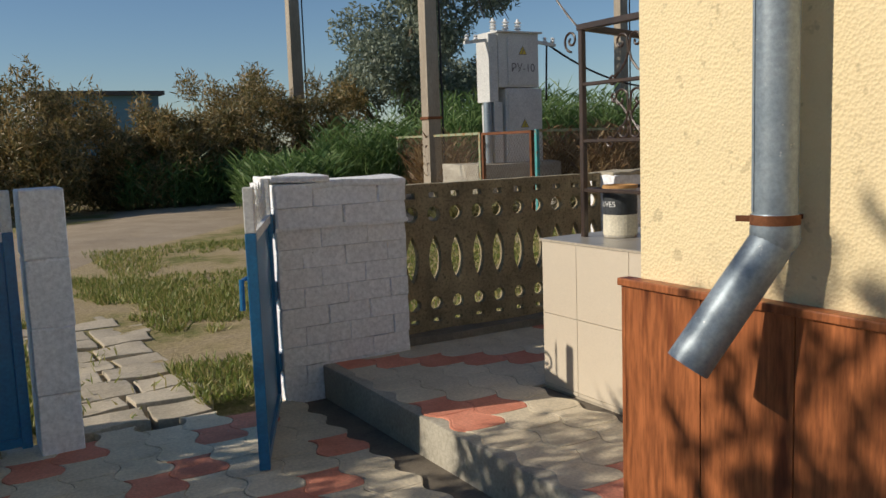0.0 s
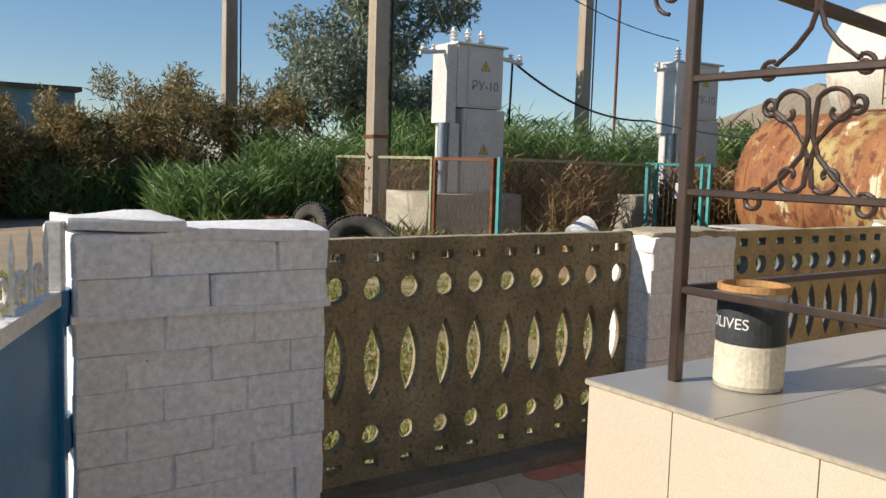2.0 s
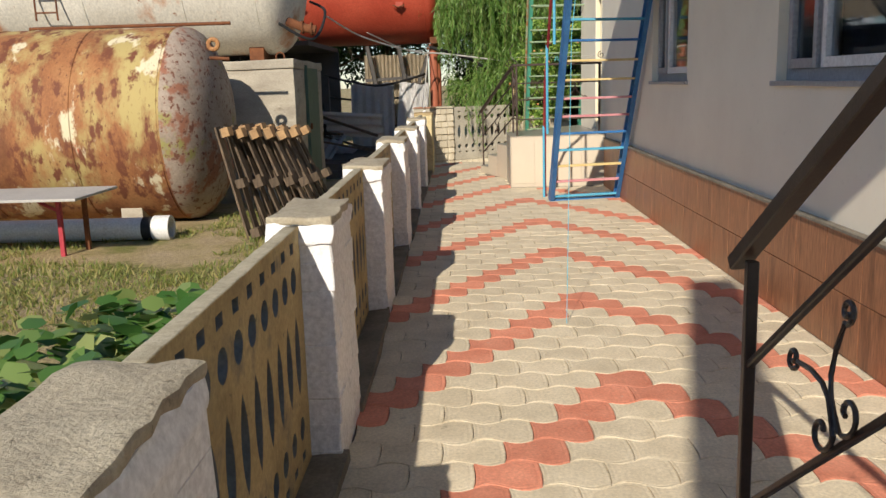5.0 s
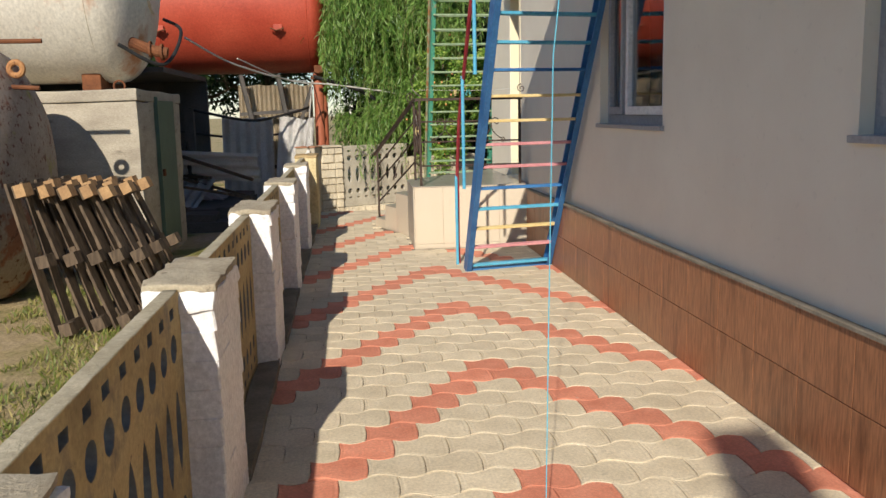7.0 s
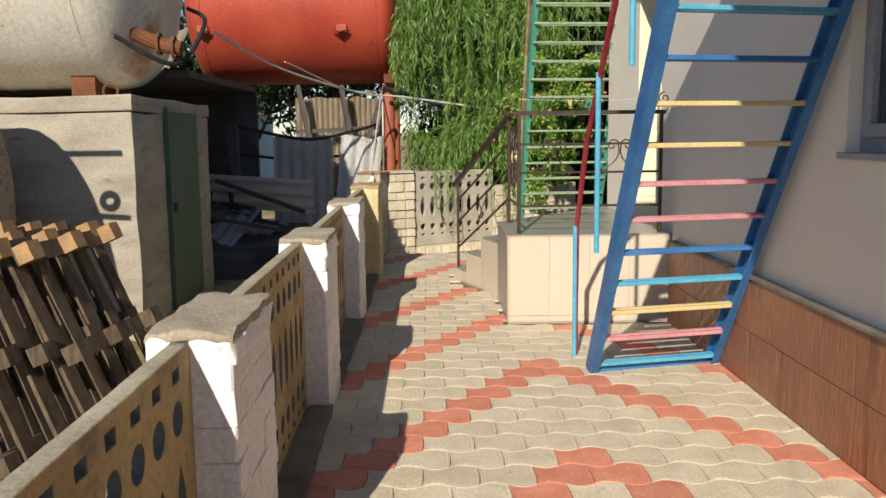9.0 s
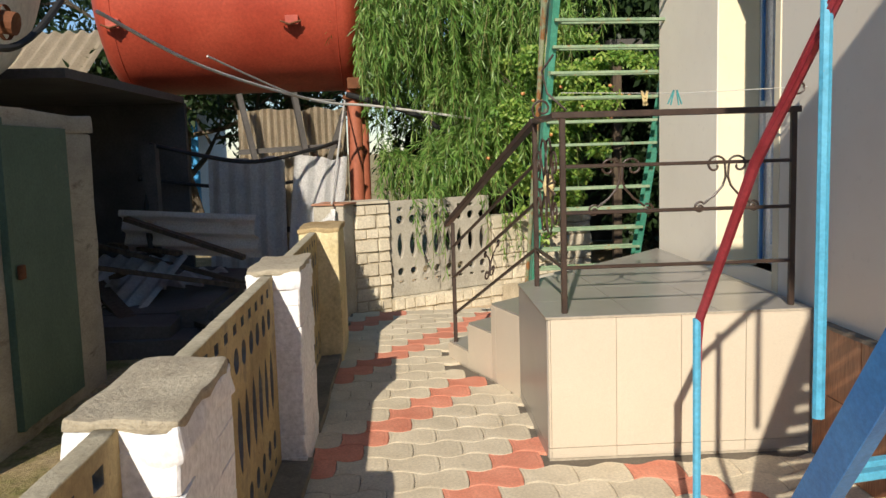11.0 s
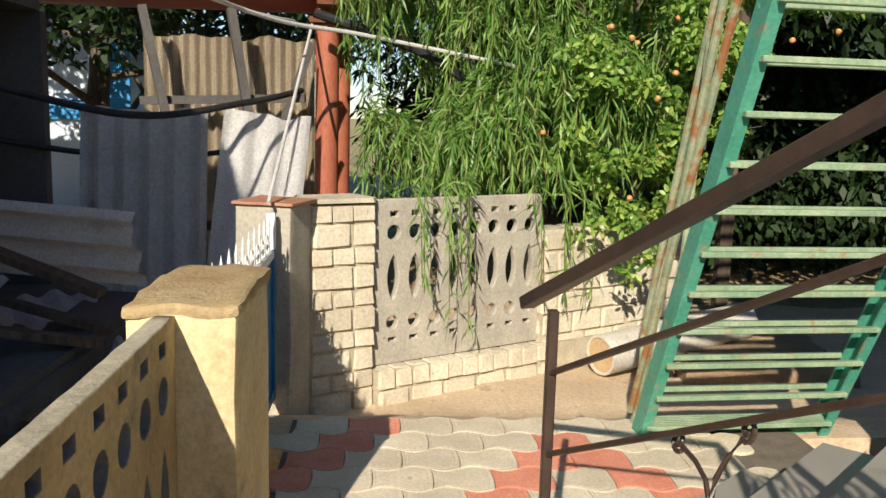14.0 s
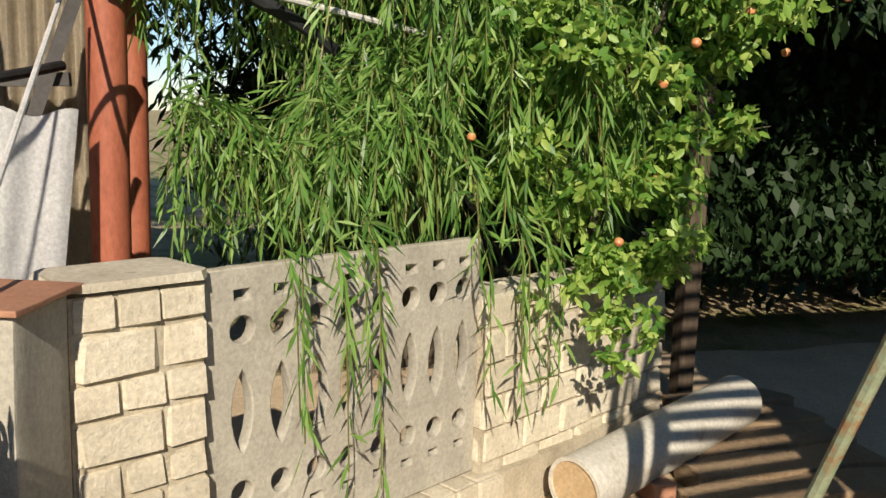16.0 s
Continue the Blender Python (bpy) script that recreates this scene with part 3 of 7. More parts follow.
def lay_paving(name, label, x0, x1, y0, y1, z, near, skip=None, red=None):
    """Pavers over a rectangle; those within the stretch near are single objects, the rest one mesh for each colour."""
    floor = solid(name, box(x0, x1, y0, y1, z - 0.17, z - 0.014), BEDDING, label, "paving", kind="structure")
    meshes = {c: [mesh_of("paver", paver_bm(tilt=t), m) for t in ((0, 0), (0.006, 0.004), (-0.005, 0.006))] for c, m in ((True, TILE_RED), (False, TILE_GREY))}
    rest = {True: bmesh.new(), False: bmesh.new()}
    r = random.Random(5)
    for i in range(math.floor((x0 + 0.1) / PU), math.ceil((x1 - 0.05) / PU) + 1):
        off = i % 2
        for j in range(math.floor(y0 / PV) - 1, math.ceil(y1 / PV) + 1):
            x, y = i * PU, j * PV + (PV / 2 if off else 0)
            if not (x0 + 0.07 < x < x1 - 0.06 and y0 - 0.06 < y < y1 + 0.07) or (skip and skip(x, y)):
                continue
            c = red(x, y, i, j, off) if red else is_red(i, j, off)
            if near[0] < x < near[1]:
                ob = new("paver", r.choice(meshes[c]))
                ob.parent = floor
                ob.location = (x, y, z + r.uniform(-0.0015, 0.0015))
            else:
                paver_bm(rest[c], (x, y), tilt=(r.uniform(-0.006, 0.006), r.uniform(-0.006, 0.006)))
    for c, m in ((True, TILE_RED), (False, TILE_GREY)):
        ob = part("pavers", rest[c], m, floor)
        ob.location.z = z
        tagged(ob, "red wavy concrete pavers" if c else "grey wavy concrete pavers", kind="stuff")
    return floor


# ---- fence ----
PILLARS = [0.0, 2.08, 4.14, 6.22, 8.28, 10.40, 12.43]
PANEL_T = 0.05


def hole_lens(cx, cz, hw, hh, n=7):
    """A pointed oval."""
    R = (hw * hw + hh * hh) / (2 * hw)
    a = math.asin(hh / R)
    right = [(cx - R + hw + R * math.cos(a - 2 * a * i / n), cz + R * math.sin(a - 2 * a * i / n)) for i in range(n + 1)]
    left = [(2 * cx - x, z) for x, z in reversed(right)][1:-1]
    return right + left


def panel_mesh(name, width, cols, z0, z1, pitch, first, material, seed, inner=None):
    """A pierced concrete panel standing in the xz plane, its front at y = 0."""
    r = random.Random(seed)
    cu = bpy.data.curves.new(name, "CURVE")
    cu.dimensions, cu.fill_mode, cu.extrude, cu.bevel_depth, cu.bevel_resolution = "2D", "BOTH", PANEL_T / 2 - 0.005, 0.005, 1

    def loop(pts):
        s = cu.splines.new("POLY")
        s.points.add(len(pts) - 1)
        for p, (x, z) in zip(s.points, pts):
            p.co = (x, z, 0, 1)
        s.use_cyclic_u = True
    n = 24
    loop([(0.005, z0), (width - 0.005, z0)] + [(width - 0.005 - (width - 0.01) * i / n, z1 - 0.005 - r.random() * 0.003) for i in range(n + 1)])
    for k in range(cols):
        x = first + pitch * k + r.uniform(-0.004, 0.004)
        j = lambda: r.uniform(-0.003, 0.003)
        loop([(x - 0.034 + j(), 0.815), (x + 0.034 + j(), 0.815 + j()), (x + 0.034, 0.858 + j()), (x - 0.034, 0.858 + j())])
        for cz, rad in ((0.727, 0.049), (0.200, 0.045)):
            loop([(x + (rad + j()) * math.cos(a * math.pi / 7), cz + rad * math.sin(a * math.pi / 7)) for a in range(14)])
        loop(hole_lens(x, 0.463, 0.046 + j(), 0.150 + j()))
        loop([(x - 0.032 + j(), 0.080), (x + 0.032, 0.080 + j()), (x + 0.032 + j(), 0.117), (x - 0.032, 0.117 + j())])
    ob = bpy.data.objects.new(name, cu)
    me = bpy.data.meshes.new_from_object(ob)
    bpy.data.objects.remove(ob)
    bpy.data.curves.remove(cu)
    me.transform(Matrix.Translation((0, PANEL_T / 2, 0)) @ Matrix.Rotation(radians(90), 4, "X"))
    bm = bmesh.new()
    bm.from_mesh(me)
    bmesh.ops.remove_doubles(bm, verts=bm.verts[:], dist=0.0004)
    bm.to_mesh(me)
    bm.free()
    me.materials.clear()
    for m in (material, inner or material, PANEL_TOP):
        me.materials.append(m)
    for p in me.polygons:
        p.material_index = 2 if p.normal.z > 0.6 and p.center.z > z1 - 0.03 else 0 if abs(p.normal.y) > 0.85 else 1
    return me


def brick_meshes(material, n=6, amount=0.04, edge=0.022):
    out = []
    for i in range(n):
        bm = box(-0.5, 0.5, -0.5, 0.5, -0.5, 0.5)
        bmesh.ops.bevel(bm, geom=bm.edges[:], offset=edge, segments=1, affect="EDGES")
        rough(bm, amount, 2.3, 0, 3.0 * i)
        out.append(mesh_of("brick", bm, material))
    return out


WHITE_BRICKS = brick_meshes(WHITEWASH, 8, 0.05, 0.028)


def lay_bricks(parent, meshes, x0, x1, y0, y1, z0, courses, height, length, seed, proud=0.006, name="brick", gap=0.0016):
    """Bricks that fill a pier from face to face, course on course, with broken joints."""
    r = random.Random(seed)
    for c in range(courses):
        x = x0
        step = length * (0.5 if c % 2 else 1.0) * r.uniform(0.92, 1.06)
        while x < x1 - 0.02:
            e = x + step
            if e > x1 - 0.07:
                e = x1
            ob = new(name, r.choice(meshes))
            ob.parent = parent
            ob.location = ((x + e) / 2, (y0 + y1) / 2 + r.uniform(-0.003, 0.003), z0 + (c + 0.5) * height)
            ob.scale = (e - x + gap, y1 - y0 + 2 * proud * r.uniform(0.3, 1.2), height + gap)
            x = e
            step = length * r.uniform(0.94, 1.06)


def pillar(x0, x1, top, seed, material=None):
    t = thing("fence_pillar", "whitewashed brick fence pillar with a crumbling cement top", "pillar", "pillars of the fence")
    part("core", box(x0 + 0.02, x1 - 0.02, -0.098, 0.095, -0.14, top - 0.035), JOINT, t)
    lay_bricks(t, WHITE_BRICKS, x0, x1, -0.112, 0.11, -0.04, 9, (top - 0.015) / 9, 0.25, seed, 0.004)
    cap = rough(box(x0 - 0.002, x1 + 0.002, -0.118, 0.117, top - 0.022, top + 0.008, 0.010), 0.013, 13, 7, seed)
    bm = rough(box(x0 - 0.004, x1 + 0.004, -0.122, 0.120, top - 0.085, top - 0.014, 0.012), 0.018, 13, 6, seed + 5)
    part("collar", bm, WHITEWASH, t, "lumpy whitewashed top course", True)
    part("cap", cap, CEMENT_CAP, t, "crumbling grey cement cap", True)
    return t


def build_fence():
    for k, x in enumerate(PILLARS[:-1]):
        pillar(x - 0.015, x + 0.53, 0.90 + 0.012 * (k % 2), 11 + k)
    # the last one is rendered and painted yellow
    t = thing("fence_pillar", "yellow rendered fence pillar with a brown stained top", "pillar", "pillars of the fence")
    part("body", rough(box(12.43, 13.0, -0.15, 0.12, -0.14, 0.90, 0.015), 0.012, 4, 4, 2.0), TRIM_YELLOW_PIER, t, smooth=True)
    part("cap", rough(box(12.425, 13.005, -0.155, 0.125, 0.885, 0.918, 0.012), 0.014, 11, 7, 5.0), STAINED_CAP, t, "stained cement cap", True)
    first = panel_mesh("panel", 1.62, 10, 0.0, 0.905, 0.1495, 0.21, MOSSY, 1)
    ob = solid("fence_panel", first, MOSSY, "dark mossy pierced concrete fence panel", "fence panel", "panels of the fence")
    ob.location = (-1.64, 0, 0)
    for k, (a, b) in enumerate(zip(PILLARS, PILLARS[1:])):
        w = b - a - 0.52
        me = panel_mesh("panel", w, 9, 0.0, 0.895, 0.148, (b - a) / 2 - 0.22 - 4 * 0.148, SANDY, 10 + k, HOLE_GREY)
        ob = solid("fence_panel", me, SANDY, "sand-yellow pierced concrete fence panel", "fence panel", "panels of the fence")
        ob.location = (a + 0.52, 0, 0)
    bm = bmesh.new()
    for a, b in [(-1.6, 0.0)] + [(p + 0.53, q) for p, q in zip(PILLARS, PILLARS[1:])]:
        block(bm, a - 0.02, b + 0.02, -0.13, -0.003, -0.15, 0.045)
    rough(bm, 0.02, 5, 3, 4.0)
    solid("kerb", bm, DARK_CONCRETE, "low crumbling concrete footing of the fence", "kerb", kind="structure", smooth=True)


TRIM_YELLOW_PIER = surface("flaking yellow render", [(0.52, 0.42, 0.22), (0.70, 0.60, 0.36)], 3, 45, 0.9, bump=0.6, depth=0.006, spots=[((0.30, 0.24, 0.15), 5, 0.60, 0.72)])
build_fence()


def white_wall():
    t = thing("garden_wall", "whitewashed brick wall stub beside the open gate", "wall")
    part("core", box(-2.29, -1.60, -0.185, 0.09, -0.19, 0.93), JOINT, t)
    lay_bricks(t, WHITE_BRICKS, -2.31, -1.575, -0.19, 0.11, -0.19, 9, 0.1015, 0.25, 91, 0.008)
    lay_bricks(t, WHITE_BRICKS, -2.31, -1.575, -0.20, 0.12, 0.735, 2, 0.10, 0.37, 92, 0.014)
    part("ledge", rough(box(-2.32, -1.57, -0.222, 0.13, 0.722, 0.742), 0.012, 8, 3, 1.0), WHITEWASH, t, "thin mortar ledge")
    part("cap", rough(box(-2.32, -1.57, -0.215, 0.13, 0.93, 0.965, 0.012), 0.026, 4, 3, 9.0), WHITEWASH, t, "lumpy whitewashed top", True)
    part("cap", rough(box(-2.32, -2.02, -0.213, 0.128, 0.955, 0.992, 0.012), 0.02, 5, 3, 2.0), WHITEWASH, t, "lumpy whitewashed top", True)


white_wall()


# ---- gates ----
def gate_leaf(name, length, z0, z1, label, at, tall_post=True):
    """A sheet metal leaf with a white spiked crest; it runs along x from its hinge."""
    t = thing(name, label, "gate", at=at)
    part("sheet", box(0.02, length - 0.02, -0.004, 0.004, z0 + 0.02, z1), BLUE_PAINT, t, "blue sheet metal")
    for x in (0.02, length - 0.025):
        part("frame_post", box(x - 0.022, x + 0.022, -0.022, 0.022, z0, z1 + 0.02, 0.004), BLUE_PAINT, t)
        part("crest_post", box(x - 0.022, x + 0.022, -0.021, 0.021, z1 + 0.02, z1 + (0.2 if tall_post else 0.1), 0.004), WHITE_PAINT, t, "white painted post end")
    for z in (z0 + 0.03, z1):
        part("frame_rail", bar(bmesh.new(), (0.04, 0, z), (length - 0.05, 0, z), 0.04, 0.036, (0, 1, 0)), BLUE_PAINT if z < z1 else WHITE_PAINT, t)
    n = max(2, round(length / 0.16))
    for i in range(n):
        x = 0.12 + (length - 0.24) * i / (n - 1)
        bm = tube(bmesh.new(), [(x, 0, z1 + 0.015), (x, 0, z1 + 0.12), (x, 0, z1 + 0.15), (x, 0, z1 + 0.20)], [0.006, 0.006, 0.008, 0.001], 6)
        part("spike", bm, WHITE_PAINT, t)
        if i < n - 1:
            c = x + (length - 0.24) / (n - 1) / 2
            ring = spiral((c, 0, z1 + 0.075), 0.045, 0.018, -90, 330, 18, (1, 0, 0), (0, 0, 1))
            part("scroll", tube(bmesh.new(), ring, 0.006, 6), WHITE_PAINT, t)
    return t


ang = math.degrees(math.atan2(-1.04 + 0.17, -2.715 + 2.345))
leaf = gate_leaf("gate", 0.98, -0.155, 0.79, "open blue sheet-metal garden gate with white spiked crest", (-2.345, -0.17, 0, 0, 0, ang))
part("bolt", tube(bmesh.new(), [(0.88, -0.03, 0.62), (0.93, -0.05, 0.62), (0.94, -0.05, 0.50)], 0.011, 8), BLUE_PAINT, leaf)
for z in (0.05, 0.42, 0.76):
    part("hinge", box(-0.05, 0.03, -0.03, 0.03, z - 0.05, z + 0.05, 0.008), BLUE_PAINT, leaf, "dark blue hinge")
gate_leaf("gate", 2.6, -0.14, 0.80, "closed blue sheet-metal yard gate with white crest", (-3.50, -0.20, 0, 0, 0, 180))
gate_leaf("gate", 1.62, -0.05, 0.70, "blue sheet-metal gate with white spiked crest, closed", (13.03, 0.05, 0, 0, 0, 0))


def gate_pier():
    t = thing("gate_pier", "whitewashed narrow brick gate pier, flaking at its edges", "pillar")
    part("core", box(-3.45, -3.31, -0.29, -0.08, -0.2, 0.98), JOINT, t)
    lay_bricks(t, WHITE_BRICKS, -3.47, -3.295, -0.31, -0.06, -0.2, 4, 0.30, 0.25, 55, 0.004)


gate_pier()

# ---- house ----
WALL_TOP = 3.3
ZP, ZQ = 0.66, 0.687
WIN = [(2.86, 4.37), (6.42, 7.74)]
WIN_Z = (1.32, 2.75)
DOOR2 = (10.84, 11.88)


def build_house():
    bm = bmesh.new()
    y0, y1 = -2.75, -2.45
    cuts = [(-1.60, WIN[0][0]), (WIN[0][1], WIN[1][0]), (WIN[1][1], DOOR2[0])]
    for a, b in cuts:
        block(bm, a, b, y0, y1, -0.2, WALL_TOP)
    # the last stretch past the door stands slightly out of line
    prism(bm, [(DOOR2[1], y0), (12.82, y0), (12.82, -2.462), (DOOR2[1], -2.538)], -0.2, WALL_TOP)
    for a, b in WIN:
        block(bm, a, b, y0, y1, -0.2, WIN_Z[0])
        block(bm, a, b, y0, y1, WIN_Z[1], WALL_TOP)
    block(bm, DOOR2[0], DOOR2[1], y0, y1, -0.2, ZP - 0.012)
    block(bm, DOOR2[0], DOOR2[1], y0, y1, 2.75, WALL_TOP)
    solid("wall_north", bm, PLASTER_CREAM, "cream plastered long side wall of the house", "wall", kind="structure")
    solid("wall_west", box(-1.98, -1.70, -9.0, -2.752, -0.2, WALL_TOP), PLASTER_YELLOW, "pale yellow rough-cast end wall of the house", "wall", kind="structure")
    # the yellow rough-cast turns the corner as a shallow return
    solid("wall_corner", box(-1.98, -1.60, -2.752, -2.447, -0.2, WALL_TOP), PLASTER_YELLOW, "pale yellow rough-cast house corner", "wall", kind="structure")
    solid("wall_east", box(12.45, 12.75, -9.0, -2.752, -0.2, WALL_TOP), PLASTER_CREAM, "cream plastered far end wall", "wall", kind="structure")
    solid("wall_south", box(-1.7, 12.45, -9.0, -8.7, -0.2, WALL_TOP), PLASTER_CREAM, "cream plastered back wall", "wall", kind="structure")
    solid("floor", box(-1.7, 12.45, -8.7, -2.75, -0.1, 0.6), GROUT, "plain indoor floor", "floor", kind="structure")
    solid("ceiling", box(-1.7, 12.45, -8.7, -2.75, 2.95, 3.1), PLASTER_CREAM, "plain indoor ceiling", "ceiling", kind="structure")
    solid("roof", box(-2.2, 13.0, -9.2, -2.40, WALL_TOP, WALL_TOP + 0.14), ROOF_DARK, "flat roof slab of the house", "roof", kind="structure")
    # Unseen slabs added to shade the wall; cream so they bounce light onto it.
    for a, b in ((-1.0, 5.19), (5.22, 7.42)):
        solid("roof", box(a, b, -2.398, -1.27, WALL_TOP + 0.002, WALL_TOP + 0.12), PLASTER_CREAM, "unseen deep eave slab added to shade the house wall, cream for bounce", "roof", kind="structure")
    # yellow jambs of the deep porch doorway
    for x, y in ((DOOR2[0] - 0.06, -2.444), (DOOR2[1] - 0.004, -2.546)):
        solid("trim", box(x, x + 0.064, -2.80, y, ZP - 0.02, 2.75, 0.004), TRIM_YELLOW, "yellow painted reveal of the porch doorway", "reveal", kind="structure")
    # wainscot of wood-grain tiles
    w = solid("baseboard", box(-1.58, 10.29, -2.446, -2.425, -0.02, 0.605), GROUT, "tiled plinth band along the house wall", "plinth", kind="structure")
    me = mesh_of("plinth_tile", box(-0.20, 0.20, 0, 0.018, -0.15, 0.15, 0.003), WOOD_DULL)
    n = 0
    for row in (0, 1):
        x = 1.62
        while x < 10.2:
            ob = new("plinth_tile", me)
            ob.parent = w
            ob.location = (x, -2.426, 0.155 + 0.304 * row)
            x += 0.404
    top = rough(box(1.4, 10.29, -2.446, -2.395, 0.606, 0.622), 0.008, 9, 4)
    solid("trim", top, DARK_CONCRETE, "dark mortar line over the plinth tiles", "trim", kind="structure")
    w = solid("baseboard", box(-2.005, -1.981, -8.0, -2.43, -0.2, 0.68), GROUT, "wood-grain tiled plinth of the end wall", "plinth", kind="structure")
    me = mesh_of("plinth_tile", box(-0.018, 0, -0.148, 0.148, -0.43, 0.43, 0.002), WOOD_BRIGHT)
    for k in range(12):
        ob = new("plinth_tile", me)
        ob.parent = w
        ob.location = (-2.006, -2.57 - 0.30 * k, 0.262)
    ob = part("plinth_tile", box(-2.024, -1.60, -2.428, -2.408, -0.168, 0.692, 0.002), WOOD_BRIGHT, w)
    part("plinth_cap", rough(box(-2.034, -1.984, -8.0, -2.40, 0.692, 0.715, 0.004), 0.004, 9, 3), WOOD_BRIGHT, w, "wood-grain capping")


build_house()


def window(name, x0, x1, z0, z1, sash):
    t = thing(name, "double-glazed window with grey frame set deep in the wall", "window", kind="structure")
    y = -2.51
    bm = bmesh.new()
    for a, b, c, d in ((x0, x0 + 0.07, z0, z1), (x1 - 0.07, x1, z0, z1), (x0 + 0.07, x1 - 0.07, z0, z0 + 0.07), (x0 + 0.07, x1 - 0.07, z1 - 0.07, z1), (sash - 0.035, sash + 0.035, z0 + 0.07, z1 - 0.07)):
        block(bm, a, b, y - 0.05, y, c, d, 0.004)
    part("window_frame", bm, FRAME_GREY, t, "grey plastic frame")
    for a, b, mat in ((x0 + 0.07, sash - 0.035, FRAME_WHITE), (sash + 0.035, x1 - 0.07, FRAME_GREY)):
        bm = bmesh.new()
        for p, q, c, d in ((a, a + 0.05, z0 + 0.07, z1 - 0.07), (b - 0.05, b, z0 + 0.07, z1 - 0.07), (a + 0.05, b - 0.05, z0 + 0.07, z0 + 0.125), (a + 0.05, b - 0.05, z1 - 0.12, z1 - 0.07)):
            block(bm, p, q, y - 0.03, y + 0.022, c, d, 0.004)
        s = part("sash", bm, mat, t)
        pane = part("pane", box(a + 0.05, b - 0.05, y - 0.016, y - 0.010, z0 + 0.125, z1 - 0.12), PANE, s, "clear reflecting pane")
        pane.visible_shadow = False
    part("window_sill", rough(box(x0 - 0.03, x1 + 0.03, -2.56, -2.425, z0 - 0.025, z0 + 0.004, 0.004), 0.004, 8, 3), FRAME_GREY, t, "thin metal sill")
    c = solid("curtain", rough(box(x0, x1, -2.85, -2.83, 0.605, z1), 0.03, 9, 5), CURTAIN, "dark curtain behind the window", "curtain")


window("window_1", *WIN[0], *WIN_Z, 3.86)
window("window_2", *WIN[1], *WIN_Z, 7.30)


def porch_door():
    """A glazed door set back at the inner side of the wall."""
    t = thing("door_1", "white glazed porch door with dark blue edges", "door", kind="structure")
    a, b = DOOR2
    bm = bmesh.new()
    for p, q, c, d in ((a, a + 0.06, ZP, 2.75), (b - 0.06, b, ZP, 2.75), (a + 0.06, b - 0.06, 2.68, 2.75)):
        block(bm, p, q, -2.87, -2.802, c, d, 0.004)
    part("door_frame", bm, FRAME_WHITE, t)
    bm = bmesh.new()
    lo, hi = a + 0.065, b - 0.065
    for p, q, c, d in ((lo, lo + 0.09, ZP + 0.01, 2.67), (hi - 0.09, hi, ZP + 0.01, 2.67), (lo + 0.09, hi - 0.09, ZP + 0.01, ZP + 0.13), (lo + 0.09, hi - 0.09, 2.57, 2.67), (lo + 0.09, hi - 0.09, 1.50, 1.62)):
        block(bm, p, q, -2.86, -2.815, c, d, 0.004)
    leafed = part("door_leaf", bm, FRAME_WHITE, t)
    part("lower_panel", box(lo + 0.088, hi - 0.088, -2.848, -2.830, ZP + 0.128, 1.502), FRAME_WHITE, leafed, "plain white panel")
    part("pane", box(lo + 0.09, hi - 0.09, -2.842, -2.836, 1.62, 2.57), PANE, leafed)
    for z0, z1 in ((ZP + 0.02, 1.42), (1.66, 2.70)):
        part("door_edge", box(b - 0.085, b - 0.066, -2.801, -2.785, z0, z1), LADDER_BLUE, t, "dark blue edge strip")
    part("handle", tube(bmesh.new(), [(lo + 0.05, -2.812, 1.50), (lo + 0.05, -2.775, 1.50), (lo + 0.16, -2.775, 1.50)], 0.010, 8), GALVANISED, leafed, "grey lever handle")
    solid("curtain", rough(box(a + 0.02, b - 0.02, -2.98, -2.96, 0.605, 2.75), 0.03, 9, 5), RUNG_YELLOW, "ochre curtain behind the glazed door", "curtain")


porch_door()


def downpipe():
    t = thing("downpipe", "galvanised rain downpipe with an angled outlet elbow", "downpipe")
    x, y = -2.075, -3.000
    part("pipe", lathe(bmesh.new(), [(0.052, 0.93), (0.052, WALL_TOP + 0.1)], 24, pose(x, y, 0)), GALVANISED, t, smooth=True)
    part("joint", lathe(bmesh.new(), [(0.050, 0.86), (0.056, 0.875), (0.058, 0.90), (0.056, 0.94), (0.0535, 0.945)], 24, pose(x, y, 0)), GALVANISED, t, smooth=True)
    a, b = Vector((x, y, 0.885)), Vector((-2.255, -2.895, 0.582))
    rot = (b - a).to_track_quat("Z", "Y").to_matrix().to_4x4()
    rot.translation = a
    L = (b - a).length
    part("elbow", lathe(bmesh.new(), [(0.051, -0.03), (0.053, 0.0), (0.055, L), (0.051, L), (0.047, L - 0.01), (0.045, 0.0)], 24, rot), GALVANISED, t, "dented angled outlet", True)
    part("clamp", lathe(bmesh.new(), [(0.0535, 0.918), (0.0575, 0.918), (0.0575, 0.942), (0.0535, 0.942)], 24, pose(x, y, 0), True), RUST, t, "rusty clamp", True)
    part("clamp_bolt", bar(bmesh.new(), (x - 0.02, y + 0.052, 0.93), (x - 0.035, y + 0.085, 0.93), 0.014, 0.014), RUST, t)
    part("clamp_bolt", bar(bmesh.new(), (x + 0.05, y, 0.93), (x + 0.10, y, 0.93), 0.012, 0.012), RUST, t)
    part("seam", bar(bmesh.new(), (x - 0.046, y + 0.026, 0.95), (x - 0.046, y + 0.026, WALL_TOP), 0.006, 0.006), GALVANISED, t, "folded sheet seam")


downpipe()


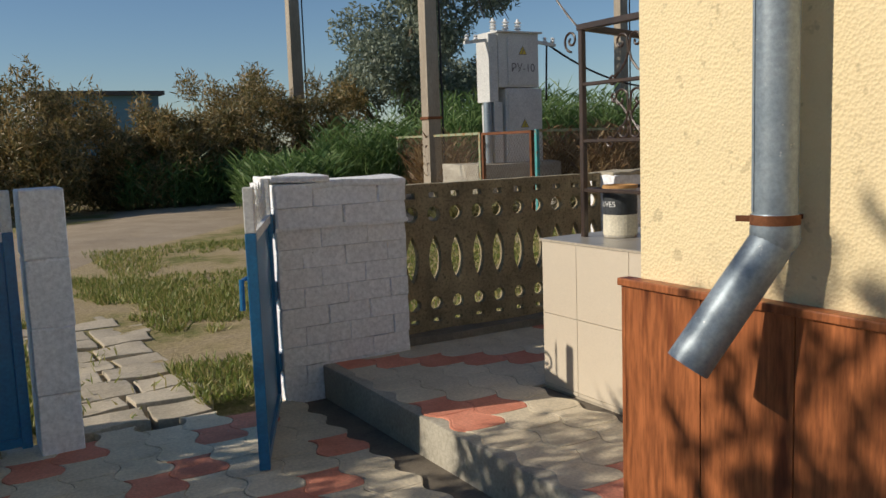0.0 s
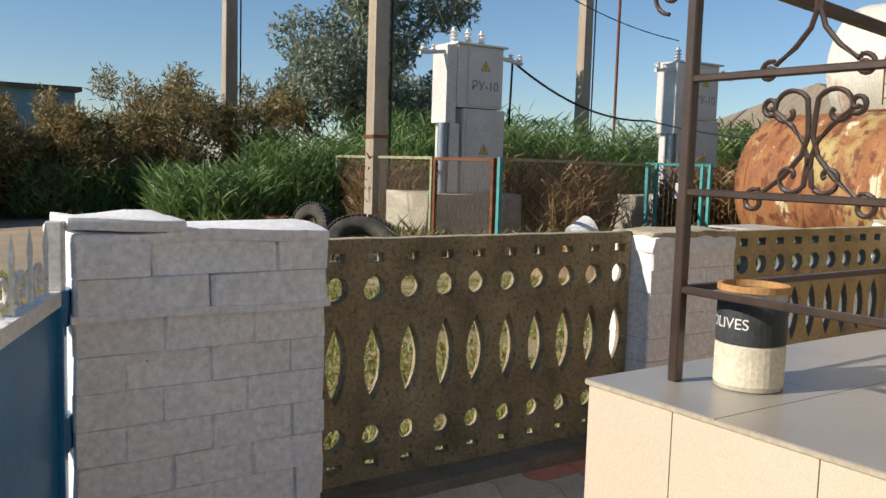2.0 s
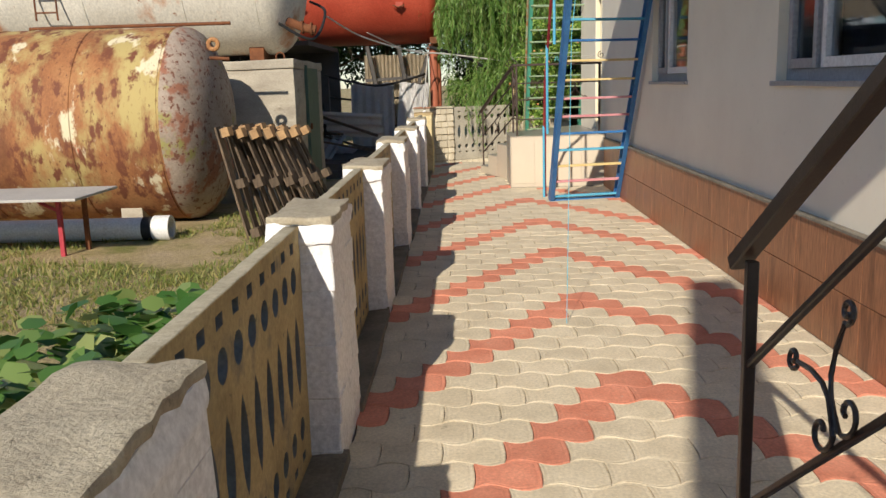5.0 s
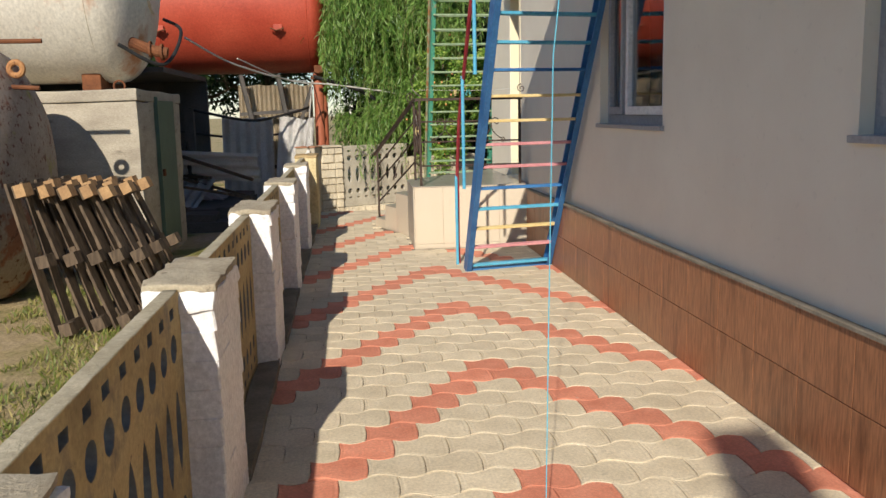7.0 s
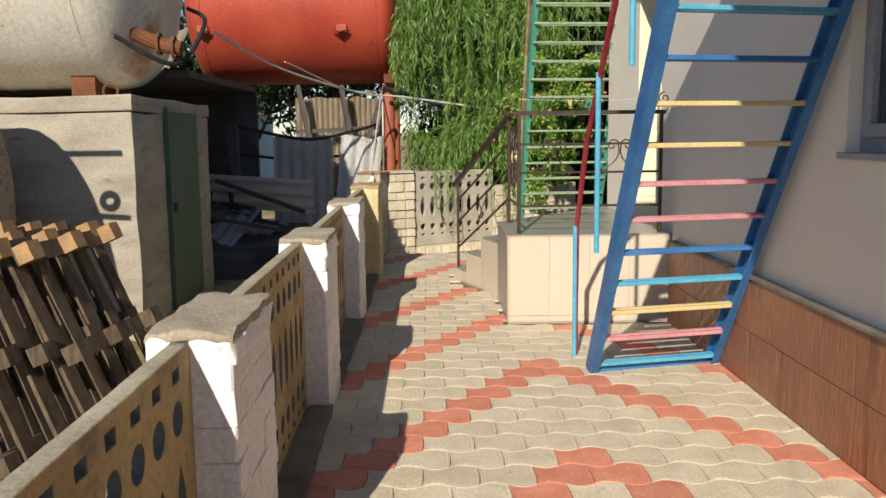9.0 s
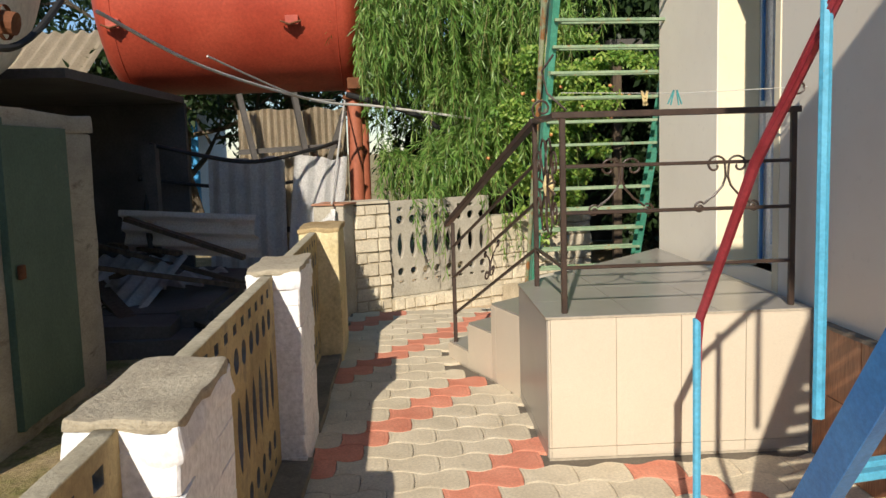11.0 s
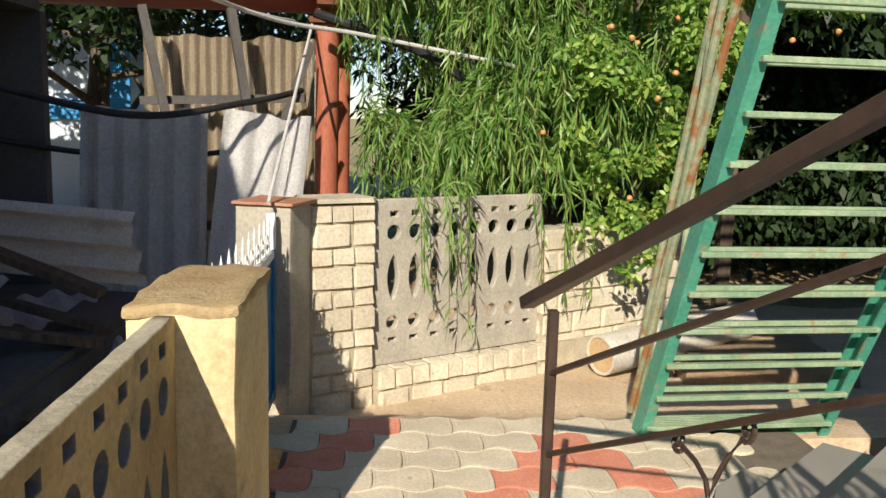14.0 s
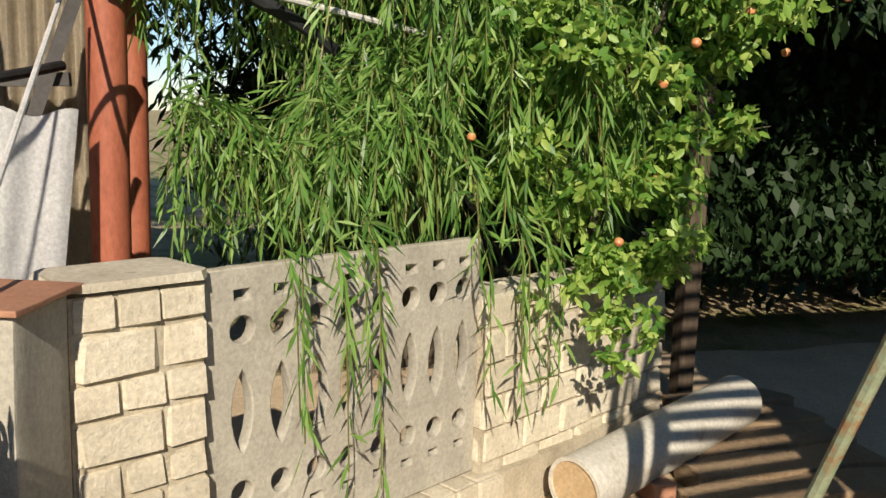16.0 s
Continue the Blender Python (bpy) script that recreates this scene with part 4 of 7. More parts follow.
# ---- porches ----
def tiled_face(parent, a, b, z0, z1, wide, high, material, normal):
    """Wall tiles over an upright face from a to b."""
    a, b = Vector((*a, 0)), Vector((*b, 0))
    d = b - a
    L = d.length
    d.normalize()
    nrm = Vector((*normal, 0)).normalized()
    x = 0.0
    while x < L - 0.01:
        w = min(wide, L - x)
        z = z1
        while z > z0 + 0.01:
            h = min(high, z - z0)
            p = a + d * (x + w / 2) + nrm * 0.004
            bm = bmesh.new()
            bar(bm, p + Vector((0, 0, z - h + 0.0015)), p + Vector((0, 0, z - 0.0015)), w - 0.003, 0.008, nrm)
            part("wall_tile", bm, material, parent)
            z -= h
        x += w


def porch(name, label, floor_pts, lefts, rights, z_top, zs=None):
    t = thing(name, label, "porch", kind="structure")
    bm = prism(bmesh.new(), [(x, y) for x, y in floor_pts], -0.1, z_top - 0.010)
    zs = zs or [z_top * (1 - (k + 1) / (len(lefts))) for k in range(len(lefts) - 1)]
    for k, z in enumerate(zs):
        prism(bm, [lefts[k], lefts[k + 1], rights[k + 1], rights[k]], -0.1, z - 0.010)
    part("body", bm, GROUT, t)
    return t, zs


def slab_top(parent, outline, z0, z1, name="floor_tile"):
    part(name, prism(bmesh.new(), outline, z0, z1), TILE_SLATE, parent, "grey glazed floor tiles")


def cut_tiles(parent, outline, z, size):
    """Floor tiles clipped to an outline, with open joints."""
    xs, ys = [p[0] for p in outline], [p[1] for p in outline]
    base = prism(bmesh.new(), outline, z - 0.012, z - 0.003)
    part("grout_bed", base, GROUT, parent)
    x = min(xs)
    while x < max(xs):
        y = max(ys)
        while y > min(ys):
            bm = prism(bmesh.new(), outline, z - 0.011, z)
            for co, no in (((x + 0.0015, 0, 0), (-1, 0, 0)), ((x + size - 0.0015, 0, 0), (1, 0, 0)), ((0, y - 0.0015, 0), (0, 1, 0)), ((0, y - size + 0.0015, 0), (0, -1, 0))):
                g = bmesh.ops.bisect_plane(bm, geom=bm.verts[:] + bm.edges[:] + bm.faces[:], plane_co=co, plane_no=no, clear_outer=True)
                bmesh.ops.edgeloop_fill(bm, edges=[e for e in bm.edges if e.is_boundary]) if any(e.is_boundary for e in bm.edges) else None
            if len(bm.faces) > 3:
                part("floor_tile", bm, TILE_SLATE, parent)
            else:
                bm.free()
            y -= size
        x += size


P2_FLOOR = [(10.39, -1.22), (10.39, -2.444), (12.80, -2.444), (11.365, -1.23)]
P2_L = [(11.365, -1.23), (11.78, -1.11), (12.10, -0.99), (12.43, -0.88)]
P2_R = [(12.80, -2.444), (12.93, -2.25), (13.14, -2.05), (13.34, -1.86)]
porch_2, P2_Z = porch("porch_2", "raised porch with beige tiled sides, grey tiled floor and steps", P2_FLOOR, P2_L, P2_R, ZP, [0.48, 0.30, 0.115])
tiled_face(porch_2, (10.39, -2.43), (10.39, -1.22), 0.0, ZP - 0.011, 0.30, 0.60, TILE_BEIGE, (-1, 0))
tiled_face(porch_2, (10.39, -1.22), (11.365, -1.23), 0.0, ZP - 0.011, 0.45, 0.60, TILE_SLATE, (0, 1))
cut_tiles(porch_2, [(10.378, -1.208), (10.378, -2.44), (12.79, -2.44), (11.37, -1.218)], ZP, 0.4)
for k, z in enumerate(P2_Z):
    a, b, c, d = P2_L[k], P2_L[k + 1], P2_R[k + 1], P2_R[k]
    slab_top(porch_2, [a, b, c, d], z - 0.009, z)
    nrm = (Vector(b) - Vector(a)).orthogonal()
    nrm = nrm if nrm.y > 0 else -nrm
    tiled_face(porch_2, a, b, 0.0, z - 0.012, 0.36, 0.60, TILE_BEIGE, nrm)

P1_FLOOR = [(-1.40, -1.20), (-1.40, -2.444), (0.32, -2.444), (0.32, -1.16)]
P1_L = [(0.32, -1.16), (0.60, -1.13), (0.88, -1.10), (1.16, -1.07)]
P1_R = [(0.32, -2.40), (0.60, -2.40), (0.88, -2.40), (1.16, -2.40)]
porch_1, P1_Z = porch("porch_1", "raised porch with beige tiled sides and grey tiled floor", P1_FLOOR, P1_L, P1_R, ZQ)
tiled_face(porch_1, (-1.40, -2.43), (-1.40, -1.20), 0.0, ZQ - 0.011, 0.33, 0.33, TILE_BEIGE, (-1, 0))
tiled_face(porch_1, (-1.40, -1.20), (0.32, -1.16), 0.0, ZQ - 0.011, 0.43, 0.33, TILE_BEIGE, (0, 1))
cut_tiles(porch_1, [(-1.412, -1.186), (-1.412, -2.43), (0.325, -2.43), (0.325, -1.148)], ZQ, 0.4)
for k, z in enumerate(P1_Z):
    a, b, c, d = P1_L[k], P1_L[k + 1], P1_R[k + 1], P1_R[k]
    slab_top(porch_1, [a, b, c, d], z - 0.009, z)
    tiled_face(porch_1, a, b, 0.0, z - 0.012, 0.36, 0.60, TILE_SLATE, (0, 1))


# ---- railings ----
def scroll_pair(c, U, V, s):
    """A lyre of two mirrored S scrolls in the plane of U and V, of half width s."""
    out = []
    c, U, V = Vector(c), Vector(U), Vector(V)
    for sg in (1, -1):
        up = spiral(c + U * sg * 0.40 * s + V * 0.78 * s, 0.05 * s, 0.36 * s, -200, 150, 20, U * sg, V)
        leg = [c + U * sg * x * s + V * z * s for x, z in ((0.06, 0.72), (0.04, 0.40), (0.14, 0.10), (0.42, -0.22), (0.80, -0.50))]
        low = spiral(c + U * sg * 0.92 * s + V * -0.62 * s, 0.20 * s, 0.05 * s, 110, -330, 16, U * sg, V)
        out.append(up + leg + low)
    return out


def railing(name, label, posts, rails, scrolls, r_rail=0.014):
    t = thing(name, label, "railing")
    for a, b in posts:
        part("post", bar(bmesh.new(), a, b, 0.026, 0.026, (0, 1, 0), 0.003), BROWN_IRON, t)
    for a, b, w in rails:
        part("rail", bar(bmesh.new(), a, b, w * 0.85, w * 0.68, (0, 0, 1), 0.003), BROWN_IRON, t)
    for pts in scrolls:
        part("scroll", tube(bmesh.new(), pts, 0.0055, 6), BROWN_IRON, t)
    return t


def curl(c, U, V, s):
    return spiral(c, 0.16 * s, s, -420, 90, 30, U, V)


def railings():
    y, x0, x1 = -1.31, 10.46, 11.26
    zr = (0.87, 1.12, 1.33)
    top = 1.56
    low = (12.38, -0.92)
    yw = -2.37
    posts = [((x0, y, ZP), (x0, y, top)), ((x1, y, ZP), (x1, y, top)), ((x0, yw, ZP), (x0, yw, top)), ((*low, 0.11), (*low, 0.93))]
    rails = [((x0, y, z), (x0, yw, z), 0.024) for z in zr] + [((x0, y + 0.05, top), (x0, yw - 0.03, top), 0.042), ((x0, y, top), (x1 + 0.02, y, top), 0.042)]
    rails += [((x0, y, z), (x1, y, z), 0.022) for z in (0.87,)]
    rails += [((x1, y, top), (low[0] + 0.22, low[1] + 0.03, 0.90), 0.05)]
    rails += [((x1, y, z), (*low, z - 0.56), 0.022) for z in (0.87, 1.12, 1.33)]
    sc = []
    for f in (0.25, 0.71):
        sc += scroll_pair((x0, y + (yw - y) * f, 1.21), (0, 1, 0), (0, 0, 1), 0.135)
    # forged flower between the two corner posts: crossed loops with a curl on each side
    xm = (x0 + x1) / 2 + 0.05
    for sg in (1, -1):
        for up in (1, -1):
            sc.append([(xm + sg * 1.7 * a, y, 1.225 + up * b) for a, b in ((0.02, 0.0), (0.045, 0.06), (0.085, 0.13), (0.09, 0.19), (0.06, 0.235), (0.02, 0.225), (0.0, 0.17), (-0.015, 0.08), (-0.02, 0.0))])
            sc.append(spiral((xm + sg * 0.24, y, 1.225 + up * 0.11), 0.085, 0.02, -90 * up, 420 * up, 22, (-sg, 0, 0), (0, 0, 1)) + [])
            sc.append([(xm + sg * 0.02, y, 1.225), (xm + sg * 0.08, y, 1.225 + up * 0.012), (xm + sg * 0.24, y, 1.225 + up * 0.03)])
    bm = rough(lathe(bmesh.new(), [(0.0, -0.07), (0.022, -0.04), (0.028, 0.0), (0.018, 0.05), (0.0, 0.075)], 10, pose(xm, y - 0.012, 1.225)), 0.012, 30)
    flower = bm
    p = Vector((x1, y, 1.03)).lerp(Vector((*low, 0.47)), 0.5)
    d = (Vector((*low, 0.47)) - Vector((x1, y, 1.03))).normalized()
    sc += scroll_pair(p + Vector((0, 0, 0.0)), d, d.cross(Vector((0.29, 0.95, 0))).normalized() * -1, 0.11)
    sc.append(curl((x0, y + 0.09, top + 0.03), (0, 1, 0), (0, 0, -1), 0.05))
    sc.append(curl((x0, yw - 0.02, top + 0.10), (0, 1, 0), (0, 0, 1), 0.045))
    sc.append(tube_arc(x0, y, top))
    t = railing("porch_railing", "dark brown wrought-iron porch railing with scrolls and a forged flower", posts, rails, sc)
    part("flower", flower, RUNG_YELLOW, t, "gilded forged bud")
    # first porch
    x0, xe, y = -1.24, 0.28, -1.30
    zr, top = (0.90, 1.12, 1.37), 1.62
    low = (0.95, -1.20)
    posts = [((x0, y, ZQ), (x0, y, top)), ((xe, y + 0.03, ZQ), (xe, y + 0.03, 1.52)), ((x0, yw, ZQ), (x0, yw, top)), ((*low, 0.17), (*low, 0.97))]
    rails = [((x0, y, z), (x0, yw, z), 0.024) for z in zr] + [((x0, y + 0.02, top), (x0, yw - 0.03, top), 0.040)]
    rails += [((x0, y, 0.90), (xe, y + 0.03, 0.90), 0.024), ((x0, y, top), (xe, y + 0.03, 1.52), 0.040)]
    rails += [((xe, y + 0.03, 1.52), (low[0] + 0.07, low[1] + 0.01, 0.95), 0.05)]
    rails += [((xe, y + 0.03, z), (*low, z - 0.55), 0.022) for z in (0.94, 1.28)]
    sc = []
    for f in (0.28, 0.72):
        c = (x0, y + (yw - y) * f, 1.19)
        sc += scroll_pair(c, (0, 1, 0), (0, 0, 1), 0.13)
        sc += scroll_pair((c[0], c[1], 1.24), (0, 1, 0), (0, 0, -1), 0.10)
        sc += scroll_pair((c[0], c[1], 1.44), (0, 1, 0), (0, 0, 1), 0.11)
    p = Vector((xe, y + 0.03, 1.11)).lerp(Vector((*low, 0.56)), 0.52)
    d = (Vector((*low, 0.56)) - Vector((xe, y, 1.11))).normalized()
    sc += scroll_pair(p, d, d.cross(Vector((0.1, 1, 0))).normalized() * -1, 0.12)
    sc.append(curl((x0, y + 0.075, top - 0.05), (0, 1, 0), (0, 0, -1), 0.05))
    sc.append([(x0, y + 0.02, top), (x0, y + 0.09, top + 0.06), (x0, y + 0.17, top + 0.14), (x0, y + 0.22, top + 0.26)])
    railing("porch_railing", "dark brown wrought-iron porch railing with curling scrolls", posts, rails, sc)


def tube_arc(x0, y, top):
    return [(x0, y - 0.02, top + 0.02), (x0 + 0.03, y + 0.06, top + 0.10), (x0 + 0.05, y + 0.08, top + 0.20), (x0 + 0.03, y + 0.03, top + 0.27)]


railings()


# ---- olive can ----
def olive_can():
    t = thing("tin_can", "large rusty olive tin with a worn label", "can", at=(-1.13, -1.415, ZQ))
    R, H = 0.075, 0.232
    prof = [(R - 0.004, 0.0), (R, 0.004), (R, 0.012)]
    for i in range(10):
        z = 0.02 + i * 0.0205
        prof += [(R - 0.001, z), (R - 0.0035, z + 0.008), (R - 0.001, z + 0.016)]
    prof += [(R, H - 0.008), (R + 0.002, H - 0.003), (R, H), (R - 0.004, H - 0.002), (R - 0.005, 0.10), (0, 0.098)]
    part("shell", lathe(bmesh.new(), prof, 36), CAN_METAL, t, "ribbed rusty tin", True)
    part("label", lathe(bmesh.new(), [(R + 0.0005, 0.105), (R + 0.0012, 0.107), (R + 0.0012, 0.20), (R + 0.0005, 0.202)], 36), CAN_DARK, t, "dark printed band")
    part("label", lathe(bmesh.new(), [(R + 0.0005, 0.012), (R + 0.0012, 0.014), (R + 0.0012, 0.100), (R + 0.0005, 0.102)], 36), CAN_LABEL, t, "worn pale label")
    part("rim", lathe(bmesh.new(), [(R - 0.006, H - 0.012), (R + 0.003, H - 0.012), (R + 0.003, H + 0.002), (R - 0.006, H + 0.002)], 36, closed=True), CAN_RUST, t, "orange rusted rim")
    me = text_mesh("OLIVES", 0.034)
    for v in me.vertices:
        a = radians(172) + v.co.x / R
        v.co = Vector(((R + 0.002) * math.cos(a), (R + 0.002) * math.sin(a), 0.150 + v.co.y))
    me.materials.clear()
    me.materials.append(CERAMIC)
    part("lettering", me, CERAMIC, t, "white capital letters")


olive_can()


# ---- stairs ----
def steep_stair(name, label, left, right, lean, z_top, first, gap, colours, stringer, depth, bars_low, mat_bars):
    t = thing(name, label, "stair")
    L0, R0 = Vector(left), Vector(right)
    way = Vector(lean)
    out = (R0 - L0).normalized()
    for p in (L0, R0):
        bm = bmesh.new()
        side = out.cross(way).normalized()
        a, b = p, p + way * z_top
        bar(bm, a, b, 0.012, 0.095, out.cross(way), 0.002)
        s = out if p is L0 else -out
        for e in (-0.042, 0.042):
            bar(bm, a + side * e + s * 0.022, b + side * e + s * 0.022, 0.04, 0.010, out.cross(way))
        part("stringer", bm, stringer, t)
    z, k = first, 0
    flat = Vector((way.x, way.y, 0)).normalized()
    while z < z_top - 0.05:
        c = colours[k % len(colours)]
        a, b = L0 + way * z + out * 0.015, R0 + way * z - out * 0.015
        nb = bars_low if k < 1 else 1
        for q in range(nb if nb > 1 else 2):
            off = flat * (-depth / 2 + depth * q / max(1, (nb if nb > 1 else 2) - 1))
            part("tread_bar", bar(bmesh.new(), a + off, b + off, 0.032 if nb == 1 else 0.02, 0.022, (0, 0, 1), 0.003), c, t)
        z += gap
        k += 1
    return t


blue = steep_stair("ladder_stair", "steep blue steel ladder stair with multicoloured rungs", (9.02, -1.58, 0.0), (9.20, -2.39, 0.0), (-0.775, 0.0, 1.0), 3.4, 0.055, 0.186,
                   [RUNG_LIGHT, RUNG_PINK, RUNG_YELLOW, RUNG_LIGHT, LADDER_BLUE, RUNG_PINK, RUNG_PINK, RUNG_YELLOW, RUNG_YELLOW, LADDER_BLUE, RUNG_LIGHT], LADDER_BLUE, 0.06, 4, None)
part("foot_bar", bar(bmesh.new(), (9.0, -1.6, 0.015), (9.19, -2.39, 0.015), 0.03, 0.03), LADDER_BLUE, blue)
part("rail_post", tube(bmesh.new(), [(9.36, -1.55, 0.0), (9.37, -1.55, 0.84)], 0.014, 8), RUNG_LIGHT, blue, "light blue post")
part("handrail", tube(bmesh.new(), [(9.42, -1.57, 0.0), (9.42, -1.57, 0.74), (9.37, -1.56, 0.84), (8.84, -1.52, 1.36), (7.85, -1.49, 2.15), (6.45, -1.49, 3.4)], 0.016, 8), RUNG_RED, blue, "red pipe handrail")
part("rail_post", tube(bmesh.new(), [(8.42, -1.50, 0.80), (8.42, -1.50, 1.72)], 0.014, 8), RUNG_LIGHT, blue, "light blue post")
part("rail_post", tube(bmesh.new(), [(7.7, -1.50, 1.70), (7.7, -1.50, 2.28)], 0.014, 8), RUNG_LIGHT, blue, "light blue post")

green = steep_stair("ladder_stair", "steep weathered green steel stair with bar treads", (14.06, -1.665, -0.04), (14.14, -2.58, -0.04), (-0.575, 0.0, 1.0), 3.9, 0.09, 0.172, [GREEN_BAR], GREEN_PAINT, 0.13, 7, None)
part("foot_bar", bar(bmesh.new(), (14.06, -1.68, -0.02), (14.14, -2.58, -0.02), 0.03, 0.03), GREEN_PAINT, green)
for pts in ([(14.20, -1.72, -0.28), (14.20, -1.72, 0.42), (12.84, -1.72, 3.62)], [(14.17, -1.685, -0.03), (12.70, -1.685, 3.60)], [(14.10, -1.65, 0.08), (12.27, -1.65, 3.60)]):
    part("handrail", tube(bmesh.new(), pts, 0.017, 8), RUSTY_GREEN, green, "rusty green pipe handrail")
for x, z in ((13.62, 0.75), (13.05, 1.75), (12.55, 2.6)):
    part("rail_post", tube(bmesh.new(), [(x, -1.67, z), (x, -1.72, z + 0.95)], 0.014, 8), RUSTY_GREEN, green, "rusty upright between the rails")

# ---- yard ----
GZ = -0.13


def tank(name, label, cx, cz, R, y0, y1, bulge, material, seams, end=None):
    """A lying cylinder along y with domed ends."""
    t = thing(name, label, "tank")
    prof = [(0.0, y0 - bulge)]
    for i in range(1, 9):
        a = i / 8 * math.pi / 2
        prof.append((R * math.sin(a) ** 0.8, y0 - bulge * math.cos(a)))
    n = 10
    for i in range(1, n):
        prof.append((R, y0 + (y1 - y0) * i / n))
    for i in range(8, 0, -1):
        a = i / 8 * math.pi / 2
        prof.append((R * math.sin(a) ** 0.8, y1 + bulge * math.cos(a)))
    prof.append((0.0, y1 + bulge))
    m = pose(cx, 0, cz, -90, 0, 0)
    bm = lathe(bmesh.new(), prof, 56, m)
    for v in bm.verts:
        v.co += 0.012 * noise.noise_vector(v.co * 1.7)
    part("shell", bm, material, t, smooth=True)
    if end:
        cap = [(R * math.sin(i / 8 * math.pi / 2) ** 0.8 + 0.004, y0 - (bulge + 0.004) * math.cos(i / 8 * math.pi / 2)) for i in range(9)]
        bm = lathe(bmesh.new(), cap, 56, m)
        for v in bm.verts:
            v.co += 0.012 * noise.noise_vector(v.co * 1.7)
        part("end_cap", bm, end, t, "peeling grey-pink domed end", True)
    for y in seams:
        part("weld_seam", lathe(bmesh.new(), [(R - 0.01, y - 0.014), (R + 0.008, y), (R - 0.01, y + 0.014)], 56, m), material, t, smooth=True)
    return t


def lug(t, x, y, z, material, n=(0, 1, 0)):
    c = Vector((x, y, z))
    bm = bmesh.new()
    ring = [c + 0.055 * Vector((0, math.cos(a), math.sin(a))) for a in np.linspace(0, 2 * math.pi, 17)]
    tube(bm, ring, 0.026, 8, False)
    part("lifting_lug", bm, material, t, "welded lifting ring", True)


rusty = tank("storage_tank", "big rusty yellow-brown steel tank lying in the yard", 9.25, 0.98, 1.10, 2.55, 5.55, 0.42, RUST_TANK, (2.58, 3.5, 4.55, 5.5), TANK_END)
lug(rusty, 9.0, 2.16, 1.86, RUST_TANK)
part("pipe_stub", tube(bmesh.new(), [(9.05, 2.3, 1.72), (9.05, 2.0, 1.70)], 0.02, 8), RUST, rusty)
part("roof_pipe", tube(bmesh.new(), [(9.2, 2.0, 2.10), (9.2, 4.3, 2.10)], 0.02, 8), RUST, rusty, "rusty pipe along the top")
for y in (3.1, 5.0):
    solid("tank_cradle", box(8.6, 9.9, y - 0.12, y + 0.12, -0.2, 0.12, 0.01), OLD_CONCRETE, "concrete cradle under the rusty tank", "cradle", "cradles")

white = tank("storage_tank", "white steel tank streaked with rust on a concrete plinth", 11.75, 2.95, 1.12, 2.0, 5.75, 0.42, WHITE_TANK, (2.05, 3.0, 4.3, 5.7))
bm = bmesh.new()
for dy in (0, 0.28):
    tube(bm, [(10.62, 4.6 + dy, 2.3), (10.60, 4.6 + dy, 3.0), (10.95, 4.62 + dy, 3.75), (11.4, 4.62 + dy, 4.1)], 0.014, 6)
for z in (2.4, 2.62, 2.84, 3.06, 3.28):
    tube(bm, [(10.61, 4.6, z), (10.61, 4.88, z)], 0.012, 6)
part("ladder", bm, RUST, white, "thin rusty ladder")
bm = lathe(bmesh.new(), [(0.36, 0), (0.36, 0.05), (0.0, 0.055)], 24, pose(11.75, 1.61, 2.95, 90, 0, 0))
part("manhole", bm, WHITE_TANK, white)
bm = tube(bmesh.new(), [(11.2, 1.75, 2.25), (11.2, 1.50, 2.15), (11.2, 1.35, 2.12)], 0.06, 12)
lathe(bm, [(0.09, 0), (0.09, 0.025)], 16, pose(11.2, 1.42, 2.13, 90, 0, 0))
lathe(bm, [(0.09, 0), (0.09, 0.025)], 16, pose(11.2, 1.54, 2.16, 90, 0, 0))
part("valve", bm, RUST, white, "dark flanged valve")
for y in (2.2, 4.9):
    part("saddle", box(11.3, 12.2, y - 0.1, y + 0.1, 1.715, 1.95, 0.01), RUST, white, "rusty steel saddle")

red = tank("storage_tank", "red oxide painted steel tank on a tall stand", 17.3, 3.28, 1.12, 0.0, 2.5, 0.30, RED_TANK, (0.05, 2.45))
for y in (0.55, 2.45):
    part("bracket", box(16.19, 16.24, y - 0.09, y + 0.05, 2.80, 2.90, 0.004), RED_TANK, red)
    part("bracket", tube(bmesh.new(), [(16.2, y - 0.12, 2.84), (16.16, y, 2.80), (16.2, y + 0.1, 2.84)], 0.012, 6), RUST, red)


def plinth_house():
    t = thing("pump_house", "small concrete block house with a dull green metal door", "pump house")
    bm = bmesh.new()
    x0, x1, y0, y1, z1 = 10.55, 12.75, 1.56, 5.9, 1.60
    bm = rough(box(x0, x1, y0, y1, -0.2, z1, 0.01), 0.02, 3, 6, 1.0)
    part("wall", bm, OLD_CONCRETE, t, smooth=True)
    part("roof_slab", rough(box(x0 - 0.015, x1 + 0.015, y0 - 0.012, y1 + 0.015, z1 + 0.002, z1 + 0.12, 0.012), 0.025, 4, 5, 6.0), OLD_CONCRETE, t, "chipped concrete slab", True)
    d = part("door", box(11.32, 12.22, y0 - 0.035, y0 - 0.004, -0.05, 1.62, 0.004), DOOR_GREEN, t, "dull green sheet metal door")
    part("door_frame", box(11.28, 11.318, y0 - 0.045, y0, -0.05, 1.66, 0.004), DOOR_GREEN, t)
    part("padlock", box(11.36, 11.42, y0 - 0.065, y0 - 0.036, 0.78, 0.86, 0.01), RUST, d)
    bm = tube(bmesh.new(), spiral((10.66, 1.75, 1.76), 0.055, 0.055, 0, 360, 16, (0, 1, 0), (0, 0, 1)), 0.011, 6)
    part("lifting_loop", bm, RUST, t)


plinth_house()


